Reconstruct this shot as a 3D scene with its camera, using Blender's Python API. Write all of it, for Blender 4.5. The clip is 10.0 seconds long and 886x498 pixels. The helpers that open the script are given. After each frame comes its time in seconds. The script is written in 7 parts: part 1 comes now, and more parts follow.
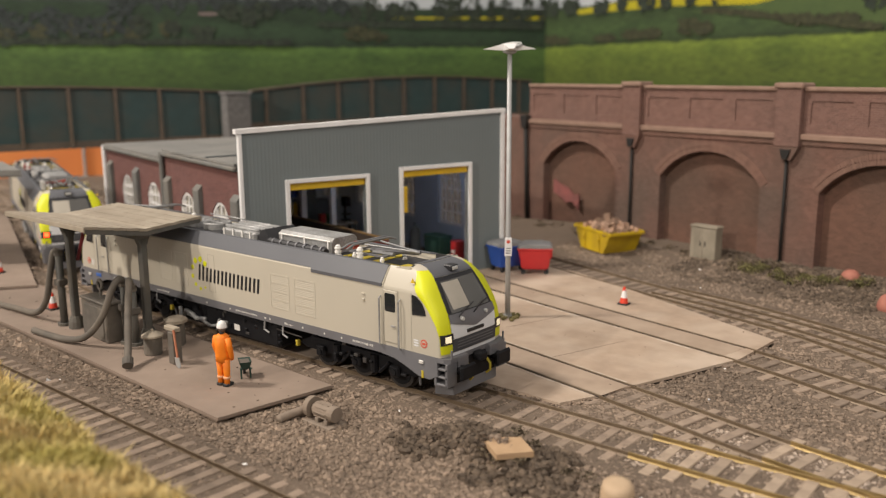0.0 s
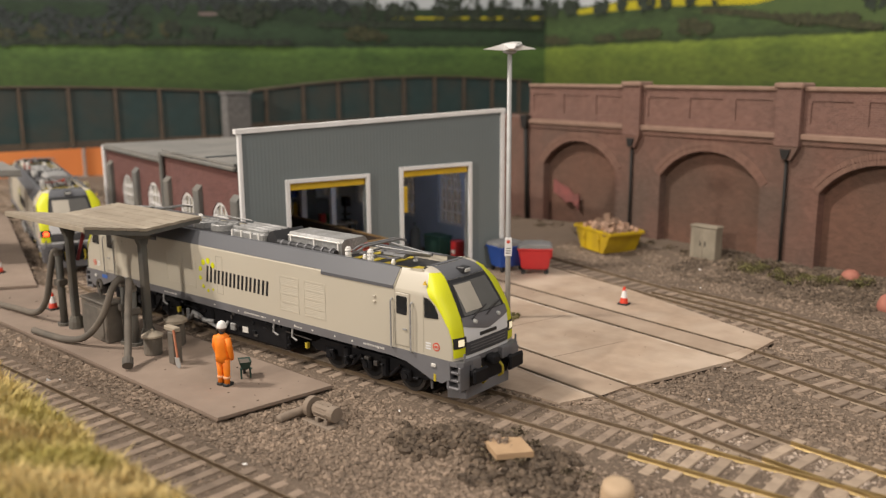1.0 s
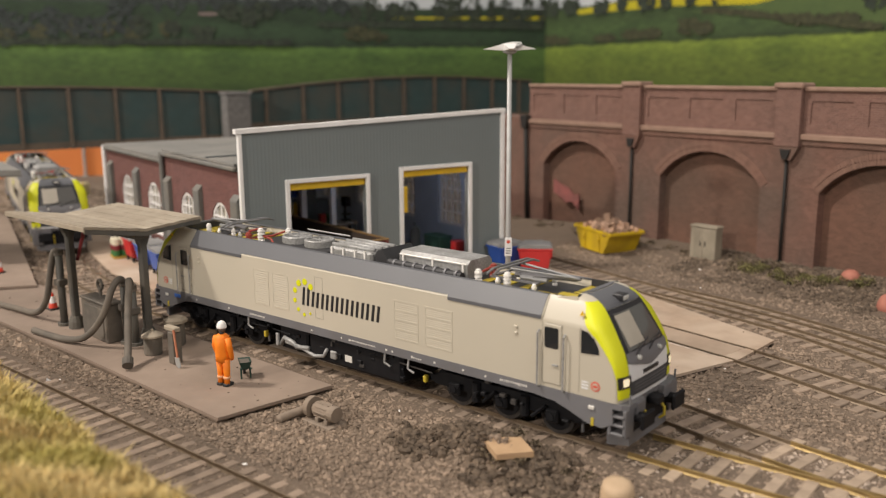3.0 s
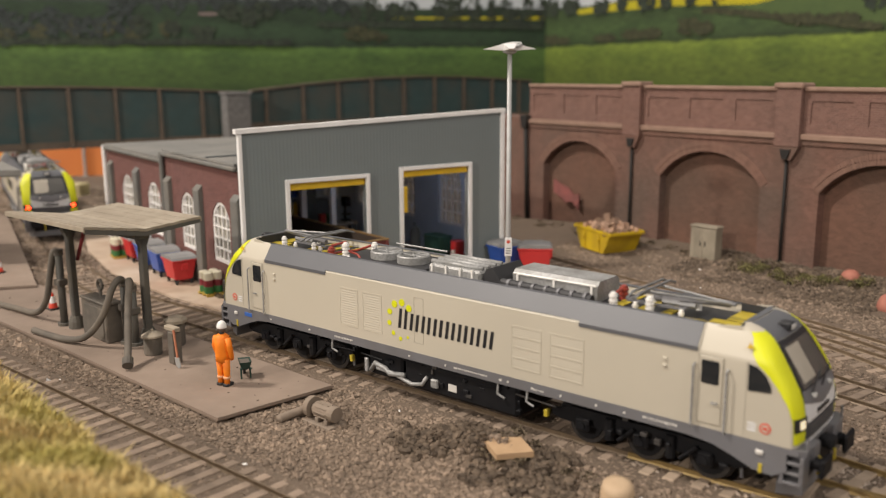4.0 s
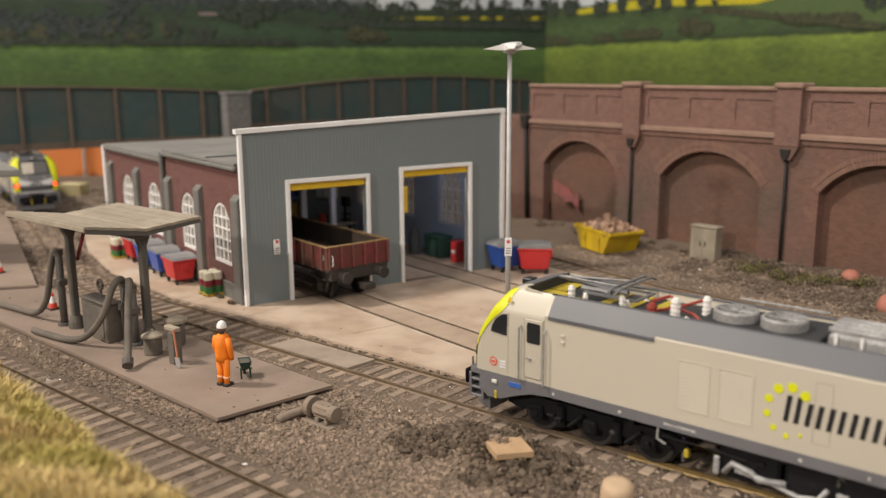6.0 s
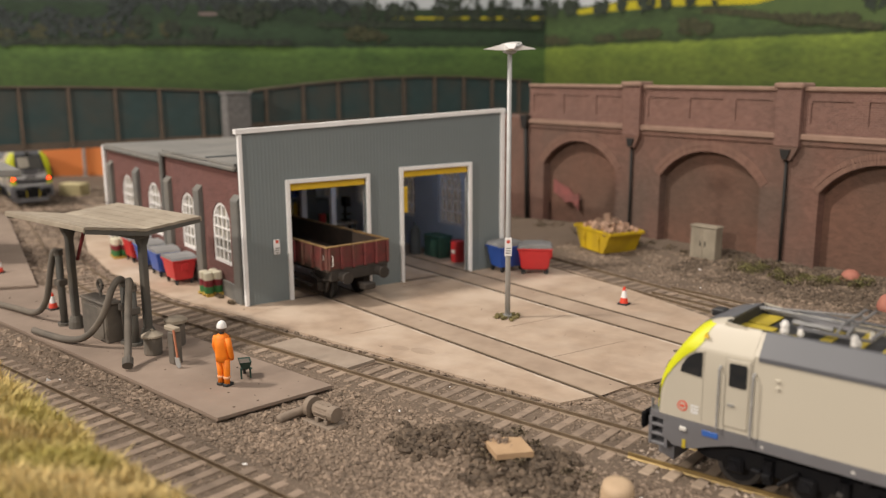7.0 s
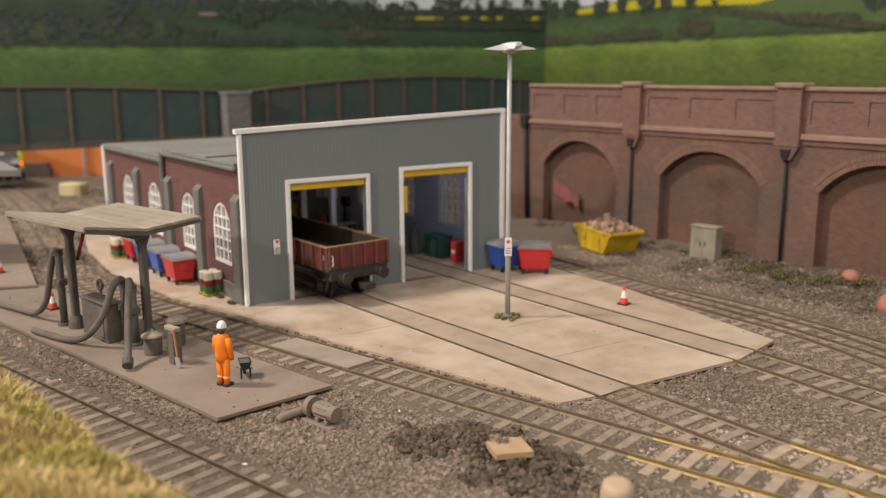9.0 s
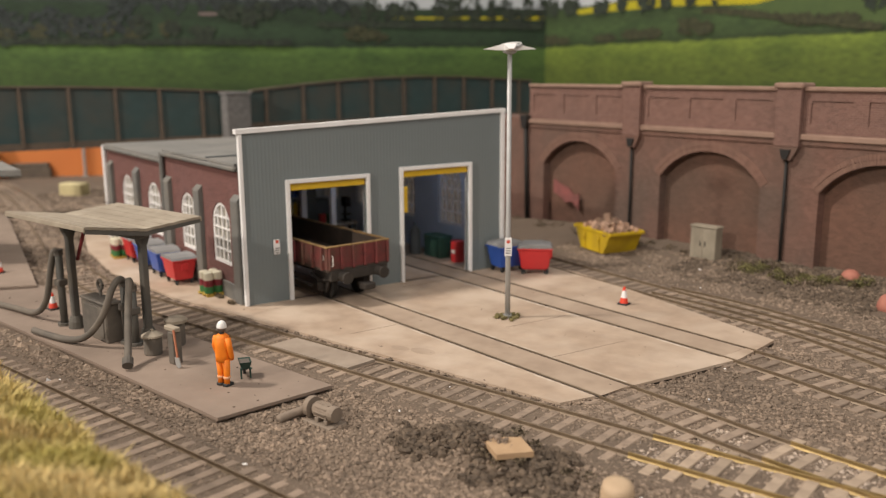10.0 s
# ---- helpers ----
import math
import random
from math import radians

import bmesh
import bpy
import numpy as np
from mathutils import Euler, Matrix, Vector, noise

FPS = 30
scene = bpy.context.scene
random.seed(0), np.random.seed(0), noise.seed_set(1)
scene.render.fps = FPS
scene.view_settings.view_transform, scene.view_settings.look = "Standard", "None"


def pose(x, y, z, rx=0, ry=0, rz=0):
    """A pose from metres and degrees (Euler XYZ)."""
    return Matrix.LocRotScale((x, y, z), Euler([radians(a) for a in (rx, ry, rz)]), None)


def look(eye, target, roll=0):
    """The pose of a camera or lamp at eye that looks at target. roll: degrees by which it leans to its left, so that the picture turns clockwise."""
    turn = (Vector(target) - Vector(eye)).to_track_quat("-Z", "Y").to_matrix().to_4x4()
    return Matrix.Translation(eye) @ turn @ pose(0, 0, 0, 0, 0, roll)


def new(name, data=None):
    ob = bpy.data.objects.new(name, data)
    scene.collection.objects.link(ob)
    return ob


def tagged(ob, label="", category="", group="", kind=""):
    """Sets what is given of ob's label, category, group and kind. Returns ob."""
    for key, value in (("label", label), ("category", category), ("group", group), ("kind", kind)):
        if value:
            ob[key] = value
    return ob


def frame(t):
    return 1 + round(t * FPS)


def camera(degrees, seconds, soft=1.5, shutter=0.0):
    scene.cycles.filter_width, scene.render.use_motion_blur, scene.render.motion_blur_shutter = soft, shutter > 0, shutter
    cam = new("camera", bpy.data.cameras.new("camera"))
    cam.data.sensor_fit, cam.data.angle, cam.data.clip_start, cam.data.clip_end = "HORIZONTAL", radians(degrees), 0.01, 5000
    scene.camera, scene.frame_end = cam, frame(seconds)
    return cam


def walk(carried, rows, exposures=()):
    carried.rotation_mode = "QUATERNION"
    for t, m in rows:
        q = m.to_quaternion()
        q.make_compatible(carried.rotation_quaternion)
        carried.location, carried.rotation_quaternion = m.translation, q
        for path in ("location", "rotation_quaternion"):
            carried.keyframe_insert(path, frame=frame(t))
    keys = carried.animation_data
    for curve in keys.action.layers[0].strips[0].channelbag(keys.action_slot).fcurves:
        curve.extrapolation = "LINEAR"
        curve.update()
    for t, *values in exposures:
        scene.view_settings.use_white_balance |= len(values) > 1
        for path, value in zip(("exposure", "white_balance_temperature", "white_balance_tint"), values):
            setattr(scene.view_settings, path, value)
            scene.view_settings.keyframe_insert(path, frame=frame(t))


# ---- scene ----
from collections import defaultdict
from mathutils import geometry

MM = 0.001          # all plan numbers below are millimetres on the layout

# ---- camera: stands still on the front edge of the layout ----
cam = camera(53.57, 10.0, soft=1.25)
VIEW = look((0.0, -0.2120, 0.1103), (-0.18728, 0.01459, 0.05051), -0.3695)
walk(cam, [(0.0, VIEW), (10.0, VIEW)], [(0.0, 0.0), (10.0, 0.0)])
cam.data.dof.use_dof = True
cam.data.dof.focus_distance = 0.325
cam.data.dof.aperture_fstop = 13.5

# ---- light: an exhibition hall with lamps under a pale ceiling ----
world = bpy.data.worlds.new("hall")
world.use_nodes = True
scene.world = world
bg = world.node_tree.nodes["Background"]
bg.inputs[0].default_value = (1.0, 0.935, 0.885, 1)
bg.inputs[1].default_value = 0.455


def area_lamp(name, place, aim, watts, size, color):
    lamp = bpy.data.lights.new(name, "AREA")
    lamp.shape, lamp.size, lamp.energy, lamp.color = "DISK", size, watts, color
    new(name, lamp).matrix_world = look(place, aim)


# one low lamp on the front gantry, one high to the left
area_lamp("gantry_lamp", (-0.355, -1.45, 0.74), (-0.27, 0.12, 0.03), 12.5, 0.05, (1.0, 0.89, 0.78))
area_lamp("area_lamp", (-1.15, -0.75, 1.55), (-0.25, 0.05, 0.0), 32.0, 0.22, (1.0, 0.90, 0.80))
# unseen soft fill from the right, added to brighten the loco's nose
area_lamp("area_lamp", (1.05, -0.55, 1.35), (-0.2, 0.05, 0.0), 9.5, 0.7, (1.0, 0.91, 0.83))


# ---- mesh helpers (millimetres) ----
def part(name, bm, material, parent=None, label="", smooth=False, m=None):
    """Links a bmesh, given in millimetres, as one mesh object under a thing or part."""
    bmesh.ops.scale(bm, vec=(MM, MM, MM), verts=bm.verts)
    me = bpy.data.meshes.new(name)
    bm.to_mesh(me)
    bm.free()
    me.materials.append(material)
    if smooth:
        for p in me.polygons:
            p.use_smooth = True
    ob = new(name, me)
    if parent:
        ob.parent = parent
    if m is not None:
        ob.matrix_basis = m
    if label:
        tagged(ob, label)
    return ob


def at(x, y, z=0.0, rz=0.0, rx=0.0, ry=0.0):
    return pose(x * MM, y * MM, z * MM, rx, ry, rz)


def thing(name, m, label, category, group="", kind=""):
    ob = new(name)
    ob.empty_display_size = 0.005
    ob.matrix_basis = m
    return tagged(ob, label, category, group, kind)


def B():
    return bmesh.new()


def box(bm, x0, x1, y0, y1, z0, z1, bevel=0.0):
    vs = [bm.verts.new(p) for p in ((x0, y0, z0), (x1, y0, z0), (x1, y1, z0), (x0, y1, z0),
                                    (x0, y0, z1), (x1, y0, z1), (x1, y1, z1), (x0, y1, z1))]
    fs = [bm.faces.new([vs[i] for i in f]) for f in ((3, 2, 1, 0), (4, 5, 6, 7), (0, 1, 5, 4), (1, 2, 6, 5), (2, 3, 7, 6), (3, 0, 4, 7))]
    if bevel:
        es = {e for f in fs for e in f.edges}
        bmesh.ops.bevel(bm, geom=list(es), offset=bevel, segments=1, affect="EDGES", clamp_overlap=True)
    return bm


def tube(bm, pts, r, seg=10, caps=True):
    """A round bar along pts; r is one radius or one a point."""
    pts = [Vector(p) for p in pts]
    rs = r if isinstance(r, (list, tuple)) else [r] * len(pts)
    rings, ref = [], None
    for i, p in enumerate(pts):
        d = (pts[min(i + 1, len(pts) - 1)] - pts[max(i - 1, 0)]).normalized()
        if ref is None:
            ref = d.orthogonal().normalized()
        ref = (ref - d * ref.dot(d)).normalized()
        b = d.cross(ref)
        rings.append([bm.verts.new(p + (ref * math.cos(2 * math.pi * k / seg) + b * math.sin(2 * math.pi * k / seg)) * rs[i]) for k in range(seg)])
    for a, b in zip(rings, rings[1:]):
        for k in range(seg):
            bm.faces.new((a[k], a[(k + 1) % seg], b[(k + 1) % seg], b[k]))
    if caps:
        bm.faces.new(rings[0][::-1])
        bm.faces.new(rings[-1])
    return bm


def prism(bm, poly, a, b, axis="y"):
    """A polygon (u, v) pushed from a to b along an axis: y gives (u, n, v), x (n, u, v), z (u, v, n)."""
    put = {"y": lambda u, v, n: (u, n, v), "x": lambda u, v, n: (n, u, v), "z": lambda u, v, n: (u, v, n)}[axis]
    A = [bm.verts.new(put(u, v, a)) for u, v in poly]
    C = [bm.verts.new(put(u, v, b)) for u, v in poly]
    n = len(poly)
    bm.faces.new(A)
    bm.faces.new(C[::-1])
    for i in range(n):
        bm.faces.new((A[i], C[i], C[(i + 1) % n], A[(i + 1) % n]))
    bmesh.ops.recalc_face_normals(bm, faces=bm.faces)
    return bm


def with_holes(bm, outer, holes, a, b, put):
    """A flat slab with openings that go through it; put(u, v, n) gives the place."""
    loops = [outer] + holes
    flat = [p for lp in loops for p in lp]
    tris = geometry.tessellate_polygon([[Vector((u, v, 0)) for u, v in lp] for lp in loops])
    A = [bm.verts.new(put(u, v, a)) for u, v in flat]
    C = [bm.verts.new(put(u, v, b)) for u, v in flat]
    for t in tris:
        for V, tt in ((A, t), (C, t[::-1])):
            try:
                bm.faces.new([V[i] for i in tt])
            except ValueError:
                pass
    k = 0
    for lp in loops:
        n = len(lp)
        for i in range(n):
            j = (i + 1) % n
            bm.faces.new((A[k + i], A[k + j], C[k + j], C[k + i]))
        k += n
    bmesh.ops.recalc_face_normals(bm, faces=bm.faces)
    return bm


def lathe(bm, prof, seg=20, cx=0.0, cy=0.0):
    """Turns (r, z) round the upright axis through cx, cy."""
    rings = [[bm.verts.new((cx + r * math.cos(2 * math.pi * k / seg), cy + r * math.sin(2 * math.pi * k / seg), z)) for k in range(seg)] for r, z in prof]
    for a, b in zip(rings, rings[1:]):
        for k in range(seg):
            bm.faces.new((a[k], a[(k + 1) % seg], b[(k + 1) % seg], b[k]))
    bm.faces.new(rings[0][::-1])
    bm.faces.new(rings[-1])
    return bm


def lump(bm, x, y, z, rx, ry, rz, rng, rough=0.25, sub=1):
    """An uneven stone or clod."""
    made = bmesh.ops.create_icosphere(bm, subdivisions=sub, radius=1.0)["verts"]
    q = Euler((rng.uniform(0, 6), rng.uniform(0, 6), rng.uniform(0, 6))).to_matrix()
    for v in made:
        p = q @ v.co * (1 + rng.uniform(-rough, rough))
        v.co = (x + p.x * rx, y + p.y * ry, z + p.z * rz)
    return bm


# ---- materials ----
def mat(name, c1, c2=None, size=3.0, rough=0.7, metal=0.0, bump=0.0, dirt=None, dirt_size=40.0, dirt_amount=0.5, island=0.0, per_object=0.0, detail=4.0, spec=0.5):
    """A surface of two mottled colours at `size` mm, with stains of a third at dirt_size mm."""
    m = bpy.data.materials.new(name)
    m.use_nodes = True
    nt = m.node_tree
    N, L = nt.nodes, nt.links
    bsdf = N["Principled BSDF"]
    bsdf.inputs["Roughness"].default_value = rough
    bsdf.inputs["Metallic"].default_value = metal
    bsdf.inputs["Specular IOR Level"].default_value = spec
    tc = N.new("ShaderNodeTexCoord")
    c2 = c2 or tuple(c * 0.8 for c in c1)
    n1 = N.new("ShaderNodeTexNoise")
    n1.inputs["Scale"].default_value = 1000.0 / size
    n1.inputs["Detail"].default_value = detail
    L.new(tc.outputs["Object"], n1.inputs["Vector"])
    r1 = N.new("ShaderNodeValToRGB")
    r1.color_ramp.elements[0].position, r1.color_ramp.elements[1].position = 0.3, 0.7
    r1.color_ramp.elements[0].color, r1.color_ramp.elements[1].color = (*c1, 1), (*c2, 1)
    L.new(n1.outputs["Fac"], r1.inputs["Fac"])
    out = r1.outputs["Color"]
    if dirt:
        n2 = N.new("ShaderNodeTexNoise")
        n2.inputs["Scale"].default_value = 1000.0 / dirt_size
        n2.inputs["Detail"].default_value = 5.0
        L.new(tc.outputs["Object"], n2.inputs["Vector"])
        r2 = N.new("ShaderNodeValToRGB")
        r2.color_ramp.elements[0].position, r2.color_ramp.elements[1].position = 0.42, 0.68
        r2.color_ramp.elements[1].color = (dirt_amount, dirt_amount, dirt_amount, 1)
        L.new(n2.outputs["Fac"], r2.inputs["Fac"])
        mx = N.new("ShaderNodeMix")
        mx.data_type = "RGBA"
        L.new(r2.outputs["Color"], mx.inputs["Factor"])
        L.new(out, mx.inputs["A"])
        mx.inputs["B"].default_value = (*dirt, 1)
        out = mx.outputs["Result"]
    if island or per_object:
        if island:
            src = N.new("ShaderNodeNewGeometry").outputs["Random Per Island"]
        else:
            src = N.new("ShaderNodeObjectInfo").outputs["Random"]
        amount = island or per_object
        mr = N.new("ShaderNodeMapRange")
        mr.inputs["To Min"].default_value, mr.inputs["To Max"].default_value = 1 - amount, 1 + amount
        L.new(src, mr.inputs["Value"])
        hs = N.new("ShaderNodeHueSaturation")
        L.new(mr.outputs["Result"], hs.inputs["Value"])
        L.new(out, hs.inputs["Color"])
        out = hs.outputs["Color"]
    L.new(out, bsdf.inputs["Base Color"])
    if bump:
        bp = N.new("ShaderNodeBump")
        bp.inputs["Strength"].default_value = min(1.0, bump)
        bp.inputs["Distance"].default_value = size * MM * 0.3
        L.new(n1.outputs["Fac"], bp.inputs["Height"])
        L.new(bp.outputs["Normal"], bsdf.inputs["Normal"])
    return m


def glow(name, color, strength):
    m = bpy.data.materials.new(name)
    m.use_nodes = True
    b = m.node_tree.nodes["Principled BSDF"]
    b.inputs["Base Color"].default_value = (*color, 1)
    b.inputs["Emission Color"].default_value = (*color, 1)
    b.inputs["Emission Strength"].default_value = strength
    return m


def thin_pane(m, clear=0.5):
    """Lets part of the light straight through a pane."""
    N, L = m.node_tree.nodes, m.node_tree.links
    out = N["Material Output"]
    mx, tr = N.new("ShaderNodeMixShader"), N.new("ShaderNodeBsdfTransparent")
    mx.inputs[0].default_value = clear
    L.new(N["Principled BSDF"].outputs[0], mx.inputs[1])
    L.new(tr.outputs[0], mx.inputs[2])
    L.new(mx.outputs[0], out.inputs["Surface"])
    return m


def glass(name, color=(0.02, 0.022, 0.025), rough=0.06):
    m = mat(name, color, color, rough=rough, spec=0.6)
    return m


M_BALLAST = mat("ballast", (0.115, 0.084, 0.059), (0.17, 0.126, 0.091), 1.3, 0.95, bump=0.8, dirt=(0.10, 0.075, 0.055), dirt_size=45, dirt_amount=0.6)
M_STONES = mat("ballast_stones", (0.188, 0.140, 0.101), (0.262, 0.198, 0.146), 2.5, 0.95, island=0.38, dirt=(0.115, 0.087, 0.065), dirt_size=50, dirt_amount=0.5)
M_CONCRETE = mat("concrete", (0.43, 0.325, 0.238), (0.345, 0.258, 0.188), 9, 0.85, bump=0.2, dirt=(0.54, 0.44, 0.345), dirt_size=30, dirt_amount=0.75, detail=8.0)
M_OILY = mat("oily_concrete", (0.28, 0.215, 0.168), (0.235, 0.178, 0.138), 12, 0.8, bump=0.12, dirt=(0.15, 0.112, 0.085), dirt_size=38, dirt_amount=0.5)
M_RAIL = mat("rail_rust", (0.20, 0.15, 0.098), (0.15, 0.108, 0.07), 3, 0.5, metal=0.3)
M_BRASS = mat("worn_rail", (0.37, 0.265, 0.11), (0.27, 0.19, 0.08), 3, 0.42, metal=0.55)
M_SLEEPER = mat("sleeper", (0.30, 0.228, 0.17), (0.21, 0.158, 0.118), 4, 0.9, bump=0.3, per_object=0.22)
M_SLEEPER_PALE = mat("sleeper_pale", (0.39, 0.302, 0.222), (0.29, 0.223, 0.163), 4, 0.9, bump=0.3, per_object=0.15)



def brickwork(name, c1, c2, mortar, dirt, dirt_amount=0.5):
    """Small bricks in the local x-z plane: 3.1 x 1.1 mm courses with pale joints, soot and damp."""
    m = mat(name, c1, c2, 6, 0.92, dirt=dirt, dirt_size=60, dirt_amount=dirt_amount)
    nt = m.node_tree
    N, L = nt.nodes, nt.links
    bsdf = N["Principled BSDF"]
    tc = N.new("ShaderNodeTexCoord")
    sep, com = N.new("ShaderNodeSeparateXYZ"), N.new("ShaderNodeCombineXYZ")
    add = N.new("ShaderNodeMath")
    L.new(tc.outputs["Object"], sep.inputs[0])
    L.new(sep.outputs["X"], add.inputs[0])
    L.new(sep.outputs["Y"], add.inputs[1])
    L.new(add.outputs[0], com.inputs["X"])
    L.new(sep.outputs["Z"], com.inputs["Y"])
    br = N.new("ShaderNodeTexBrick")
    br.inputs["Scale"].default_value = 1000.0
    br.inputs["Brick Width"].default_value, br.inputs["Row Height"].default_value = 3.1, 1.15
    br.inputs["Mortar Size"].default_value = 0.10
    br.inputs["Color1"].default_value, br.inputs["Color2"].default_value = (1, 1, 1, 1), (0.72, 0.72, 0.72, 1)
    br.inputs["Mortar"].default_value = (*mortar, 1)
    L.new(com.outputs[0], br.inputs["Vector"])
    old = bsdf.inputs["Base Color"].links[0].from_socket
    mx = N.new("ShaderNodeMix")
    mx.data_type, mx.blend_type = "RGBA", "MULTIPLY"
    mx.inputs["Factor"].default_value = 0.85
    L.new(old, mx.inputs["A"])
    L.new(br.outputs["Color"], mx.inputs["B"])
    L.new(mx.outputs["Result"], bsdf.inputs["Base Color"])
    bp = N.new("ShaderNodeBump")
    bp.inputs["Strength"].default_value, bp.inputs["Distance"].default_value = 0.6, 0.0002
    bp.invert = True
    L.new(br.outputs["Fac"], bp.inputs["Height"])
    L.new(bp.outputs["Normal"], bsdf.inputs["Normal"])
    return m


M_VIADUCT = brickwork("viaduct_brick", (0.19, 0.099, 0.072), (0.15, 0.078, 0.057), (1.3, 1.4, 1.5), (0.108, 0.078, 0.06), 0.75)
M_PARAPET = brickwork("parapet_brick", (0.21, 0.112, 0.086), (0.172, 0.092, 0.071), (1.3, 1.5, 1.6), (0.15, 0.09, 0.072), 0.6)
M_INFILL = brickwork("infill_brick", (0.17, 0.087, 0.058), (0.138, 0.071, 0.048), (1.2, 1.3, 1.4), (0.095, 0.065, 0.047), 0.7)
M_SHEDBRICK = brickwork("shed_brick", (0.172, 0.077, 0.066), (0.138, 0.062, 0.054), (1.2, 1.4, 1.5), (0.16, 0.06, 0.045), 0.5)
M_COPING = mat("stone_coping", (0.29, 0.19, 0.142), (0.235, 0.15, 0.112), 6, 0.85, bump=0.2, dirt=(0.2, 0.12, 0.085), dirt_size=30)
M_CLAD = mat("grey_cladding", (0.172, 0.200, 0.203), (0.152, 0.177, 0.180), 30, 0.55, dirt=(0.188, 0.212, 0.210), dirt_size=60, dirt_amount=0.5)
M_WHITE = mat("white_paint", (0.82, 0.81, 0.80), (0.75, 0.74, 0.73), 14, 0.55, dirt=(0.6, 0.57, 0.53), dirt_size=25, dirt_amount=0.35)
M_YELLOWBAR = mat("yellow_paint", (0.75, 0.50, 0.02), (0.64, 0.41, 0.02), 12, 0.5)
M_ROOF = mat("roof_felt", (0.20, 0.195, 0.18), (0.15, 0.147, 0.136), 14, 0.85, bump=0.1, dirt=(0.27, 0.25, 0.22), dirt_size=50)
M_GREYBLUE = mat("slate_grey_paint", (0.105, 0.118, 0.12), (0.085, 0.095, 0.097), 8, 0.6)
M_PILASTER = mat("grey_pilaster", (0.150, 0.148, 0.137), (0.118, 0.116, 0.107), 7, 0.8, bump=0.1, dirt=(0.2, 0.17, 0.13), dirt_size=20)
M_GIRDER = mat("girder_green", (0.030, 0.062, 0.062), (0.024, 0.050, 0.050), 10, 0.65, dirt=(0.065, 0.060, 0.048), dirt_size=34, dirt_amount=0.7)
M_GIRDERRUST = mat("girder_brown", (0.118, 0.09, 0.067), (0.085, 0.066, 0.05), 8, 0.75, dirt=(0.13, 0.095, 0.062), dirt_size=30)
M_STONE = mat("pier_stone", (0.17, 0.165, 0.16), (0.10, 0.098, 0.096), 3, 0.9, bump=0.5)
M_ORANGE = mat("orange_wall", (0.64, 0.215, 0.05), (0.56, 0.18, 0.045), 60, 0.7, dirt=(0.62, 0.17, 0.035), dirt_size=70, dirt_amount=0.4)
M_IRON = mat("black_iron", (0.026, 0.023, 0.021), (0.016, 0.015, 0.014), 5, 0.65, spec=0.3)
M_BLACK = mat("underframe_black", (0.006, 0.006, 0.008), (0.011, 0.011, 0.012), 4, 0.6, spec=0.2)
M_WOOD = mat("pale_plywood", (0.46, 0.31, 0.18), (0.38, 0.25, 0.14), 5, 0.8, bump=0.1)

# ---- plan ----
ROAD_Y = 16.7                       # main line's centre line
LEFT_X, LEFT_R, LEFT_TURN = -375.0, 330.0, radians(21.0)


EAST = [(-160, 16.7), (-125, 16.7), (-90, 17.0), (-62, 17.7), (-31, 18.0), (10, 16.4), (60, 13.5), (123, 10.0), (340, -2.0)]


def lerp_smooth(tab, x):
    i = 0
    while i < len(tab) - 2 and x > tab[i + 1][0]:
        i += 1
    (x1, a), (x2, b) = tab[i], tab[i + 1]
    x0, p = tab[max(i - 1, 0)]
    x3, q = tab[min(i + 2, len(tab) - 1)]
    f, h = (x - x1) / (x2 - x1), x2 - x1
    m1, m2 = (b - p) / (x2 - x0) * h, (q - a) / (x3 - x1) * h
    return a * (2 * f**3 - 3 * f * f + 1) + m1 * (f**3 - 2 * f * f + f) + b * (3 * f * f - 2 * f**3) + m2 * (f**3 - f * f)


def line_at(s):
    """Centre line of the main track: s runs towards +x; returns x, y, heading of +s."""
    if s >= -125.0:
        # a gentle swing through the points
        y = lerp_smooth(EAST, s)
        return (s, y, math.atan((lerp_smooth(EAST, s + 1) - lerp_smooth(EAST, s - 1)) / 2))
    if s >= LEFT_X:
        return (s, ROAD_Y, 0.0)
    d = LEFT_X - s
    if d < LEFT_R * LEFT_TURN:
        a = d / LEFT_R
        return (LEFT_X - LEFT_R * math.sin(a), ROAD_Y + LEFT_R * (1 - math.cos(a)), -a)
    d -= LEFT_R * LEFT_TURN
    x, y = LEFT_X - LEFT_R * math.sin(LEFT_TURN), ROAD_Y + LEFT_R * (1 - math.cos(LEFT_TURN))
    run = 250.0
    if d < run:
        return (x - d * math.cos(LEFT_TURN), y + d * math.sin(LEFT_TURN), -LEFT_TURN)
    x, y, d = x - run * math.cos(LEFT_TURN), y + run * math.sin(LEFT_TURN), d - run
    R2, most = 1200.0, radians(15.0)
    a = min(d / R2, most)
    h = LEFT_TURN - a
    cx, cy = x - R2 * math.sin(LEFT_TURN), y - R2 * math.cos(LEFT_TURN)
    px, py = cx + R2 * math.sin(h), cy + R2 * math.cos(h)
    rest = d - a * R2
    return (px - rest * math.cos(h), py + rest * math.sin(h), -h)


# ---- ground: one uneven sheet of ballast and earth ----
def bumps(x, y):
    n = noise.noise((x * 0.02, y * 0.02, 0.3)) * 0.8 + noise.noise((x * 0.11, y * 0.11, 3.1)) * 0.55 + noise.noise((x * 0.45, y * 0.45, 7.7)) * 0.5
    return n


TRACK_CELLS = set()


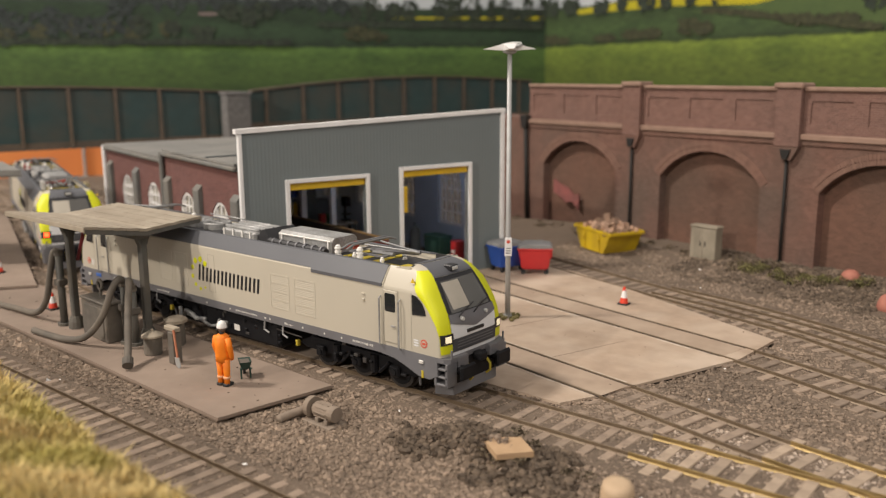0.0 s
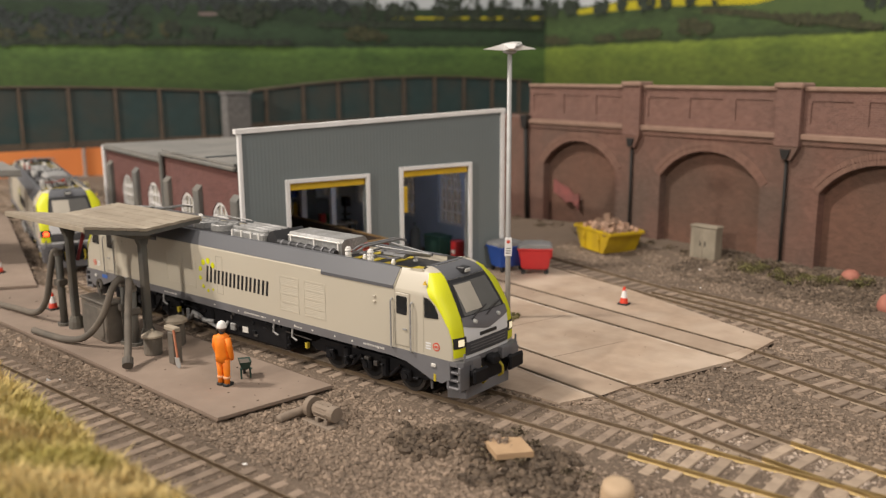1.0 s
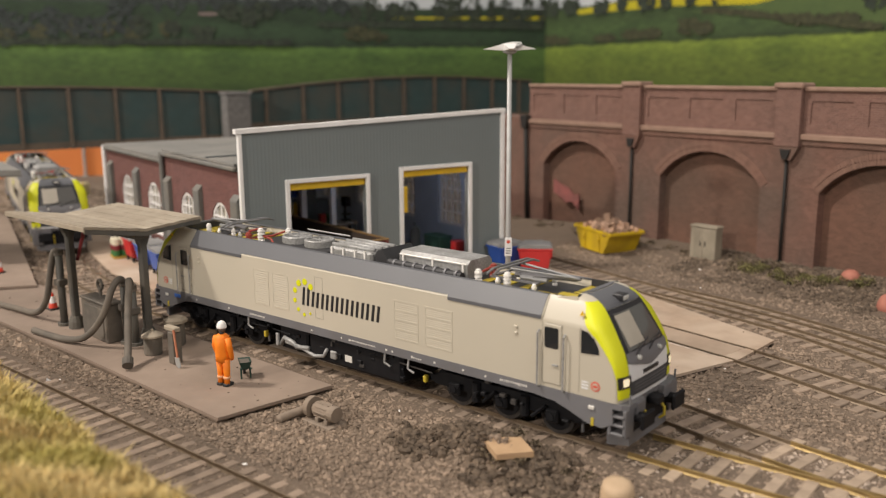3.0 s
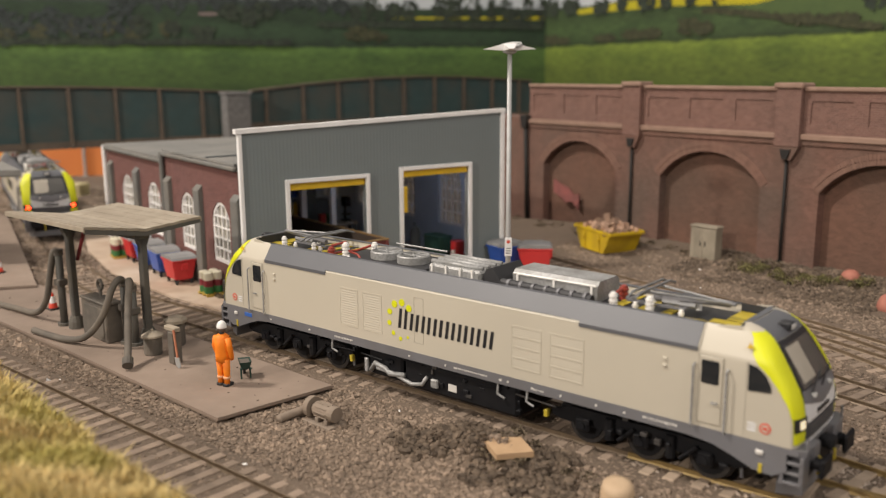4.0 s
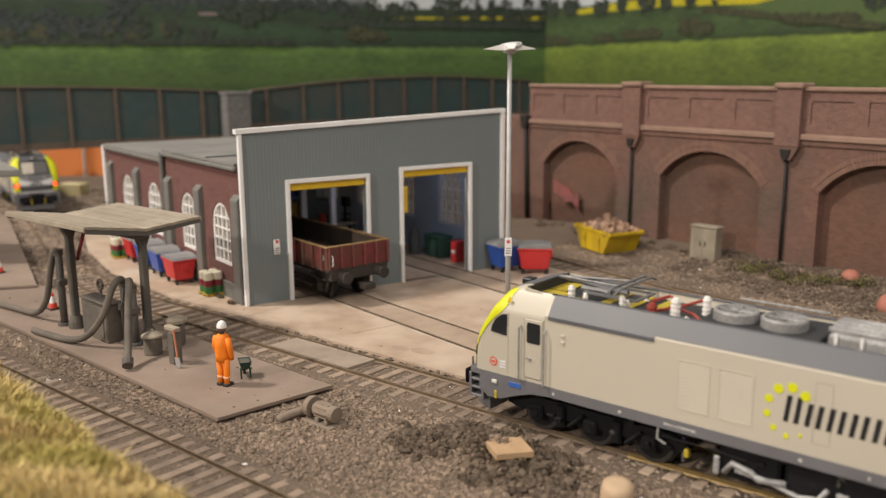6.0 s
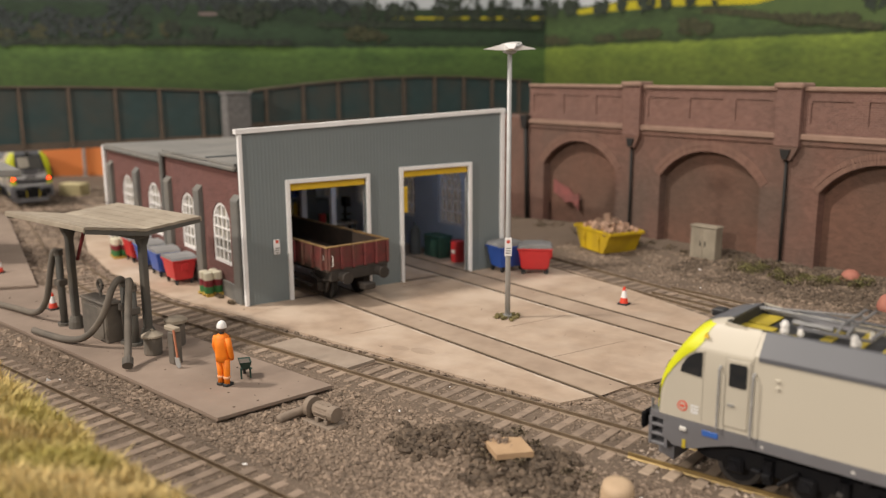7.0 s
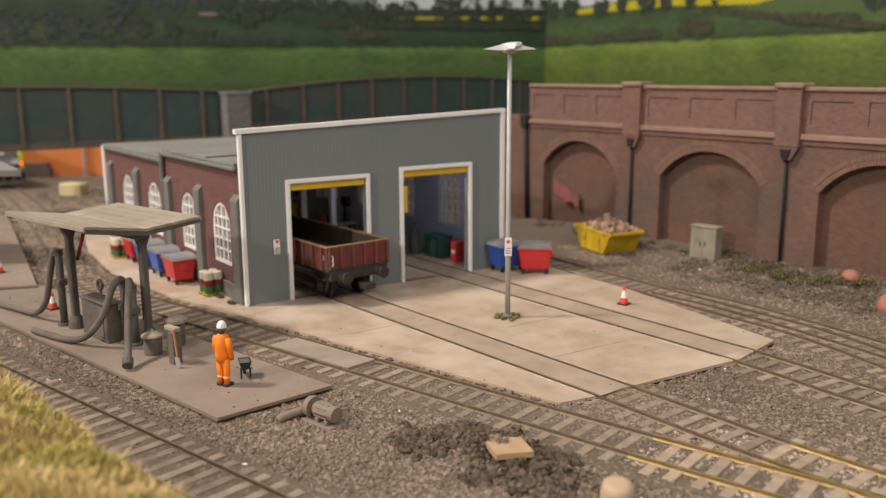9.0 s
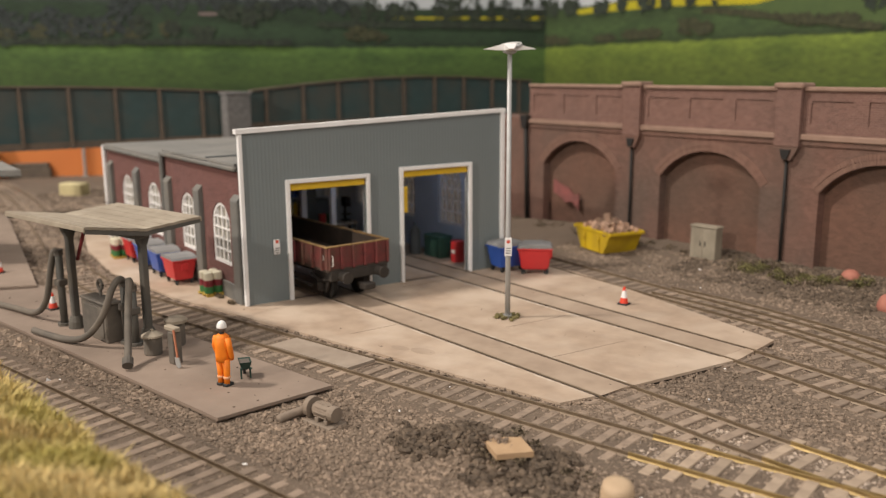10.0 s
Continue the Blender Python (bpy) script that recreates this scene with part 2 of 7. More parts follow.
def mark_track(line, s0, s1):
    """Notes the 3 mm cells of the plan that lie within a track's bed."""
    s = s0
    while s < s1:
        x, y, h = line(s)
        for o in range(-17, 18, 2):
            TRACK_CELLS.add((int((x - math.sin(h) * o) // 3), int((y + math.cos(h) * o) // 3)))
        s += 2.0


def on_track(x, y):
    return (int(x // 3), int(y // 3)) in TRACK_CELLS


def ground_z(x, y):
    if on_track(x, y):
        return (-1.8 if x < -112.0 else -2.1) + bumps(x, y) * 0.42
    z = -2.4 + bumps(x, y) * 0.75
    # spoil heap beside the main line
    d = math.hypot((x + 143) / 30.0, (y + 17) / 13.5)
    if d < 1.6:
        z += 6.2 * math.exp(-2.2 * d * d) * (1 + 0.7 * noise.noise((x * 0.22, y * 0.22, 1.5)) + 0.4 * noise.noise((x * 0.6, y * 0.6, 2.5)))
    # earth banked against the viaduct
    w = 0.2317 * (x + 366.5) - 332.8 + y
    if w > -45 and x > -380:
        z += 5.0 * max(0.0, min(1.0, (w + 45) / 45)) ** 1.5
    # pad and platform bed
    return z


def patch(x0, x1, y0, y1, step):
    nx, ny = int((x1 - x0) / step) + 1, int((y1 - y0) / step) + 1
    vs, fs = [], []
    for j in range(ny):
        for i in range(nx):
            x, y = x0 + i * step, y0 + j * step
            edge = min(i, j, nx - 1 - i, ny - 1 - j) == 0
            vs.append((x * MM, y * MM, (-8.0 if edge else ground_z(x, y)) * MM))
    for j in range(ny - 1):
        for i in range(nx - 1):
            a = j * nx + i
            fs.append((a, a + 1, a + nx + 1, a + nx))
    return vs, fs



def straight(p, q):
    p, q = Vector(p), Vector(q)
    u = (q - p).normalized()
    h = math.atan2(u.y, u.x)
    return lambda s: (p.x + u.x * s, p.y + u.y * s, h), (q - p).length


def rail_bar(line, s0, s1, off, step, name, material, parent, low=-1.75):
    """One rail: a head on a thin web and a foot, swept along the line."""
    prof = [(-0.5, low), (0.5, low), (0.16, low + 0.5), (0.14, -0.7), (0.32, -0.55), (0.32, -0.05), (0.24, 0.0), (-0.24, 0.0), (-0.32, -0.05), (-0.32, -0.55), (-0.14, -0.7), (-0.16, low + 0.5)]
    bm = B()
    n = max(2, int((s1 - s0) / step) + 1)
    rings = []
    for i in range(n):
        x, y, h = line(s0 + (s1 - s0) * i / (n - 1))
        c, s = math.cos(h), math.sin(h)
        rings.append([bm.verts.new((x - s * (off + o), y + c * (off + o), z)) for o, z in prof])
    k = len(prof)
    for a, b in zip(rings, rings[1:]):
        for i in range(k):
            bm.faces.new((a[i], b[i], b[(i + 1) % k], a[(i + 1) % k]))
    bm.faces.new(rings[0][::-1])
    bm.faces.new(rings[-1])
    bmesh.ops.recalc_face_normals(bm, faces=bm.faces)
    return part(name, bm, material, parent)


def sleeper_mesh(name, length, width, material, top=-1.35, low=-4.0):
    bm = box(B(), -width / 2, width / 2, -length / 2, length / 2, low, top, 0.25)
    bmesh.ops.scale(bm, vec=(MM, MM, MM), verts=bm.verts)
    me = bpy.data.meshes.new(name)
    bm.to_mesh(me)
    bm.free()
    me.materials.append(material)
    return me


SLEEPER = sleeper_mesh("sleeper", 30.0, 3.3, M_SLEEPER)
SLEEPER_PALE = sleeper_mesh("sleeper_pale", 30.0, 3.6, M_SLEEPER_PALE)
rng = random.Random(4)


def track(name, line, s0, s1, pitch, label, step=20.0, sleepers=None, material=None, mesh=None):
    mark_track(line, max(s0, -640.0), s1)
    t = thing(name, at(0, 0), label, "railway track", kind="structure")
    for off in (-8.25, 8.25):
        rail_bar(line, s0, s1, off, step, "rail", material or M_RAIL, t)
    a, b = sleepers or (s0, s1)
    s = a
    while s < b:
        x, y, h = line(s)
        ob = new("sleeper", mesh or SLEEPER)
        ob.parent = t
        ob.matrix_basis = at(x + rng.uniform(-0.3, 0.3), y + rng.uniform(-0.5, 0.5), rng.uniform(-0.2, 0.1), math.degrees(h) + rng.uniform(-1.2, 1.2))
        s += pitch
    return t


# ---- tracks ----
track("main_line", line_at, -1500.0, -112.0, 7.6, "rusty main line on timber sleepers in ballast", step=8.0)
track("main_line_points", line_at, -112.0, 330.0, 7.9, "main line through the points with worn golden rails", step=6.0, material=M_BRASS, mesh=SLEEPER_PALE, sleepers=(-104.0, 330.0))
A_LINE, A_LEN = straight((-420.0, 109.0), (-139.0, 51.6))
ROAD_A = track("shed_road", A_LINE, 0.0, A_LEN + 2, 7.6, "shed road sunk in concrete, then on sleepers", sleepers=(A_LEN - 2, A_LEN))


def curve_line(pts):
    """A smooth line through a few plan points."""
    P = [Vector(p) for p in pts]
    cum = [0.0]
    for a, b in zip(P, P[1:]):
        cum.append(cum[-1] + (b - a).length)

    def spot(s):
        i = 0
        while i < len(P) - 2 and s > cum[i + 1]:
            i += 1
        f = (s - cum[i]) / (cum[i + 1] - cum[i])
        p0, p1, p2, p3 = P[max(i - 1, 0)], P[i], P[i + 1], P[min(i + 2, len(P) - 1)]
        m1, m2 = (p2 - p0) / 2, (p3 - p1) / 2
        return p1 * (2 * f**3 - 3 * f * f + 1) + m1 * (f**3 - 2 * f * f + f) + p2 * (3 * f * f - 2 * f**3) + m2 * (f**3 - f * f)

    def line(s):
        p = spot(s)
        d = spot(min(s + 1, cum[-1])) - spot(max(s - 1, 0))
        return (p.x, p.y, math.atan2(d.y, d.x))
    return line, cum[-1]


A2_LINE, A2_LEN = curve_line([(-139, 51.6), (-113, 45.6), (-87, 39.5), (-60, 34.8), (-30, 30), (0, 26.5), (60, 19), (120, 8)])
track("shed_road_lead", A2_LINE, 0.0, 62.0, 7.6, "lead from the shed road to the main line points", step=6.0)
track("points_lead", A2_LINE, 62.0, A2_LEN, 7.9, "golden rails of the points on pale sleepers", step=6.0, material=M_BRASS, mesh=SLEEPER_PALE)
B_LINE, B_LEN = straight((-420.0, 187.0), (-123.0, 119.5))
track("shed_road", B_LINE, 0.0, B_LEN, 7.6, "second shed road sunk in concrete", sleepers=(B_LEN - 2, B_LEN))
B2_LINE, B2_LEN = curve_line([(-123, 119.5), (-98, 112), (-77, 104.5), (-64, 101), (-20, 88), (60, 66)])
track("shed_road_lead", B2_LINE, 0.0, B2_LEN, 7.6, "lead from the second shed road on old sleepers", step=6.0)
C_LINE, C_LEN = curve_line([(-420, 262), (-330, 236), (-235, 205), (-192, 191.5), (-158, 180.7), (-115, 168.0), (-89, 156.0), (-72.5, 146.5), (-20, 118), (60, 80)])
track("back_siding", C_LINE, 0.0, C_LEN, 7.6, "overgrown back siding with brown rails", step=8.0)
C2_LINE, C2_LEN = curve_line([(-192, 196), (-155, 188.5), (-124, 178.5), (-97, 168.0), (-80, 161.0), (-20, 134), (60, 98)])
track("back_siding_branch", C2_LINE, 0.0, C2_LEN, 15.2, "branch that leaves the back siding", step=8.0)
F_LINE, F_LEN = straight((-560.0, -76.5), (-60.0, -82.0))
track("front_line", F_LINE, 0.0, F_LEN, 7.2, "front track with brown rails on grey sleepers")

vs, fs = patch(-440, -20, -130, 330, 1.8)
v2, f2 = patch(-1300, -440, -200, 900, 12.0)
k = len(vs)
vs += v2
fs += [tuple(i + k for i in f) for f in f2]
k = len(vs)
vs += [(x, y, -0.0075) for x, y in ((-1.6, -0.42), (0.7, -0.42), (0.7, 1.05), (-1.6, 1.05))]
fs.append((k, k + 1, k + 2, k + 3))
me = bpy.data.meshes.new("ground")
me.from_pydata(vs, [], fs)
me.materials.append(M_BALLAST)
for p in me.polygons:
    p.use_smooth = True
tagged(new("ground", me), "grey-brown ballast and trodden earth of the yard", "ground", kind="structure")

# ---- concrete ----
APRON = [(-700.0, 158.0), (-585.0, 97.0), (-523.0, 66.0), (-454.0, 42.0), (-376.0, 31.0), (-149.0, 30.0), (-143.0, 43.0), (-140.5, 52.5), (-119.0, 113.0), (-117.0, 145.6), (-200.0, 184.0), (-250.0, 205.0), (-310.0, 216.0), (-420.0, 250.0), (-700.0, 330.0)]


def slab(name, poly, z0, z1, material, label):
    """A slab with a top layer that overhangs its base a little."""
    bm = B()
    prism(bm, poly, z1 - 1.1, z1, "z")
    cx, cy = sum(p[0] for p in poly) / len(poly), sum(p[1] for p in poly) / len(poly)
    prism(bm, [(cx + (x - cx) * 0.985, cy + (y - cy) * 0.97) for x, y in poly], z0, z1 - 1.12, "z")
    return tagged(part(name, bm, material), label, "concrete slab", kind="structure")


def strip_slab(name, line, s0, s1, o0, o1, z0, z1, material, parent):
    bm = B()
    x0, y0, h = line(s0)
    x1, y1, _ = line(s1)
    n = Vector((-math.sin(h), math.cos(h)))
    poly = [(x0 + n.x * o0, y0 + n.y * o0), (x1 + n.x * o0, y1 + n.y * o0), (x1 + n.x * o1, y1 + n.y * o1), (x0 + n.x * o1, y0 + n.y * o1)]
    return part(name, prism(bm, poly, z0, z1, "z"), material, parent)


apron = slab("apron", APRON, -8.0, -0.5, M_CONCRETE, "worn pale concrete apron before the shed")
# dark beds of the two roads in the concrete: flangeway strips and the oily four-foot
M_FOURFOOT = mat("stained_concrete", (0.37, 0.28, 0.206), (0.30, 0.225, 0.166), 8, 0.85, dirt=(0.44, 0.345, 0.26), dirt_size=26, dirt_amount=0.8, detail=8.0)
M_GROOVE = mat("groove_dark_brown", (0.055, 0.042, 0.032), (0.04, 0.03, 0.024), 4, 0.95)
for line, ln in ((A_LINE, A_LEN), (B_LINE, B_LEN)):
    strip_slab("four_foot", line, 0.0, ln - 1.0, -7.6, 7.6, -0.6, -0.42, M_FOURFOOT, apron)
    # flat dark brown strips stand for the grooves along the rails
    for o in (-8.25, 8.25):
        strip_slab("groove", line, 0.0, ln - 1.0, o - 0.75, o + 0.55, -0.6, -0.35, M_GROOVE, apron)

M_CHALK = mat("lime_streak", (0.60, 0.53, 0.45), (0.42, 0.33, 0.25), 3, 0.9, dirt=(0.40, 0.305, 0.225), dirt_size=14, dirt_amount=1.0, detail=8.0)
for line, ln, o0, o1 in ((A_LINE, A_LEN, -10.4, -9.5), (B_LINE, B_LEN, -10.6, -9.4), (B_LINE, B_LEN, 6.0, 7.0), (A_LINE, A_LEN, 9.6, 10.2)):
    strip_slab("lime_streak", line, ln * 0.36, ln - 4.0, o0, o1, -0.6, -0.44, M_CHALK, apron)
M_JOINT = mat("slab_joint", (0.20, 0.15, 0.11), (0.15, 0.11, 0.08), 3, 0.9)
for p, q in (((-215, 92), (-205, 124)), ((-262, 42), (-256, 66)), ((-178, 67), (-165, 106)), ((-300, 118), (-292, 146))):
    ln_, L_ = straight(p, q)
    strip_slab("slab_joint", ln_, 0, L_, -0.15, 0.15, -0.6, -0.46, M_JOINT, apron)

for x, y, rx, ry in ((-232.0, 41.0, 4.6, 2.4), (-222.0, 43.5, 6.0, 3.4)):
    part("stain", prism(B(), [(x + rx * math.cos(k * 0.3927), y + ry * math.sin(k * 0.3927)) for k in range(16)], -0.6, -0.47, "z"), M_FOURFOOT, apron)

ISLAND = [(-470.0, -44.0), (-408.0, -43.5), (-330.0, -46.5), (-228.1, -51.7), (-221.1, -7.3), (-300.0, -4.0), (-346.0, -2.5), (-400.0, 0.5), (-470.0, 1.0)]
slab("island", ISLAND, -8.0, 0.0, M_OILY, "oil-stained concrete island of the fuelling point")
FAR_PLAT = [(-462.0, -21.0), (-449.0, -3.0), (-560.0, 41.0), (-690.0, 92.0), (-760.0, 100.0), (-760.0, -30.0)]
slab("platform", FAR_PLAT, -8.0, 1.5, M_OILY, "low grey-brown concrete platform by the curve")
CROSS = [(-276.4, 9.7), (-230.8, 9.7), (-229.6, 23.6), (-275.5, 23.6)]
slab("crossing_panel", CROSS, -3.0, -0.2, mat("grey_boards", (0.34, 0.275, 0.215), (0.28, 0.225, 0.175), 6, 0.85, bump=0.2, dirt=(0.22, 0.17, 0.13), dirt_size=20), "wooden foot crossing laid between the rails")


# ---- viaduct wall ----
def frame_on(p, q):
    u = (Vector(q) - Vector(p)).normalized()
    return at(p[0], p[1], 0, math.degrees(math.atan2(u.y, u.x)))


def arch_poly(x0, x1, z0, spring, top, n=18):
    """An opening with a round head."""
    c, r = (x0 + x1) / 2, (x1 - x0) / 2
    rise = top - spring
    R = (r * r + rise * rise) / (2 * rise)
    a = math.asin(min(1.0, r / R)) if rise < r else math.pi - math.asin(min(1, r / R))
    pts = [(x0, z0), (x1, z0)]
    for i in range(n + 1):
        t = a - 2 * a * i / n
        pts.append((c + R * math.sin(t), top - R + R * math.cos(t)))
    return pts


M_RING = mat("arch_ring_brick", (0.20, 0.110, 0.081), (0.165, 0.090, 0.066), 3, 0.9, island=0.1, dirt=(0.15, 0.095, 0.07), dirt_size=30)
W = thing("viaduct_wall", frame_on((-366.5, 332.8), (-155.9, 284.0)), "soot-stained red brick viaduct wall with bricked-up arches", "brick wall", kind="structure")
ARCHES = [(15.5, 84.5), (121.5, 193.5), (229.0, 301.0), (337.0, 408.0)]
ups = lambda u, v, n: (u, n, v)
bm = with_holes(B(), [(-70, -8), (520, -8), (520, 72), (-70, 76)], [arch_poly(a, b, -7.0, 43.5, 61.5) for a, b in ARCHES], 0.0, 26.0, ups)
part("brick_face", bm, M_VIADUCT, W)
for a, b in ARCHES:
    part("arch_infill", box(B(), a - 2, b + 2, 6.5, 10.0, -8, 66), M_INFILL, W)
    # ring of voussoirs, slightly proud
    c, r, rise = (a + b) / 2, (b - a) / 2, 18.0
    R = (r * r + rise * rise) / (2 * rise)
    half = math.asin(r / R)
    for ring, (i0, i1) in enumerate(((0.2, 3.0), (3.3, 6.0))):
        n = 46
        bm = B()
        for i in range(n):
            t0, t1 = -half + 2 * half * i / n + 0.0012, -half + 2 * half * (i + 1) / n - 0.0012
            q = [(c + (R + e) * math.sin(t), 61.5 - R + (R + e) * math.cos(t)) for e, t in ((i0, t0), (i0, t1), (i1, t1), (i1, t0))]
            prism(bm, q, -0.35 - 0.15 * ring, 1.0, "y")
        tagged(part("arch_ring", bm, M_RING, W), kind="stuff")
# string course, parapet with sunk panels, coping
part("string_course", box(B(), 0, 520, -2.2, 3, 71.8, 75.2, 0.6), M_COPING, W)
part("string_course", box(B(), 0, 520, -1.0, 3, 68.8, 71.75, 0.4), M_VIADUCT, W)
PIERS = [(92.0, 106.0), (202.0, 217.0), (312.0, 327.0), (422.0, 437.0)]
spans = [(0, 92), (106, 202), (217, 312), (327, 422), (437, 520)]
for a, b in spans:
    holes = []
    n = max(1, round((b - a) / 32.0))
    w = (b - a) / n
    for i in range(n):
        holes.append([(a + w * i + 4, 80.5), (a + w * (i + 1) - 4, 80.5), (a + w * (i + 1) - 4, 93), (a + w * i + 4, 93)])
    part("parapet", with_holes(B(), [(a, 75.25), (b, 75.25), (b, 98), (a, 98)], holes, 0.0, 3.0, ups), M_PARAPET, W)
    part("parapet_back", box(B(), a, b, 0.7, 5.0, 75.3, 97.9), M_PARAPET, W)
    part("coping", box(B(), a, b, -1.6, 6.5, 98.05, 100.4, 0.6), M_COPING, W)
for a, b in PIERS:
    part("pier", box(B(), a, b, -3.6, 7.0, 68.0, 99.4, 0.3), M_PARAPET, W)
    part("pier_cap", box(B(), a - 1.2, b + 1.2, -5.0, 8.0, 99.45, 102.6, 0.8), M_COPING, W)
    part("pier_corbel", prism(B(), [(a, 68.0), (b, 68.0), ((a + b) / 2 + 3, 60.5), ((a + b) / 2 - 3, 60.5)], -3.2, 2.0, "y"), M_VIADUCT, W)
    c = (a + b) / 2
    pipe = part("downpipe", tube(B(), [(c, -1.6, -4), (c, -1.6, 62)], 0.9, 8), M_IRON, W, "sooty black iron downpipe", True)
    part("hopper", prism(B(), [(c - 1.4, 61), (c + 1.4, 61), (c + 3.2, 66.5), (c - 3.2, 66.5)], -4.2, 0.2, "y"), M_IRON, pipe)
pipe = part("downpipe", tube(B(), [(0.5, -2.0, -4), (-2.5, -2.0, 76)], 1.6, 8), M_IRON, W, "sooty black iron downpipe", True)
part("hopper", prism(B(), [(-4.5, 68), (-0.5, 68), (1.5, 77.5), (-6.5, 77.5)], -4.2, 0.2, "y"), M_IRON, pipe)


# ---- shed ----
FX = frame_on((-333.3, 42.8), (-288.7, 189.9))
SHED = thing("engine_shed", FX, "grey corrugated shed front with white trim and two open doorways", "engine shed")
FRONT_W = 154.0
D1, D2 = (24.5, 66.5), (88.5, 130.5)
topl, topr = 83.0, 88.5
bm = with_holes(B(), [(0, -1), (FRONT_W, -1), (FRONT_W, topr - 1), (0, topl - 1)],
                [[(D1[0], -0.5), (D1[1], -0.5), (D1[1], 57), (D1[0], 57)], [(D2[0], -0.5), (D2[1], -0.5), (D2[1], 59), (D2[0], 59)]], 0.3, 3.0, ups)
front = part("front_wall", bm, M_CLAD, SHED)
# corrugation: ribs standing on the sheet
bm = B()
x = 3.0
while x < FRONT_W - 2:
    hi = topl + (topr - topl) * x / FRONT_W - 1.5
    low = -0.8
    if D1[0] - 3.4 < x < D1[1] + 3.4:
        low = 60.0
    if D2[0] - 3.4 < x < D2[1] + 3.4:
        low = 62.0
    prism(bm, [(x - 0.6, 0.31), (x - 0.3, 0.255), (x + 0.3, 0.255), (x + 0.6, 0.31)], low, hi, "z")
    x += 1.9
tagged(part("corrugation", bm, M_CLAD, front), kind="stuff")


def trim(x0, x1, z0, z1, y0=-1.2, y1=3.6, name="trim"):
    return part(name, box(B(), x0, x1, y0, y1, z0, z1, 0.3), M_WHITE, SHED, "white painted trim")


trim(-0.4, 1.5, -1, 82.3, y0=-0.6, y1=1.8)
trim(FRONT_W - 1.6, FRONT_W + 0.9, -1, 87.4)
bm = B()
prism(bm, [(-1.6, topl - 1.0), (FRONT_W + 1.4, topr - 1.0), (FRONT_W + 1.4, topr + 1.0), (-1.6, topl + 1.2)], -1.0, 2.6, "y")
part("roof_trim", bm, M_WHITE, SHED, "white painted trim")
for (a, b), h in ((D1, 57), (D2, 59)):
    trim(a - 2.1, a, -1, h + 2.1)
    trim(b, b + 2.1, -1, h + 2.1)
    trim(a, b, h, h + 2.1)
    part("door_beam", box(B(), a, b, 1.0, 4.5, h - 3.6, h - 0.05, 0.2), M_YELLOWBAR, SHED, "yellow painted lintel beam")
SIDE = frame_on((-337.0, 45.0), (-555.0, 102.0))
HALL = thing("shed_hall", SIDE, "old red brick shed hall with arched white windows and grey roof", "building")
# local x runs away from the front; the brick face looks to -y of the world, local +y is outside
wins = [(14.5, 37.5), (60.5, 83.5), (117.0, 141.0), (168.0, 193.0)]
bm = with_holes(B(), [(1, -2), (225, -2), (225, 60.5), (106, 61.5), (106, 65), (1, 65)], [arch_poly(a, b, 15.5, 37, 46.5) for a, b in wins], 0.0, -4.0, ups)
part("brick_wall", bm, M_SHEDBRICK, HALL)
for s in (3.0, 53.0, 100.0, 158.0, 214.0):
    part("pilaster", box(B(), s - 4, s + 4, -0.5, 2.6, -2, 50, 0.4), M_PILASTER, HALL)
    part("pilaster_cap", prism(B(), [(-0.5, 50.05), (2.6, 50.05), (-0.2, 53)], s - 4, s + 4, "x"), M_PILASTER, HALL)
part("plinth", box(B(), 1, 225, 0.05, 1.4, -2, 7.5, 0.3), M_PILASTER, HALL)
part("downpipe", tube(B(), [(106, 1.8, -1), (106, 1.8, 66)], 1.5, 8), M_PILASTER, HALL)
part("gutter", box(B(), 1, 106, 0.1, 2.6, 64, 66.2, 0.6), M_PILASTER, HALL)
part("gutter", box(B(), 106.1, 225, 0.1, 2.4, 59.8, 61.8, 0.5), M_PILASTER, HALL)
part("corner_post", tube(B(), [(225.5, 1.2, -1), (225.5, 1.2, 62)], 1.6, 8), M_WHITE, HALL)
for a, b in wins:
    win = part("window", with_holes(B(), arch_poly(a, b, 15.5, 37, 46.5), [arch_poly(a + 1.6, b - 1.6, 17.2, 37, 45)], -1.6, -0.5, ups), M_WHITE, HALL, "arched white glazing-bar window")
    for i in range(1, 4):
        x = a + (b - a) * i / 4
        part("glazing_bar", box(B(), x - 0.45, x + 0.45, -1.4, -0.6, 17.2, 44.6 - abs(i - 2) * 2.4), M_WHITE, win)
    for z in (22.5, 28, 33.5, 39):
        part("glazing_bar", box(B(), a + 1.6, b - 1.6, -1.5, -0.7, z - 0.45, z + 0.45), M_WHITE, win)
    part("pane", box(B(), a + 1.5, b - 1.5, -1.9, -1.75, 17, 45), thin_pane(glass("window_glass", (0.46, 0.43, 0.36), 0.3), 0.25) if "window_glass" not in bpy.data.materials else bpy.data.materials["window_glass"], win).visible_shadow = False
# bluish translucent pane, gives the shed's inside its added cool light
M_OPAL = bpy.data.materials.new("milky_fill_pane")
M_OPAL.use_nodes = True
nt = M_OPAL.node_tree
milk = nt.nodes.new("ShaderNodeBsdfTranslucent")
milk.inputs["Color"].default_value = (0.46, 0.56, 0.76, 1)
nt.links.new(milk.outputs["BSDF"], nt.nodes["Material Output"].inputs["Surface"])
# two hidden roof openings added behind the front to brighten the interior
roof = with_holes(B(), [(3.0, 1.0), (107, 1.0), (107, -153), (3.0, -153)], [[(6, y), (38, y), (38, y + 40), (6, y + 40)] for y in (-142, -96)], 66.5, 67.6, lambda u, v, n: (u, v, n))
part("roof", roof, M_ROOF, HALL)
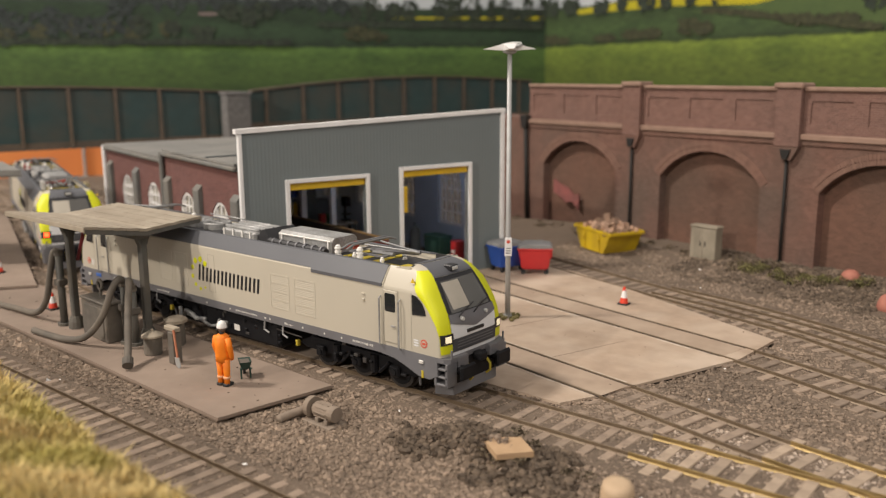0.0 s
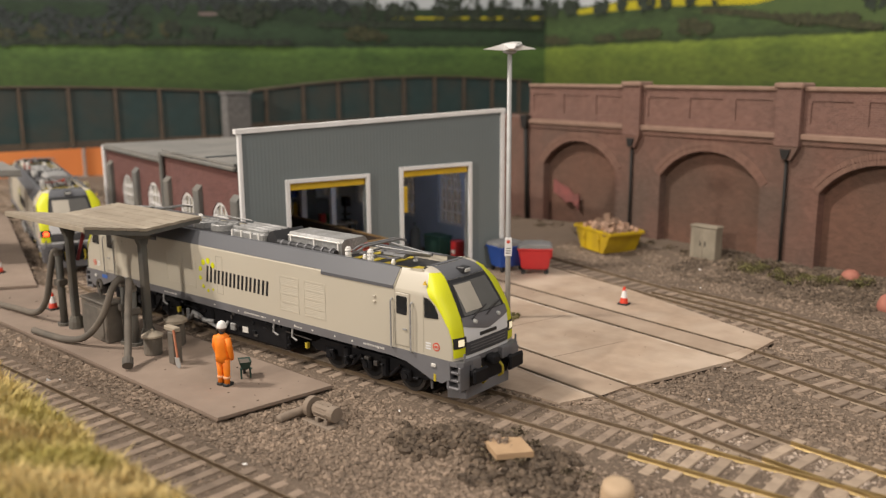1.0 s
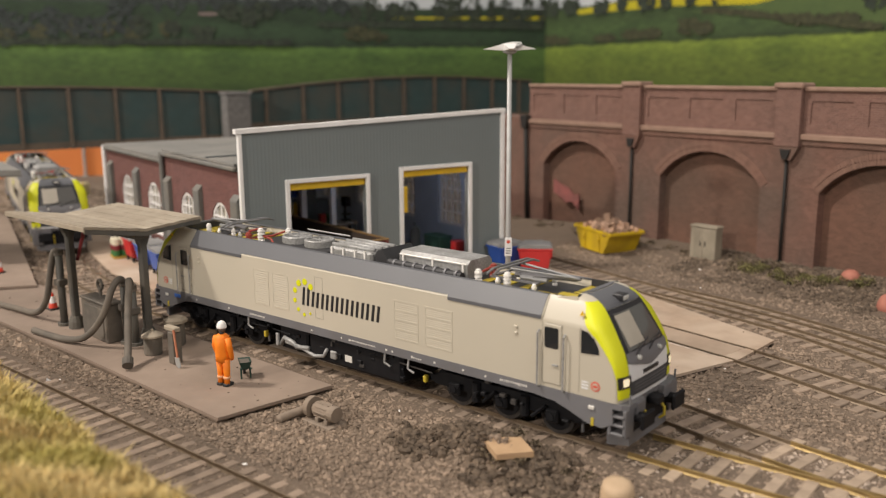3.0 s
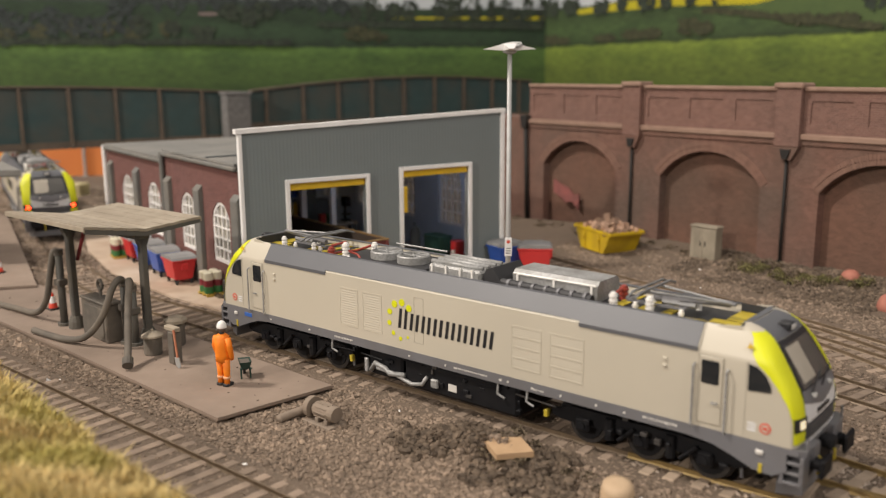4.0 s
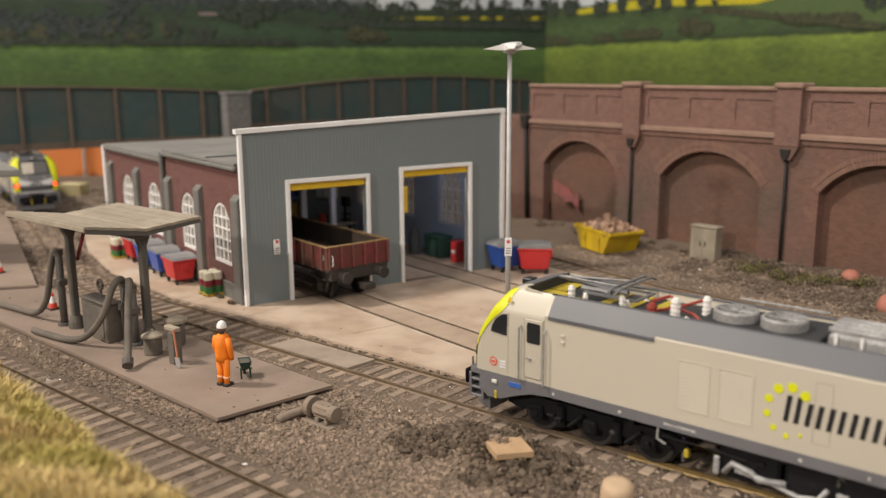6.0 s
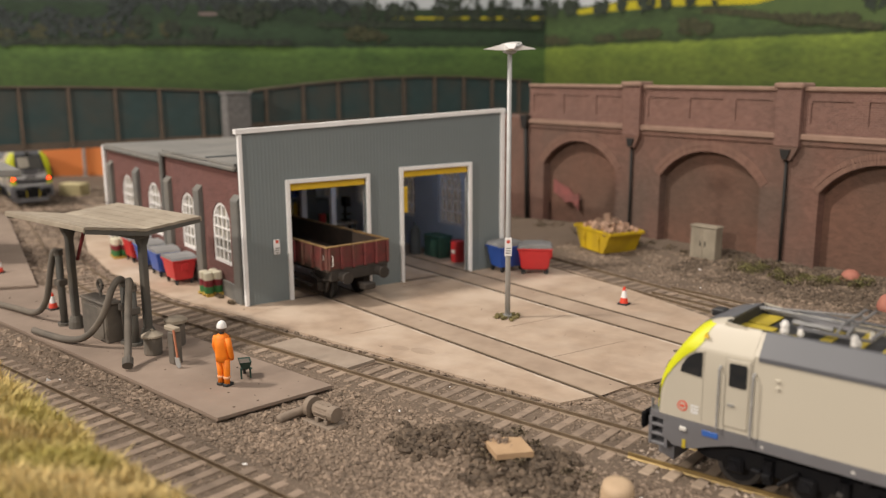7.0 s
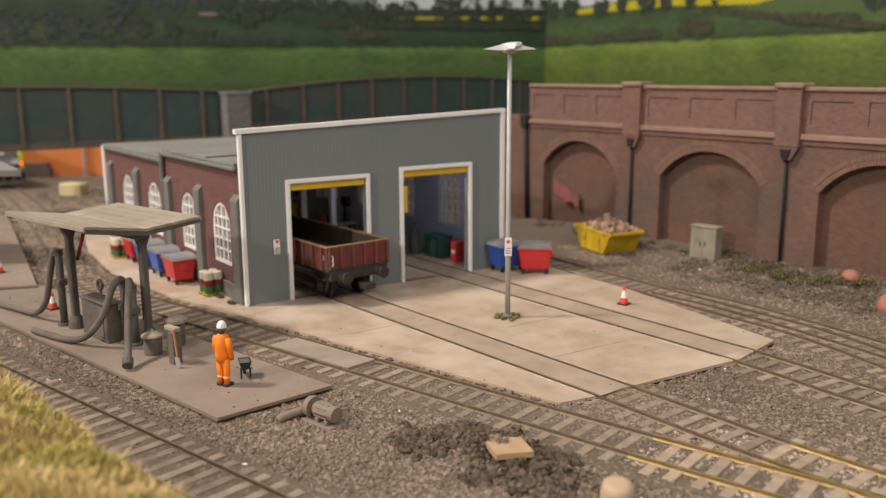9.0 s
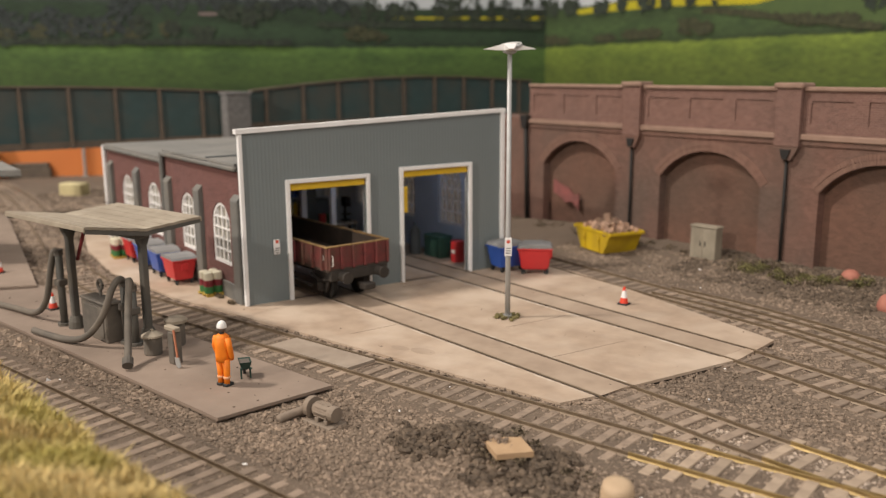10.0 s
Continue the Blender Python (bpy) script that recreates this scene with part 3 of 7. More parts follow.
part("roof", prism(B(), [(107.1, 1.0), (228, 1.0), (228, -153), (107.1, -153)], 61.9, 63.2, "z"), M_ROOF, HALL)
for y in (-142, -96):
    light = part("rooflight", with_holes(B(), [(5.5, y - 0.5), (38.5, y - 0.5), (38.5, y + 40.5), (5.5, y + 40.5)], [[(7, y + 1), (37, y + 1), (37, y + 39), (7, y + 39)]], 67.62, 68.2, lambda u, v, n: (u, v, n)), M_WHITE, HALL, "white framed rooflight added out of view to light the shed")
    part("pane", box(B(), 6.5, 37.5, y + 0.5, y + 39.5, 67.0, 67.3), M_OPAL, light, "milky pane that tints the added light blue-white")
part("roof_step", box(B(), 105.5, 107, -147, -4.1, 61.6, 66.4), M_PILASTER, HALL)
part("roof_rib", box(B(), 40, 41.5, -152, 0.5, 67.62, 68.3), M_GREYBLUE, HALL)
M_INNER = mat("inner_wall", (0.54, 0.60, 0.68), (0.46, 0.52, 0.60), 25, 0.85, dirt=(0.35, 0.42, 0.50), dirt_size=40)
# far side wall and back wall of the hall
M_FROST = thin_pane(mat("dusty_pane", (0.55, 0.57, 0.56), (0.46, 0.48, 0.47), 8, 0.4), 0.55)
INNER_WIN = [(22, 46), (72, 96), (122, 146), (172, 196)]
part("inner_wall", with_holes(B(), [(1, -1), (227, -1), (227, 61.4), (106, 61.4), (106, 66.4), (1, 66.4)], [arch_poly(a, b, 18, 44, 55) for a, b in INNER_WIN], -152, -148, ups), M_INNER, HALL)
# unglazed openings added in the back wall to brighten the inside
part("back_wall", with_holes(B(), [(-147.5, -1), (-4.2, -1), (-4.2, 61.4), (-147.5, 61.4)], [[(y, 16), (y + 26, 16), (y + 26, 56), (y, 56)] for y in (-136, -96, -56)], 223, 227, lambda u, v, n: (n, u, v)), M_INNER, HALL)
for a, b in INNER_WIN:
    win = part("window", with_holes(B(), arch_poly(a, b, 18, 44, 55), [arch_poly(a + 1.6, b - 1.6, 19.6, 44, 53.6)], -150.5, -149.4, ups), M_WHITE, HALL, "arched white glazing-bar window")
    for i in range(1, 4):
        x = a + (b - a) * i / 4
        part("glazing_bar", box(B(), x - 0.45, x + 0.45, -150.4, -149.6, 19.6, 52.6 - abs(i - 2) * 2.4), M_WHITE, win)
    for z in (26, 33, 40, 46):
        part("glazing_bar", box(B(), a + 1.6, b - 1.6, -150.5, -149.7, z - 0.45, z + 0.45), M_WHITE, win)
    part("pane", box(B(), a + 1.5, b - 1.5, -150.9, -150.7, 19, 54), M_FROST, win, "pale dusty pane").visible_shadow = False
# frames round the added back openings
for y in (-136, -96, -56):
    win = part("window", with_holes(B(), [(y, 16), (y + 26, 16), (y + 26, 56), (y, 56)], [[(y + 1.5, 17.5), (y + 24.5, 17.5), (y + 24.5, 54.5), (y + 1.5, 54.5)]], 224, 226, lambda u, v, n: (n, u, v)), M_WHITE, HALL, "white framed back opening added to let light in")
    for k in (1, 2, 3):
        part("glazing_bar", box(B(), 224.5, 225.5, y + 26 * k / 4 - 0.5, y + 26 * k / 4 + 0.5, 17.5, 54.5), M_WHITE, win)

# ---- bridge girders ----
def girder(p, q, zl, zr, low, ribs, label, rise=0.0):
    u = Vector(q) - Vector(p)
    L = u.length
    g = thing("bridge_girder", frame_on(p, q), label, "bridge girder", kind="structure")
    n = 24
    top = [(L * i / n, zl + (zr - zl) * i / n + rise * math.sin(math.pi * i / n)) for i in range(n + 1)]
    bm = B()
    prism(bm, [(0, low), (L, low)] + top[::-1], -1.0, 1.0, "y")
    part("web_plate", bm, M_GIRDER, g)
    bm = B()
    prism(bm, [(x, z) for x, z in top] + [(x, z + 1.6) for x, z in top[::-1]], -4.0, 4.0, "y")
    part("top_flange", bm, M_GIRDERRUST, g)
    part("bottom_flange", box(B(), 0, L, -4.5, 4.5, low - 1.6, low - 0.02), M_GIRDERRUST, g)
    for x in ribs:
        z = zl + (zr - zl) * x / L + rise * math.sin(math.pi * x / L)
        part("stiffener", box(B(), x - 1.3, x + 1.3, -3.8, -1.02, low, z - 0.02), M_GIRDERRUST, g)
    part("angle_strip", box(B(), 0, L, -1.9, -1.02, low + 0.02, low + 4.0), M_GIRDERRUST, g)
    return g


girder((-740.0, 36.0), (-660.0, 296.0), 98.5, 91.6, 50.5, [14.5 + 37.0 * k for k in range(7)], "dark green riveted plate girder bridge span", 2.8)
girder((-657.0, 306.0), (-561.0, 622.0), 92.4, 97.6, 60.0, [14.7 + 37.2 * k for k in range(9)], "long dark green plate girder with brown stiffeners", 8.4)
pier = thing("bridge_pier", at(-647, 282, 0, 72), "grey stone bridge pier block", "bridge pier", kind="structure")
part("pier_shaft", box(B(), -11, 11, -8, 8, -4, 90, 0.6), M_STONE, pier)
part("pier_cap", box(B(), -12, 12, -9, 9, 90.1, 93, 0.6), M_STONE, pier)
ow = thing("orange_wall", frame_on((-1010.0, 195.0), (-905.0, 318.0)), "plain orange board wall behind the bridge", "wall", kind="structure")
part("board", box(B(), -40, 190, 0, 6, -4, 46), M_ORANGE, ow)


# ---- printed backscene ----
def backscene(slope, lift, field, far):
    """A printed country scene: bright field below, hedges and darker fields, then woods, by height on the board."""
    m = bpy.data.materials.new("backscene_print")
    m.use_nodes = True
    nt = m.node_tree
    N, L = nt.nodes, nt.links
    bsdf = N["Principled BSDF"]
    bsdf.inputs["Roughness"].default_value = 0.75
    tc = N.new("ShaderNodeTexCoord")
    sep = N.new("ShaderNodeSeparateXYZ")
    L.new(tc.outputs["Object"], sep.inputs[0])

    def noise_of(scale, sx=1.0, sz=1.0, detail=4):
        mp = N.new("ShaderNodeMapping")
        mp.inputs["Scale"].default_value = (sx, 1, sz)
        L.new(tc.outputs["Object"], mp.inputs["Vector"])
        n = N.new("ShaderNodeTexNoise")
        n.inputs["Scale"].default_value, n.inputs["Detail"].default_value = scale, detail
        L.new(mp.outputs[0], n.inputs["Vector"])
        return n.outputs["Fac"]

    def ramp(src, stops, interp="LINEAR"):
        r = N.new("ShaderNodeValToRGB")
        r.color_ramp.interpolation = interp
        el = r.color_ramp.elements
        while len(el) < len(stops):
            el.new(0.5)
        for e, (p, c) in zip(el, stops):
            e.position, e.color = p, (*c, 1)
        L.new(src, r.inputs["Fac"])
        return r.outputs["Color"]

    def math_(op, a, b=None, c=None):
        n = N.new("ShaderNodeMath")
        n.operation = op
        for i, s in enumerate((a, b, c)):
            if s is None:
                continue
            if isinstance(s, (int, float)):
                n.inputs[i].default_value = s
            else:
                L.new(s, n.inputs[i])
        return n.outputs[0]
    # height on the board in units of 0.2 m, its lines warped by broad and fine noise
    broad = math_("MULTIPLY_ADD", noise_of(3.0, 1, 0.2, 2), 0.008, -0.004)
    fine = math_("MULTIPLY_ADD", noise_of(60.0, 1, 1, 5), 0.008, -0.004)
    h = math_("ADD", math_("MULTIPLY_ADD", sep.outputs["X"], -slope, math_("ADD", sep.outputs["Z"], -lift)), math_("ADD", broad, fine))
    u = math_("MULTIPLY", h, 4.0)
    f3 = lambda k: tuple(c * k for c in field)
    g3 = lambda k: tuple(c * k for c in far)
    bands = ramp(u, [(0.0, f3(0.55)), (0.40, f3(0.75)), (0.50, f3(1.1)), (0.545, f3(1.45)), (0.556, g3(0.5)), (0.575, g3(0.85)), (0.64, g3(1.15)), (0.70, g3(0.8)), (0.76, g3(0.9)), (0.79, (0.05, 0.062, 0.058)), (0.86, (0.34, 0.37, 0.38))])
    grass = ramp(noise_of(240.0, 0.35, 1.6, 6), [(0.3, (0.62, 0.62, 0.62)), (0.7, (1.3, 1.3, 1.3))])
    mx = N.new("ShaderNodeMix")
    mx.data_type, mx.blend_type = "RGBA", "MULTIPLY"
    mx.inputs["Factor"].default_value = 1.0
    L.new(bands, mx.inputs["A"])
    L.new(grass, mx.inputs["B"])
    # soft darker drifts in the far fields
    drift = ramp(noise_of(14.0, 1, 3.0, 3), [(0.45, (1, 1, 1)), (0.7, (0.6, 0.66, 0.68))])
    rp = N.new("ShaderNodeMix")
    rp.data_type, rp.blend_type = "RGBA", "MULTIPLY"
    rp.inputs["Factor"].default_value = 1.0
    L.new(mx.outputs["Result"], rp.inputs["A"])
    L.new(drift, rp.inputs["B"])
    L.new(rp.outputs["Result"], bsdf.inputs["Base Color"])
    return m


M_BACK_LEFT = backscene(-0.0060, 0.0095, (0.066, 0.122, 0.025), (0.024, 0.050, 0.022))
M_BACK_RIGHT = backscene(0.0115, 0.0050, (0.115, 0.160, 0.022), (0.046, 0.080, 0.024))
CORNER = (-745.0, 935.0)
BOARDS = []
for p, q, print_ in (((-1230.0, 226.0), CORNER, M_BACK_LEFT), (CORNER, (420.0, 665.0), M_BACK_RIGHT)):
    L_ = (Vector(q) - Vector(p)).length
    b = thing("backdrop", frame_on(p, q), "printed backscene board of green fields and woods", "backdrop", kind="structure")
    part("print", box(B(), 0, L_, 0, 4, -8, 420), print_, b)
    BOARDS.append(b)

# what is printed on the boards above the near field: hedges, woods, rape fields and sky
M_WOODS = mat("printed_woods", (0.016, 0.024, 0.017), (0.030, 0.042, 0.024), 6, 0.8, island=0.4)
M_WOODS_BLUE = mat("printed_far_woods", (0.018, 0.025, 0.025), (0.030, 0.040, 0.036), 6, 0.8, island=0.35)
M_BUSH = mat("printed_bushes", (0.050, 0.052, 0.022), (0.034, 0.038, 0.018), 6, 0.8, island=0.35)
M_RAPE = mat("printed_rape", (0.46, 0.40, 0.010), (0.38, 0.34, 0.012), 10, 0.8)
M_PALEFIELD = mat("printed_pale_field", (0.075, 0.115, 0.034), (0.060, 0.096, 0.030), 14, 0.8)
M_SKYPRINT = mat("printed_sky", (0.50, 0.53, 0.55), (0.42, 0.46, 0.49), 30, 0.8)
M_FARROOF = mat("printed_roofs", (0.20, 0.15, 0.14), (0.15, 0.12, 0.115), 6, 0.8)


def printed_patch(board, poly, material, depth, name="printed_field"):
    part(name, prism(B(), poly, -depth, 0.0, "y"), material, board)


def printed_wood(board, crowns, material, depth, seed, name="printed_wood"):
    """Trees in ragged small blots; each crown is u, foot, height, half-width."""
    r = random.Random(seed)
    bm = B()
    k = 0
    for u, z, h, w in crowns:
        for _ in range(int(18 + w * 2.2)):
            a, q = r.uniform(0, 6.28), math.sqrt(r.random())
            cu, cz = u + w * q * math.cos(a), z + h * 0.58 + h * 0.42 * q * math.sin(a)
            rad = r.uniform(1.6, 4.2)
            k += 1
            y = -depth - 0.002 * k
            n = 9
            bm.faces.new([bm.verts.new((cu + rad * r.uniform(0.6, 1.15) * math.cos(6.283 * i / n), y, cz + rad * r.uniform(0.6, 1.15) * math.sin(6.283 * i / n))) for i in range(n)])
        bm.faces.new([bm.verts.new((u + dx, -depth, z + dz)) for dx, dz in ((-0.7, -1), (0.7, -1), (0.5, h * 0.5), (-0.5, h * 0.5))])
    bmesh.ops.recalc_face_normals(bm, faces=bm.faces)
    tagged(part(name, bm, material, board), kind="stuff")


LB, RB = BOARDS
rg = random.Random(77)
# left board: woods over the near field, a shrub row, a far tree line with rape behind it
printed_wood(LB, [(u + rg.uniform(-6, 6), 149 + rg.uniform(0, 3), rg.uniform(30, 62), rg.uniform(12, 20)) for u in range(60, 260, 24)], M_WOODS_BLUE, 0.5, 1)
printed_wood(LB, [(u + rg.uniform(-6, 6), 150 + rg.uniform(0, 4), rg.uniform(14, 30), rg.uniform(7, 13)) for u in range(120, 345, 38)], M_BUSH, 0.9, 2)
printed_wood(LB, [(281, 153, 33, 13), (361, 153, 19, 17), (322, 157, 20, 10), (418, 166, 30, 16), (440, 176, 26, 18), (395, 178, 22, 14)], M_WOODS, 1.4, 3)
printed_wood(LB, [(u + rg.uniform(-5, 5), 186 + rg.uniform(-4, 3), rg.uniform(18, 40), rg.uniform(8, 15)) for u in range(260, 560, 24)], M_WOODS_BLUE, 0.35, 4)
printed_patch(LB, [(356, 185), (404, 185.5), (404, 189.5), (356, 189)], M_FARROOF, 0.45, "printed_roofs")
printed_patch(LB, [(625, 183), (860, 183.5), (860, 189), (740, 187.5), (625, 185)], M_RAPE, 0.2)
printed_patch(LB, [(590, 196), (860, 200), (860, 260), (560, 260)], M_SKYPRINT, 0.1, "printed_sky")
printed_wood(LB, [(u + rg.uniform(-7, 7), 172 + rg.uniform(-3, 4), rg.uniform(26, 50), rg.uniform(7, 15)) for u in (575, 600, 622, 648, 690, 708, 722, 742, 770, 792, 806, 835, 850)], M_WOODS, 0.8, 5)
printed_wood(LB, [(u, 170.5, 7, 14) for u in range(530, 860, 22)], M_WOODS, 1.2, 6, "printed_hedge")
printed_wood(LB, [(u, 146.5 + rg.uniform(-1, 1), 6, 15) for u in range(90, 480, 22)], M_WOODS, 1.6, 7, "printed_hedge")
printed_wood(LB, [(575, 150, 22, 22), (600, 150, 15, 16)], M_BUSH, 1.8, 8, "printed_bushes")
# right board: open fields, a long hedge falling to the near field, rape along the skyline
printed_patch(RB, [(-14, 199), (110, 199), (150, 203), (150, 280), (-14, 280)], M_SKYPRINT, 0.1, "printed_sky")
printed_patch(RB, [(60, 188), (128, 189), (240, 190), (360, 185), (420, 196), (300, 205), (140, 200), (60, 194)], M_RAPE, 0.2)
printed_patch(RB, [(250, 180), (311, 179.5), (470, 158), (560, 156), (560, 240), (420, 197), (360, 186)], M_PALEFIELD, 0.3)
printed_wood(RB, [(u, 178 - (u - 311) * 0.138 if u > 311 else 179, 3.2, 9) for u in range(290, 500, 11)], M_BUSH, 0.6, 9, "printed_hedge")
printed_wood(RB, [(u + rg.uniform(-4, 4), 183 + rg.uniform(-2, 2), rg.uniform(14, 34), rg.uniform(6, 12)) for u in (-2, 12, 26, 44, 52, 66, 104, 116, 150, 186, 196, 225, 262, 305)], M_WOODS, 0.9, 10)
printed_wood(RB, [(15, 147, 13, 16), (42, 147, 8, 12), (120, 148, 9, 22), (172, 149, 14, 20), (205, 149, 14, 14), (262, 150, 24, 18), (285, 151, 16, 14), (420, 158, 12, 30), (465, 157, 12, 20)], M_BUSH, 1.2, 11, "printed_bushes")
printed_wood(RB, [(500, 168, 26, 14), (520, 165, 30, 14)], M_WOODS, 1.4, 12)


# ---- locomotives ----
M_CREAM = mat("cream_paint", (0.505, 0.463, 0.375), (0.48, 0.44, 0.355), 40, 0.42, dirt=(0.40, 0.365, 0.30), dirt_size=70, dirt_amount=0.35)
M_SEAM = mat("cream_shadow_gap", (0.36, 0.33, 0.268), (0.33, 0.30, 0.245), 20, 0.5)
M_LIME = mat("lime_paint", (0.62, 0.64, 0.004), (0.57, 0.59, 0.004), 30, 0.5)
M_GREY = mat("slate_roof_paint", (0.105, 0.108, 0.118), (0.092, 0.095, 0.104), 25, 0.45)
M_SKIRT = mat("grey_skirt", (0.155, 0.155, 0.165), (0.135, 0.135, 0.145), 20, 0.5, dirt=(0.11, 0.1, 0.095), dirt_size=18, dirt_amount=0.5)
M_NOSE = mat("silver_nose", (0.68, 0.685, 0.69), (0.62, 0.625, 0.63), 20, 0.4)
M_SILVER = mat("silver_equipment", (0.42, 0.42, 0.415), (0.25, 0.25, 0.245), 0.9, 0.5, metal=0.25, bump=0.4, dirt=(0.20, 0.195, 0.18), dirt_size=7, dirt_amount=0.7)
M_GRILLE = mat("grille_grey", (0.055, 0.058, 0.065), (0.045, 0.047, 0.052), 8, 0.6)
M_ARM = mat("collector_grey", (0.24, 0.24, 0.24), (0.17, 0.17, 0.17), 3, 0.5, metal=0.3)
M_GRIME_DARK = mat("dark_grime", (0.05, 0.044, 0.04), (0.03, 0.027, 0.025), 3, 0.8)
M_REFLECTION = mat("pale_reflection", (0.46, 0.42, 0.35), (0.40, 0.365, 0.30), 8, 0.35)
M_DECK = mat("roof_well", (0.022, 0.022, 0.024), (0.03, 0.03, 0.032), 8, 0.6)
M_OLIVE = mat("yellow_walkway", (0.46, 0.36, 0.03), (0.38, 0.29, 0.02), 5, 0.6)
M_PORCELAIN = mat("white_insulator", (0.78, 0.76, 0.72), (0.72, 0.70, 0.66), 6, 0.25)
M_REDCERAMIC = mat("red_insulator", (0.30, 0.055, 0.035), (0.24, 0.04, 0.03), 5, 0.35)
M_REDCABLE = mat("red_cable", (0.32, 0.045, 0.03), (0.25, 0.035, 0.022), 5, 0.4)
M_GLASS = glass("tinted_glass", (0.018, 0.020, 0.022), 0.06)
M_SCREEN = glass("windscreen_glass", (0.10, 0.097, 0.09), 0.1)
M_TYRE = mat("wheel_steel", (0.07, 0.064, 0.06), (0.04, 0.037, 0.035), 3, 0.5, metal=0.5)
M_LETTER = mat("black_lettering", (0.012, 0.012, 0.014), (0.016, 0.016, 0.018), 10, 0.45)
M_MARK = mat("white_marking", (0.62, 0.60, 0.56), (0.58, 0.56, 0.52), 10, 0.5)
M_REDMARK = mat("red_marking", (0.62, 0.10, 0.06), (0.55, 0.08, 0.05), 10, 0.5)
M_BLUEMARK = mat("blue_marking", (0.03, 0.12, 0.42), (0.03, 0.10, 0.36), 10, 0.5)
M_LAMP_WHITE = glow("lamp_white", (1.0, 0.88, 0.60), 0.45)
M_LAMP_RED = glow("lamp_red", (1.0, 0.05, 0.01), 7.0)
M_LAMP_OFF = mat("lamp_glass", (0.55, 0.55, 0.52), (0.45, 0.45, 0.43), 6, 0.2)

#        z     front  side-end  half-width
CAB = [(17.3, 117, 114.4, 16.7), (20, 117.2, 114.3, 16.7), (24, 117.1, 113.9, 16.7), (28, 116.5, 112.9, 16.7), (31, 115.4, 111.5, 16.7),
       (34, 113.6, 109.7, 16.65), (37, 111.6, 107.7, 16.6), (38.2, 110.8, 106.9, 16.5), (38.6, 110.6, 106.6, 16.3), (41, 109, 104.4, 14.9),
       (43, 107.4, 102.6, 13.6), (44, 106, 101.2, 12.9), (44.7, 104.6, 100, 12.3), (45.3, 102.8, 98.8, 11.2), (45.7, 100.8, 97.8, 9.6)]


def cab_level(z):
    for (z0, a0, b0, c0), (z1, a1, b1, c1) in zip(CAB, CAB[1:]):
        if z <= z1:
            f = max(0.0, (z - z0) / (z1 - z0))
            return a0 + (a1 - a0) * f, b0 + (b1 - b0) * f, c0 + (c1 - c0) * f
    return CAB[-1][1:]


def cab_point(z, w, out=0.0):
    """w from 0 (where the side begins at x = 90) over 1 (corner begins) to 2 (middle of the front)."""
    xf, xs, yw = cab_level(z)
    if w <= 1.0:
        return Vector((90.0 + (xs - 90.0) * w, -(yw + out), z))
    th = (w - 1.0) * math.pi / 2
    e = 2 / 3.1
    return Vector((xs + (xf - xs + out) * math.sin(th) ** e, -(yw + out) * math.cos(th) ** e, z))


def side_w(z, x):
    """w at which the outline at height z reaches x."""
    lo, hi = 0.0, 2.0
    for _ in range(40):
        mid = (lo + hi) / 2
        if cab_point(z, mid).x < x:
            lo = mid
        else:
            hi = mid
    return lo


def front_w(z, y):
    """w at which the outline at height z has come in to |y|."""
    lo, hi = 0.0, 2.0
    for _ in range(40):
        mid = (lo + hi) / 2
        if -cab_point(z, mid).y > y:
            lo = mid
        else:
            hi = mid
    return lo


def lerp_table(tab, z):
    for (z0, a), (z1, b) in zip(tab, tab[1:]):
        if z <= z1:
            return a + (b - a) * max(0.0, (z - z0) / (z1 - z0))
    return tab[-1][1]


def skin(zs, w0, w1, out, n, both=True, flip=1):
    """A piece of the cab's skin between the heights zs, from w0(z) to w1(z), as a thin shell."""
    bm = B()
    for side in ((1, -1) if both else (flip,)):
        grid = []
        for z in zs:
            a, b = w0(z), w1(z)
            row = []
            for i in range(n + 1):
                p = cab_point(z, a + (b - a) * i / n, out)
                row.append(bm.verts.new((p.x, p.y * side, p.z)))
            grid.append(row)
        for r0, r1 in zip(grid, grid[1:]):
            for i in range(n):
                bm.faces.new((r0[i], r0[i + 1], r1[i + 1], r1[i]))
    bmesh.ops.remove_doubles(bm, verts=bm.verts, dist=0.001)
    bmesh.ops.recalc_face_normals(bm, faces=bm.faces)
    return bm


def steps(a, b, n):
    return [a + (b - a) * i / n for i in range(n + 1)]


YELLOW_IN = [(18.3, 115.6), (24, 115.2), (28, 113.8), (32, 111.2), (35, 108.6), (37.5, 105.6), (39.6, 104.0), (41.5, 103.6), (43.2, 103.0), (44.4, 102.0)]
MASK_Y = [(17, 11.6), (24, 11.9), (28, 11.9), (33, 11.6), (40, 10.6), (44, 9.6), (45.6, 8.4)]


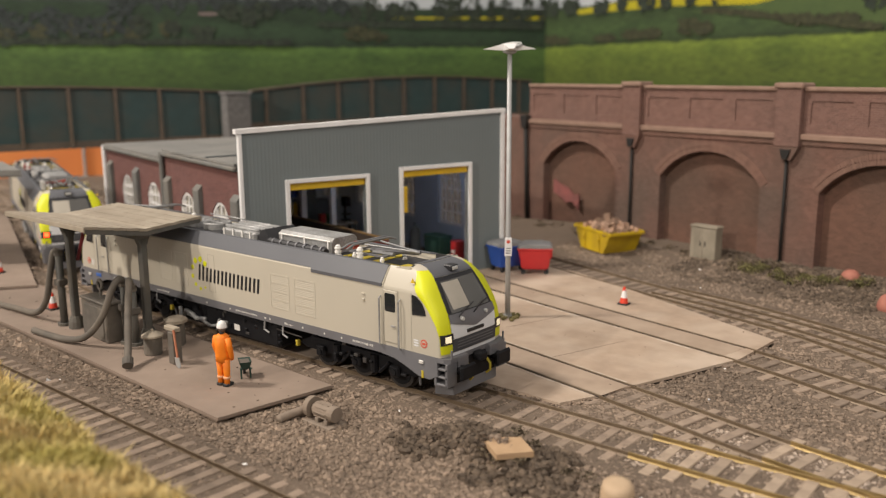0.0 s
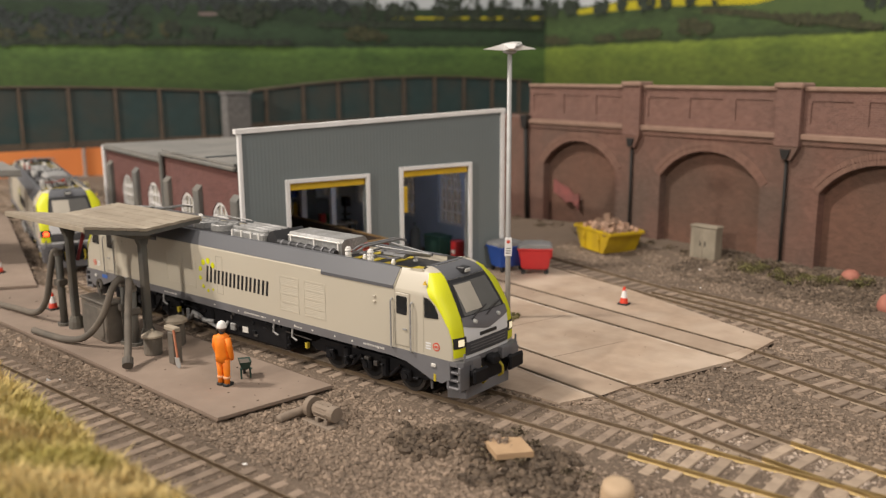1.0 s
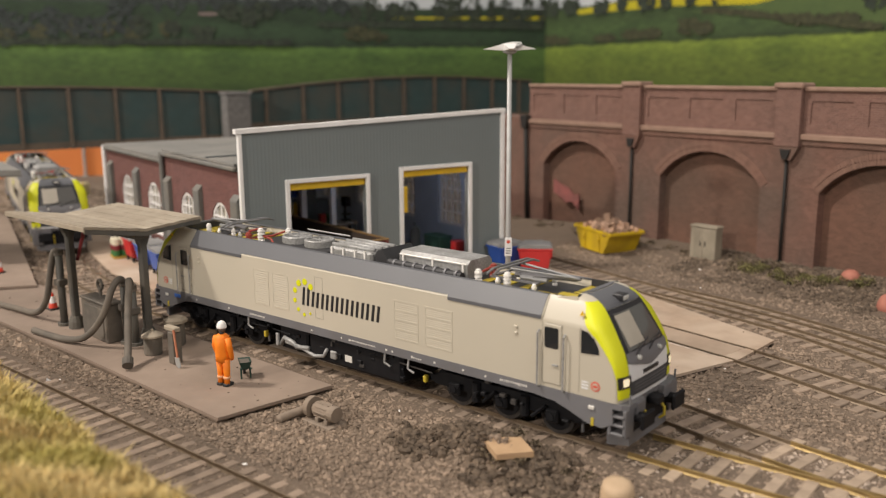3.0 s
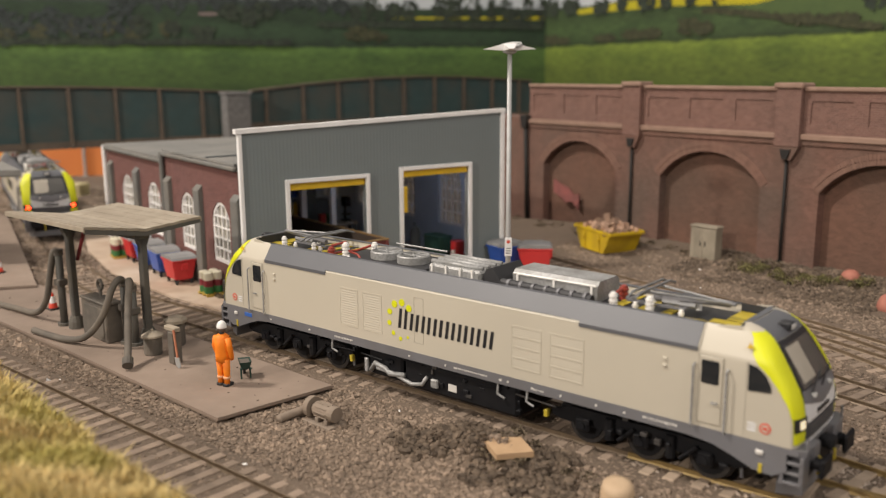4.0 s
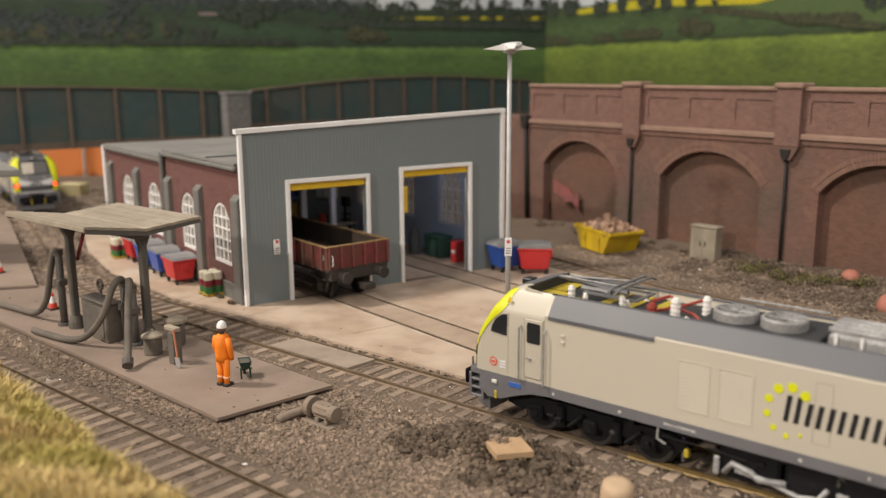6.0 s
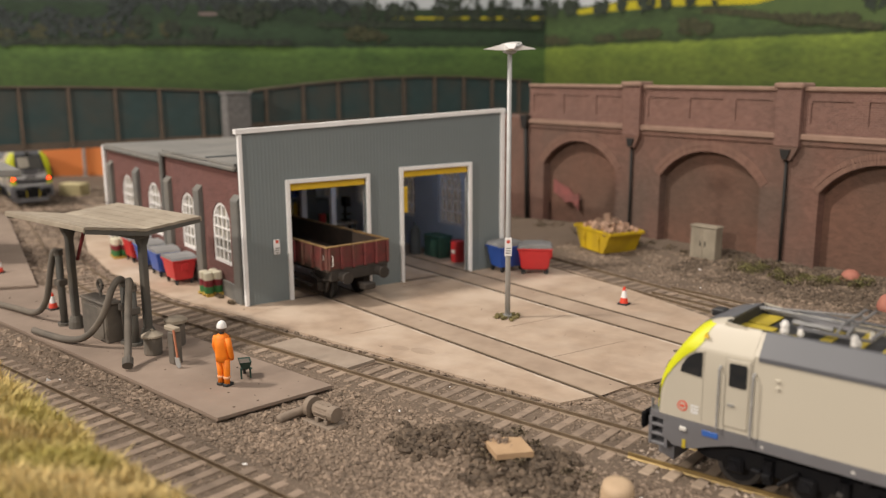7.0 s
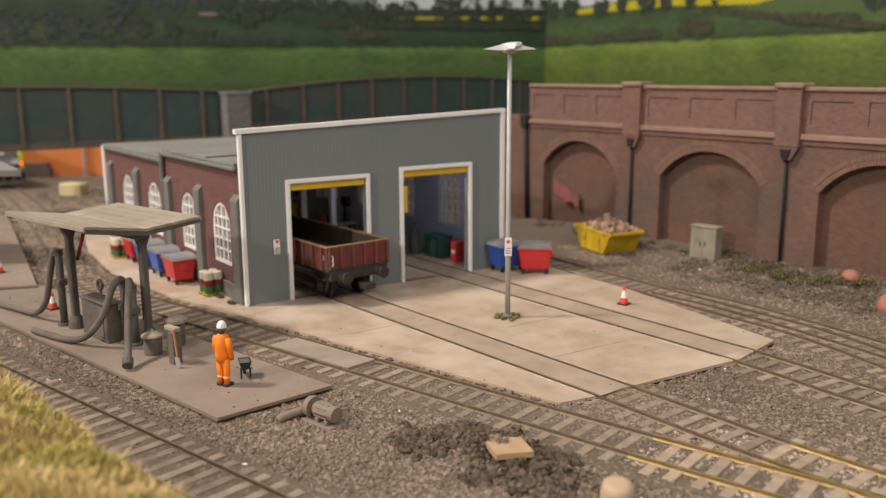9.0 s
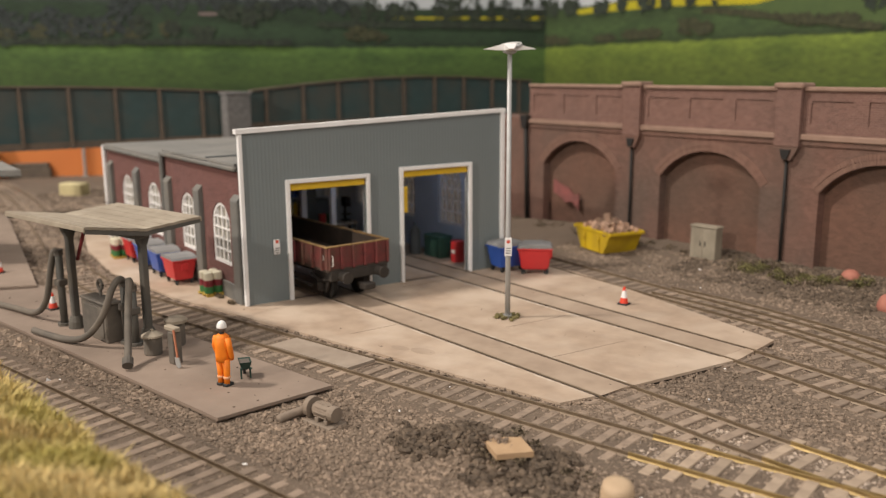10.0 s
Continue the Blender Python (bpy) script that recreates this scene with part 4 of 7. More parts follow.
def build_cab(loco, end, lamp_material, name):
    """One driver's cab; end is 1 or -1."""
    turn = at(0, 0, 0) if end > 0 else at(2.6, 0, 0, 180)
    zs = [r[0] for r in CAB]
    bm = skin(zs, lambda z: 0.0, lambda z: 2.0, 0.0, 60)
    # the roof behind the front cap is an open recess
    hole = [f for f in bm.faces if f.calc_center_median().z > 44.7 and f.calc_center_median().x < 99.2]
    bmesh.ops.delete(bm, geom=hole, context="FACES")
    cab = part(name, bm, M_CREAM, loco, "cream cab with a lime wrap-round band", True, turn)

    def p(nm, bmm, mt, label="", smooth=False):
        return part(nm, bmm, mt, cab, label, smooth)
    p("lime_band", skin(steps(18.3, 44.4, 22), lambda z: side_w(z, lerp_table(YELLOW_IN, z)), lambda z: front_w(z, lerp_table(MASK_Y, z)), 0.22, 10), M_LIME, "lime yellow painted band", True)
    mid = lambda z: 2.0
    edge = lambda z: front_w(z, lerp_table(MASK_Y, z) - 0.05)
    p("roof_front", skin(steps(42.2, 45.7, 7), edge, mid, 0.26, 10), M_GREY, "dark grey front of the cab roof", True)
    top = [cab_point(45.7, w) for w in steps(side_w(45.7, 99.0), 2.0, 12)]
    p("roof_cap", prism(B(), [(q.x, q.y) for q in top] + [(q.x, -q.y) for q in top[-2::-1]], 45.3, 45.95, "z"), M_GREY, "dark grey cap of the cab roof")
    p("recess_wall", prism(B(), [(99.0, 11.6), (99.6, 11.6), (99.6, -11.6), (99.0, -11.6)], 42.0, 45.6, "z"), M_DECK, "black front wall of the roof recess")
    for sy in (1, -1):
        p("recess_wall", box(B(), 87.5, 98.9, *sorted((sy * 11.7, sy * 12.3)), 42.0, 44.75), M_DECK)
        p("fairing", prism(B(), [(88.6, 43.2), (91.5, 43.9), (95.0, 44.9), (99.6, 45.4), (99.6, 44.4), (88.6, 42.2)], sy * 12.35, sy * 12.75, "y"), M_CREAM)
    p("windscreen", skin(steps(29.6, 42.1, 10), edge, mid, 0.26, 10), M_LETTER, "dark windscreen surround", True)
    p("windscreen_pane", skin(steps(31.2, 40.9, 8), lambda z: front_w(z, lerp_table(MASK_Y, z) - 1.7), mid, 0.42, 10), M_SCREEN, "tinted windscreen", True)
    # beige sheet over the pane, a painted reflection in the glass
    p("screen_reflection", skin(steps(32.2, 40.5, 6), lambda z: front_w(z, 8.6), lambda z: front_w(z, 0.3), 0.5, 6, False, 1), M_REFLECTION, "pale beige reflection painted on the windscreen", True)
    p("nose_panel", skin(steps(22.9, 29.5, 5), edge, mid, 0.36, 10), M_NOSE, "silver grey nose panel", True)
    p("lamp_panel", skin(steps(25.6, 31.0, 8), lambda z: front_w(z, min(lerp_table(MASK_Y, z) - 0.05, max(0.4, (z - 25.4) * 4.2))), mid, 0.62, 10), M_SKIRT, "dark panel below the windscreen", True)
    p("nose_grille", skin(steps(18.4, 22.8, 3), edge, mid, 0.28, 10), M_GRILLE, "dark lower grille", True)
    for z in (19.6, 20.6, 21.6):
        p("grille_slat", skin([z, z + 0.35], lambda z: front_w(z, 9.5), mid, 0.55, 10), M_SKIRT)
    p("nose_base", skin(steps(17.3, 18.3, 2), edge, mid, 0.42, 10), M_NOSE, "", True)
    for sy in (1, -1):
        p("headlamp_housing", skin(steps(21.4, 25.0, 4), lambda z: front_w(z, 16.2), lambda z: front_w(z, 11.2), 0.42, 6, False, sy), M_LETTER)
        p("headlamp", skin(steps(22.1, 24.3, 4), lambda z: front_w(z, 14.6), lambda z: front_w(z, 12.2), 0.6, 6, False, sy), lamp_material, "small lit lamp")
        # side window
        poly = [(103.6, 30.2), (109.6, 30.7), (109.2, 32.6), (107.8, 35.0), (105.6, 36.7), (103.6, 37.1)]
        p("side_window", prism(B(), poly, sy * -16.5, sy * -16.92, "y"), M_GLASS, "black side window")
        # door with its window and grab rails
        y0, y1 = sy * -16.5, sy * -16.95
        door = p("cab_door", box(B(), 90.6, 96.9, min(y0, y1), max(y0, y1), 18.6, 37.0, 0.15), M_CREAM, "cream cab door")
        part("door_window", prism(B(), [(91.6, 29.6), (95.6, 29.6), (96.0, 30.0), (96.0, 35.6), (95.6, 36.0), (91.6, 36.0), (91.2, 35.6), (91.2, 30.0)], sy * -16.9, sy * -17.05, "y"), M_GLASS, door)
        part("door_handle", box(B(), 94.2, 96.0, *sorted((sy * -16.95, sy * -17.4)), 24.4, 24.9), M_SILVER, door)
        part("door_seam", prism(B(), [(90.3, 18.3), (97.2, 18.3), (97.2, 37.3), (90.3, 37.3)], sy * -16.6, sy * -16.74, "y"), M_SEAM, door)
        for x in (89.3, 98.3):
            p("grab_rail", tube(B(), [(x, sy * -16.9, 17.0), (x, sy * -17.9, 17.6), (x, sy * -17.9, 34.0), (x, sy * -16.9, 34.6)], 0.32, 6), M_SILVER, "thin metal grab rail")
        p("seam", box(B(), 103.0, 103.2, *sorted((sy * -16.6, sy * -16.76)), 18.0, 37.5), M_SEAM)
        p("sticker", tube(B(), [(108.6, sy * -16.6, 21.0), (108.6, sy * -16.8, 21.0)], 1.5, 14), M_REDMARK)
        p("sticker", tube(B(), [(108.6, sy * -16.7, 21.0), (108.6, sy * -16.86, 21.0)], 1.05, 12), M_CREAM)
        p("sticker", box(B(), 107.9, 109.3, *sorted((sy * -16.8, sy * -16.92)), 20.6, 21.4), M_REDMARK)
        for k in range(3):
            p("small_marking", box(B(), 104.0, 106.2, *sorted((sy * -16.6, sy * -16.8)), 19.6 + k * 0.9, 20.1 + k * 0.9), M_NOSE)
        p("warning_sign", prism(B(), [(102.4, 41.0), (104.0, 41.0), (103.2, 42.4)], sy * -15.6, sy * -16.1, "y"), M_YELLOWBAR)
    # top lamp, wipers, roof edge
    p("top_lamp", box(B(), 105.0, 108.5, -2.0, 2.0, 43.2, 45.1, 0.3), M_LETTER)
    p("top_lamp_glass", box(B(), 105.6, 108.8, -1.5, 1.5, 43.4, 44.7, 0.2), M_LAMP_OFF)
    for y in (-4.5, 3.5):
        p("wiper", tube(B(), [(116.8, y - 3.5, 30.0), (116.4, y, 31.6), (115.6, y + 5.5, 33.0)], 0.25, 5), M_LETTER)
    for y in (-6.5, 6.5):
        p("marker_lamp", tube(B(), [(116.0, y, 29.0), (117.5, y, 29.0)], [0.9, 0.65], 10), M_LAMP_OFF)
    # nameplate as a plain dark bar
    p("nameplate", box(B(), 117.0, 117.66, -4.6, 4.6, 23.7, 24.9, 0.1), M_LETTER)
    # bumper with steps, buffers and coupling
    bum = p("bumper", prism(B(), [(112.6, 16.9), (117.0, 16.6), (118.8, 15.2), (119.2, 6.4), (117.4, 5.6), (117.4, -5.6), (119.2, -6.4), (118.8, -15.2), (117.0, -16.6), (112.6, -16.9)], 15.6, 17.2, "z"), M_SKIRT, "grey bumper beam")
    part("beam", prism(B(), [(113.0, 11.3), (117.2, 11.3), (117.2, -11.3), (113.0, -11.3)], 7.0, 15.55, "z"), M_BLACK, bum)
    for sy in (1, -1):
        ya, yb = sorted((sy * 11.4, sy * 16.6))
        part("ear", box(B(), 116.8, 119.3, *sorted((sy * 6.0, sy * 11.3)), 13.2, 17.15, 0.3), M_SKIRT, bum)
        for z in (7.6, 10.3, 13.0):
            part("step", box(B(), 113.6, 118.4, ya, yb, z, z + 0.8, 0.15), M_SKIRT, bum)
        for x in (112.7, 117.5):
            part("step_side", box(B(), x, x + 1.0, ya, yb, 7.4, 15.55, 0.15), M_SKIRT, bum)
        part("step_back", box(B(), 113.7, 117.4, *sorted((sy * 11.5, sy * 12.6)), 7.6, 15.5), M_BLACK, bum)
        buf = part("buffer", tube(B(), [(117.4, sy * 10, 12.4), (121.3, sy * 10, 12.4)], 1.7, 12), M_BLACK, bum)
        part("buffer_head", box(B(), 121.3, 122.6, sy * 10 - 3.9, sy * 10 + 3.9, 9.8, 15.0, 0.6), M_BLACK, buf)
        part("hose", tube(B(), [(118, sy * 5, 13), (120, sy * 5, 11), (120, sy * 5, 8.6), (118.6, sy * 4.6, 7.4)], 0.45, 6), M_OLIVE, bum)
        p("corner_lug", tube(B(), [(118.6, sy * 14.4, 17.0), (118.6, sy * 14.4, 20.0)], 0.35, 6), M_SKIRT)
    part("coupling", box(B(), 117.5, 121.4, -2.0, 2.0, 13.6, 16.6, 0.5), M_BLACK, bum)
    p("snow_plough", prism(B(), [(111.5, 14.5), (117.4, 12.0), (117.4, -12.0), (111.5, -14.5)], 3.6, 7.2, "z"), M_SKIRT)
    return cab


WHEEL_R = 6.2
AXLES = [-92.0, -73.0, -54.0, 54.0, 73.0, 92.0]


def locomotive(label, front_lamp, rear_lamp):
    loco = thing("locomotive", at(0, 0), label, "locomotive")
    # body shell between the cabs
    prof = [(-16.7, 17.2), (16.7, 17.2), (16.7, 39.0), (13.0, 44.4), (11.6, 44.4), (11.2, 41.8), (-11.2, 41.8), (-11.6, 44.4), (-13.0, 44.4), (-16.7, 39.0)]
    body = part("body", prism(B(), prof, -87.2, 90.2, "x"), M_CREAM, loco, "cream painted body side")
    part("roof_well", box(B(), -96.3, 98.9, -11.6, 11.6, 41.85, 42.2), M_DECK, loco, "black roof well")
    for sy in (1, -1):
        # sloping grey roof panels, deeper towards the cabs
        for a, b, zlow in ((-86.0, -52.0, 37.9), (-52.0, 54.0, 39.6), (54.0, 89.8, 37.9)):
            low = (16.95, zlow) if zlow < 39.0 else (16.75 - (zlow - 39.0) * 3.7 / 5.4 + 0.25, zlow)
            q = [(low[0], low[1]), (16.98, 39.05), (13.15, 44.65), (11.3, 44.65), (11.3, 44.45), (12.7, 44.3), (16.4, 38.8), (low[0] - 0.5, low[1])]
            if zlow > 39.0:
                q.pop(1)
            part("roof_panel", prism(B(), [(sy * u, v) for u, v in q], a, b, "x"), M_GREY, body, "slate grey sloping roof panel")
        y = lambda d0, d1: sorted((sy * -(16.7 + d0), sy * -(16.7 + d1)))
        # louvred grilles towards the front end
        for gx0, gx1 in ((30.2, 41.2), (44.0, 55.8)):
            g = part("grille", with_holes(B(), [(gx0, 20.4), (gx1, 20.4), (gx1, 34.2), (gx0, 34.2)],
                     [[(gx0 + 0.4, z), (gx1 - 0.4, z), (gx1 - 0.4, z + 2.8), (gx0 + 0.4, z + 2.8)] for z in (20.8, 24.15, 27.5, 30.85)], -sy * 16.6, -sy * 16.80, ups), M_CREAM, body)
            for j in range(20):
                z = 20.9 + j * 0.665
                part("slat", prism(B(), [(-sy * 16.65, z), (-sy * 16.755, z), (-sy * 16.65, z + 0.55)], gx0 + 0.4, gx1 - 0.4, "x"), M_CREAM, g)
        for gx0, gx1 in ((-45.0, -35.8), (-33.6, -24.2)):
            n = 15
            g = part("grille", with_holes(B(), [(gx0, 20.6), (gx1, 20.6), (gx1, 34.6), (gx0, 34.6)], [[(gx0 + 0.5, 21.0), (gx1 - 0.5, 21.0), (gx1 - 0.5, 34.2), (gx0 + 0.5, 34.2)]], -sy * 16.6, -sy * 16.80, ups), M_CREAM, body)
            for j in range(n):
                z = 21.2 + j * 0.86
                part("slat", prism(B(), [(-sy * 16.65, z), (-sy * 16.79, z + 0.1), (-sy * 16.65, z + 0.65)], gx0 + 0.5, gx1 - 0.5, "x"), M_CREAM, g)
        # hatch outline
        part("hatch", with_holes(B(), [(-9.4, 20.6), (-5.2, 20.6), (-5.2, 36.4), (-9.4, 36.4)], [[(-9.25, 20.75), (-5.35, 20.75), (-5.35, 36.25), (-9.25, 36.25)]], -sy * 16.6, -sy * 16.76, ups), M_SEAM, body)
        for x in (-80.8, 80.8):
            part("bracket", box(B(), x - 0.6, x + 0.6, *y(-0.1, 0.5), 33.6, 34.3, 0.1), M_CREAM, body)
            part("bracket", box(B(), x - 0.6, x + 0.6, *y(-0.1, 0.5), 31.6, 32.3, 0.1), M_CREAM, body)
        # emblem: a ring of lime dots and a line of plain dark strokes
        for i, r in enumerate((1.45, 1.5, 1.5, 1.25, 1.1, 0.95, 0.85, 0.6)):
            a = radians(50 + i * 36)
            cx, cz = -15.2 + 5.6 * math.cos(a) * (1 if sy > 0 else 1), 27.2 + 6.4 * math.sin(a)
            part("emblem_dot", tube(B(), [(cx, sy * -16.6, cz), (cx, sy * -16.84, cz)], r * 0.85, 14), M_LIME, body)
        for i in range(8):
            x, tall = -16.6 + i * 5.13, 6.9 if i == 0 else 5.9
            for dx in (0.0, 2.5):
                q = [(x + dx, 24.6), (x + dx + 1.2, 24.6), (x + dx + 2.0, 24.6 + tall), (x + dx + 0.8, 24.6 + tall)]
                part("lettering_bar", prism(B(), q, sy * -16.6, sy * -16.82, "y"), M_LETTER, body)
        # skirt with arches over the outer bogies
        sk = [(-111.5, 11.0), (-108.0, 9.0), (-103.0, 9.4), (-97.5, 11.6), (-92.0, 13.4), (-85, 14.1), (88, 14.1), (95.0, 13.4), (100.5, 11.6), (106.0, 9.4), (111.0, 9.0), (114.5, 11.0), (114.2, 17.25), (-111.2, 17.25)]
        skirt = part("skirt", prism(B(), sk, sy * -15.4, sy * -16.85, "y"), M_SKIRT, loco, "grey skirt with small white markings")
        rr = random.Random(8)
        for x in (-84, -62, -40, -12, 4, 8, 26, 29, 38, 48, 60, 69, 82):
            part("marking", box(B(), x, x + rr.uniform(0.5, 0.9), *y(0.1, 0.3), 15.2, 15.8), M_MARK, skirt)
        for x0, n, z, hgt in ((8, 17, 15.3, 0.5), (75, 13, 15.4, 0.7), (-48, 12, 15.3, 0.6), (38, 6, 15.0, 0.5)):
            for k in range(n):
                part("marking", box(B(), x0 + k * 0.8, x0 + k * 0.8 + rr.choice((0.35, 0.5)), *y(0.1, 0.26), z, z + hgt), M_MARK, skirt)
        part("blue_plate", box(B(), -100.0, -95.5, *y(0.1, 0.35), 14.2, 15.8, 0.1), M_BLUEMARK, skirt)
        for x in (-105, 108):
            part("yellow_plate", box(B(), x - 0.5, x + 0.5, *y(0.1, 0.4), 9.0, 11.6, 0.1), M_OLIVE, skirt)
            part("socket", box(B(), x - 1.4, x + 0.6, *y(0.1, 0.7), 14.0, 15.2, 0.2), M_MARK, skirt)
    for end in (1, -1):
        build_cab(loco, end, front_lamp if end > 0 else rear_lamp, "cab")
        # roof between the cab and the well
        for x0, x1, y0, y1 in ((87.5, 97.8, -10.8, -1.0), (80.5, 87.0, -10.8, -4.5), (90.5, 97.8, 0.5, 10.8)):
            part("walkway_plate", box(B(), *sorted((end * x0, end * x1)), y0, y1, 42.4, 42.75), M_OLIVE, loco, "yellow walkway plate in the roof recess")
    # underframe: tanks and boxes slung between the bogies
    part("underframe", box(B(), -108, 112, -11.5, 11.5, 11.5, 17.0, 0.4), M_BLACK, loco)
    part("fuel_tank", box(B(), -16, 32, -15.0, 15.0, 3.2, 13.5, 1.2), M_BLACK, loco, "black tank slung under the middle")
    part("battery_box", box(B(), -33, -17, -14.6, 14.6, 4.2, 13.5, 0.8), M_BLACK, loco)
    for sy in (1, -1):
        for pts, r in (([(-31, 6), (-29, 9), (-24, 8), (-22, 6.5), (-15, 7.5)], 0.9), ([(-28, 7.5), (-20, 7), (-12, 5), (-7, 6), (-5, 9)], 0.7)):
            part("pipe", tube(B(), [(x, sy * -15.6, z) for x, z in pts], r, 8), M_SILVER, loco, "bent silver pipe", True)
        part("valve", box(B(), -34, -32.4, *sorted((sy * -15, sy * -16)), 5, 10, 0.2), M_SILVER, loco)
        part("valve", box(B(), -3, 0.0, *sorted((sy * -15, sy * -16.2)), 6, 9, 0.3), M_SILVER, loco)
        part("plate", box(B(), 4, 7.5, *sorted((sy * -14.9, sy * -15.2)), 6.2, 8.6), M_MARK, loco)
        for x in (25, 36, -50):
            part("pipe", tube(B(), [(x, sy * -16, 14), (x, sy * -16.4, 10.5), (x + 2.4, sy * -16, 9.4)], 0.4, 6), M_SILVER, loco)
    for c in (-73.0, 73.0):
        bog = part("bogie", box(B(), c - 29, c + 29, -9.8, 9.8, 5.2, 10.2, 0.6), M_BLACK, loco, "black three-axle bogie")
        for sy in (1, -1):
            fr = [(c - 30, 7.4), (c - 27, 6.4), (c + 27, 6.4), (c + 30, 7.4), (c + 30, 9.4), (c + 24, 11.2), (c - 24, 11.2), (c - 30, 9.0)]
            part("side_frame", prism(B(), fr, sy * 11.0, sy * 12.6, "y"), M_BLACK, bog)
            for k in (-19, 0, 19):
                part("axle_box", box(B(), c + k - 2.4, c + k + 2.4, *sorted((sy * 12.6, sy * 14.0)), 4.6, 9.0, 0.7), M_BLACK, bog)
                part("cover", tube(B(), [(c + k, sy * 14.0, 6.6), (c + k, sy * 14.4, 6.6)], 1.2, 10), M_BLACK, bog)
            for k in (-10, 9):
                part("spring", tube(B(), [(c + k, sy * 13.2, 4.6), (c + k, sy * 13.2, 11)], 1.5, 8), M_BLACK, bog)
                part("damper", tube(B(), [(c + k + 3, sy * 13.8, 5.2), (c + k + 8, sy * 13.8, 9.8)], 0.6, 6), M_BLACK, bog)
            part("sand_pipe", tube(B(), [(c + 28, sy * 10.5, 10), (c + 28, sy * 10, 3)], 0.5, 6), M_SKIRT, bog)
            part("yellow_tag", box(B(), c - 32 if c > 0 else c + 30, c - 30.6 if c > 0 else c + 31.4, *sorted((sy * 13, sy * 14.6)), 6.4, 8.8, 0.2), M_OLIVE, bog)
    rr = random.Random(31)
    for sy in (1, -1):
        for i in range(34):
            x = rr.uniform(-34, 42) if i < 18 else rr.choice((-73, 73)) + rr.uniform(-28, 28)
            z = rr.uniform(4.5, 12.5)
            w, h = rr.uniform(0.7, 2.4), rr.uniform(0.5, 1.8)
            part("fitting", box(B(), x - w / 2, x + w / 2, *sorted((sy * 13.8, sy * (15.0 + rr.uniform(0, 0.9)))), z, z + h, 0.15), rr.choice((M_BLACK, M_BLACK, M_BLACK, M_BLACK, M_BLACK, M_GRIME_DARK)), loco)
        for i in range(7):
            x, z = rr.uniform(-60, 60), rr.uniform(10.5, 13.0)
            part("conduit", tube(B(), [(x, sy * 15.2, z), (x + rr.uniform(6, 16), sy * 15.3, z + rr.uniform(-0.6, 0.6))], 0.3, 6), rr.choice((M_BLACK, M_BLACK, M_GRIME_DARK)), loco)
    wheels = []
    for x in AXLES:
        w = part("wheelset", tube(B(), [(0, -9, 0), (0, 9, 0)], 1.1, 8), M_BLACK, loco, m=at(x, 0, WHEEL_R))
        for sy in (1, -1):
            bm = tube(B(), [(0, sy * 7.4, 0), (0, sy * 7.4 + sy * 0.5, 0), (0, sy * 8.0, 0), (0, sy * 10.0, 0)], [6.9, 6.9, WHEEL_R, WHEEL_R], 28)
            wh = part("wheel", bm, M_TYRE, w)
            part("wheel_disc", tube(B(), [(0, sy * 10.02, 0), (0, sy * 10.3, 0)], 4.9, 20), M_BLACK, wh)
            part("spoke_mark", box(B(), -0.5, 0.5, *sorted((sy * 10.3, sy * 10.45)), 1.5, 4.4), M_SKIRT, wh)
        wheels.append(w)
    before = set(loco.children)
    roof_equipment(loco)
    for ob in loco.children:
        if ob not in before:
            ob.location.z -= 1.2 * MM
    return loco, wheels


def insulator(loco, x, y, z0, z1, r, material, label):
    prof = []
    r *= 0.82
    n = max(2, int((z1 - z0) / 1.1))
    for i in range(n):
        z = z0 + (z1 - z0) * i / n
        d = (z1 - z0) / n
        prof += [(r, z + 0.05 * d), (r * 0.96, z + 0.55 * d), (r * 0.72, z + 0.62 * d), (r * 0.72, z + 0.98 * d)]
    prof.append((r * 0.4, z1 + 0.3))
    return part("insulator", lathe(B(), prof, 14, x, y), material, loco, label)


def pantograph(loco, x0, d):
    """A folded single-arm collector from its foot at x0 towards d."""
    t = 46.6
    pan = part("pantograph", with_holes(B(), [(x0 - d * 6, -6), (x0 + d * 12, -6), (x0 + d * 12, 6), (x0 - d * 6, 6)], [[(x0 - d * 5, -5), (x0 + d * 11, -5), (x0 + d * 11, 5), (x0 - d * 5, 5)]], t - 0.6, t, lambda u, v, n: (u, v, n)), M_SKIRT, loco, "folded grey current collector")
    part("arm", tube(B(), [(x0, 0, t), (x0 + d * 24, 0, t + 1.9)], [0.9, 0.6], 8), M_SKIRT, pan)
    for y in (-1, 1):
        part("arm", tube(B(), [(x0 + d * 24, 0, t + 1.9), (x0 - d * 1, y * 4.5, t + 2.8)], 0.42, 6), M_ARM, pan)
    part("link", tube(B(), [(x0 + d * 6, 2, t - 0.2), (x0 + d * 22, 1.2, t + 0.8)], 0.35, 6), M_SKIRT, pan)
    for xx in (-2.2, 0.2):
        part("contact_strip", tube(B(), [(x0 + d * xx, -13, t + 2.2), (x0 + d * xx, -9.5, t + 3.4), (x0 + d * xx, 9.5, t + 3.4), (x0 + d * xx, 13, t + 2.2)], 0.4, 6), M_ARM, pan)
    for xx in (4, 9):
        part("spring", tube(B(), [(x0 + d * xx, -3, t + 0.2), (x0 + d * (xx + 5), -3, t + 0.4)], 0.8, 8), M_ARM, pan)


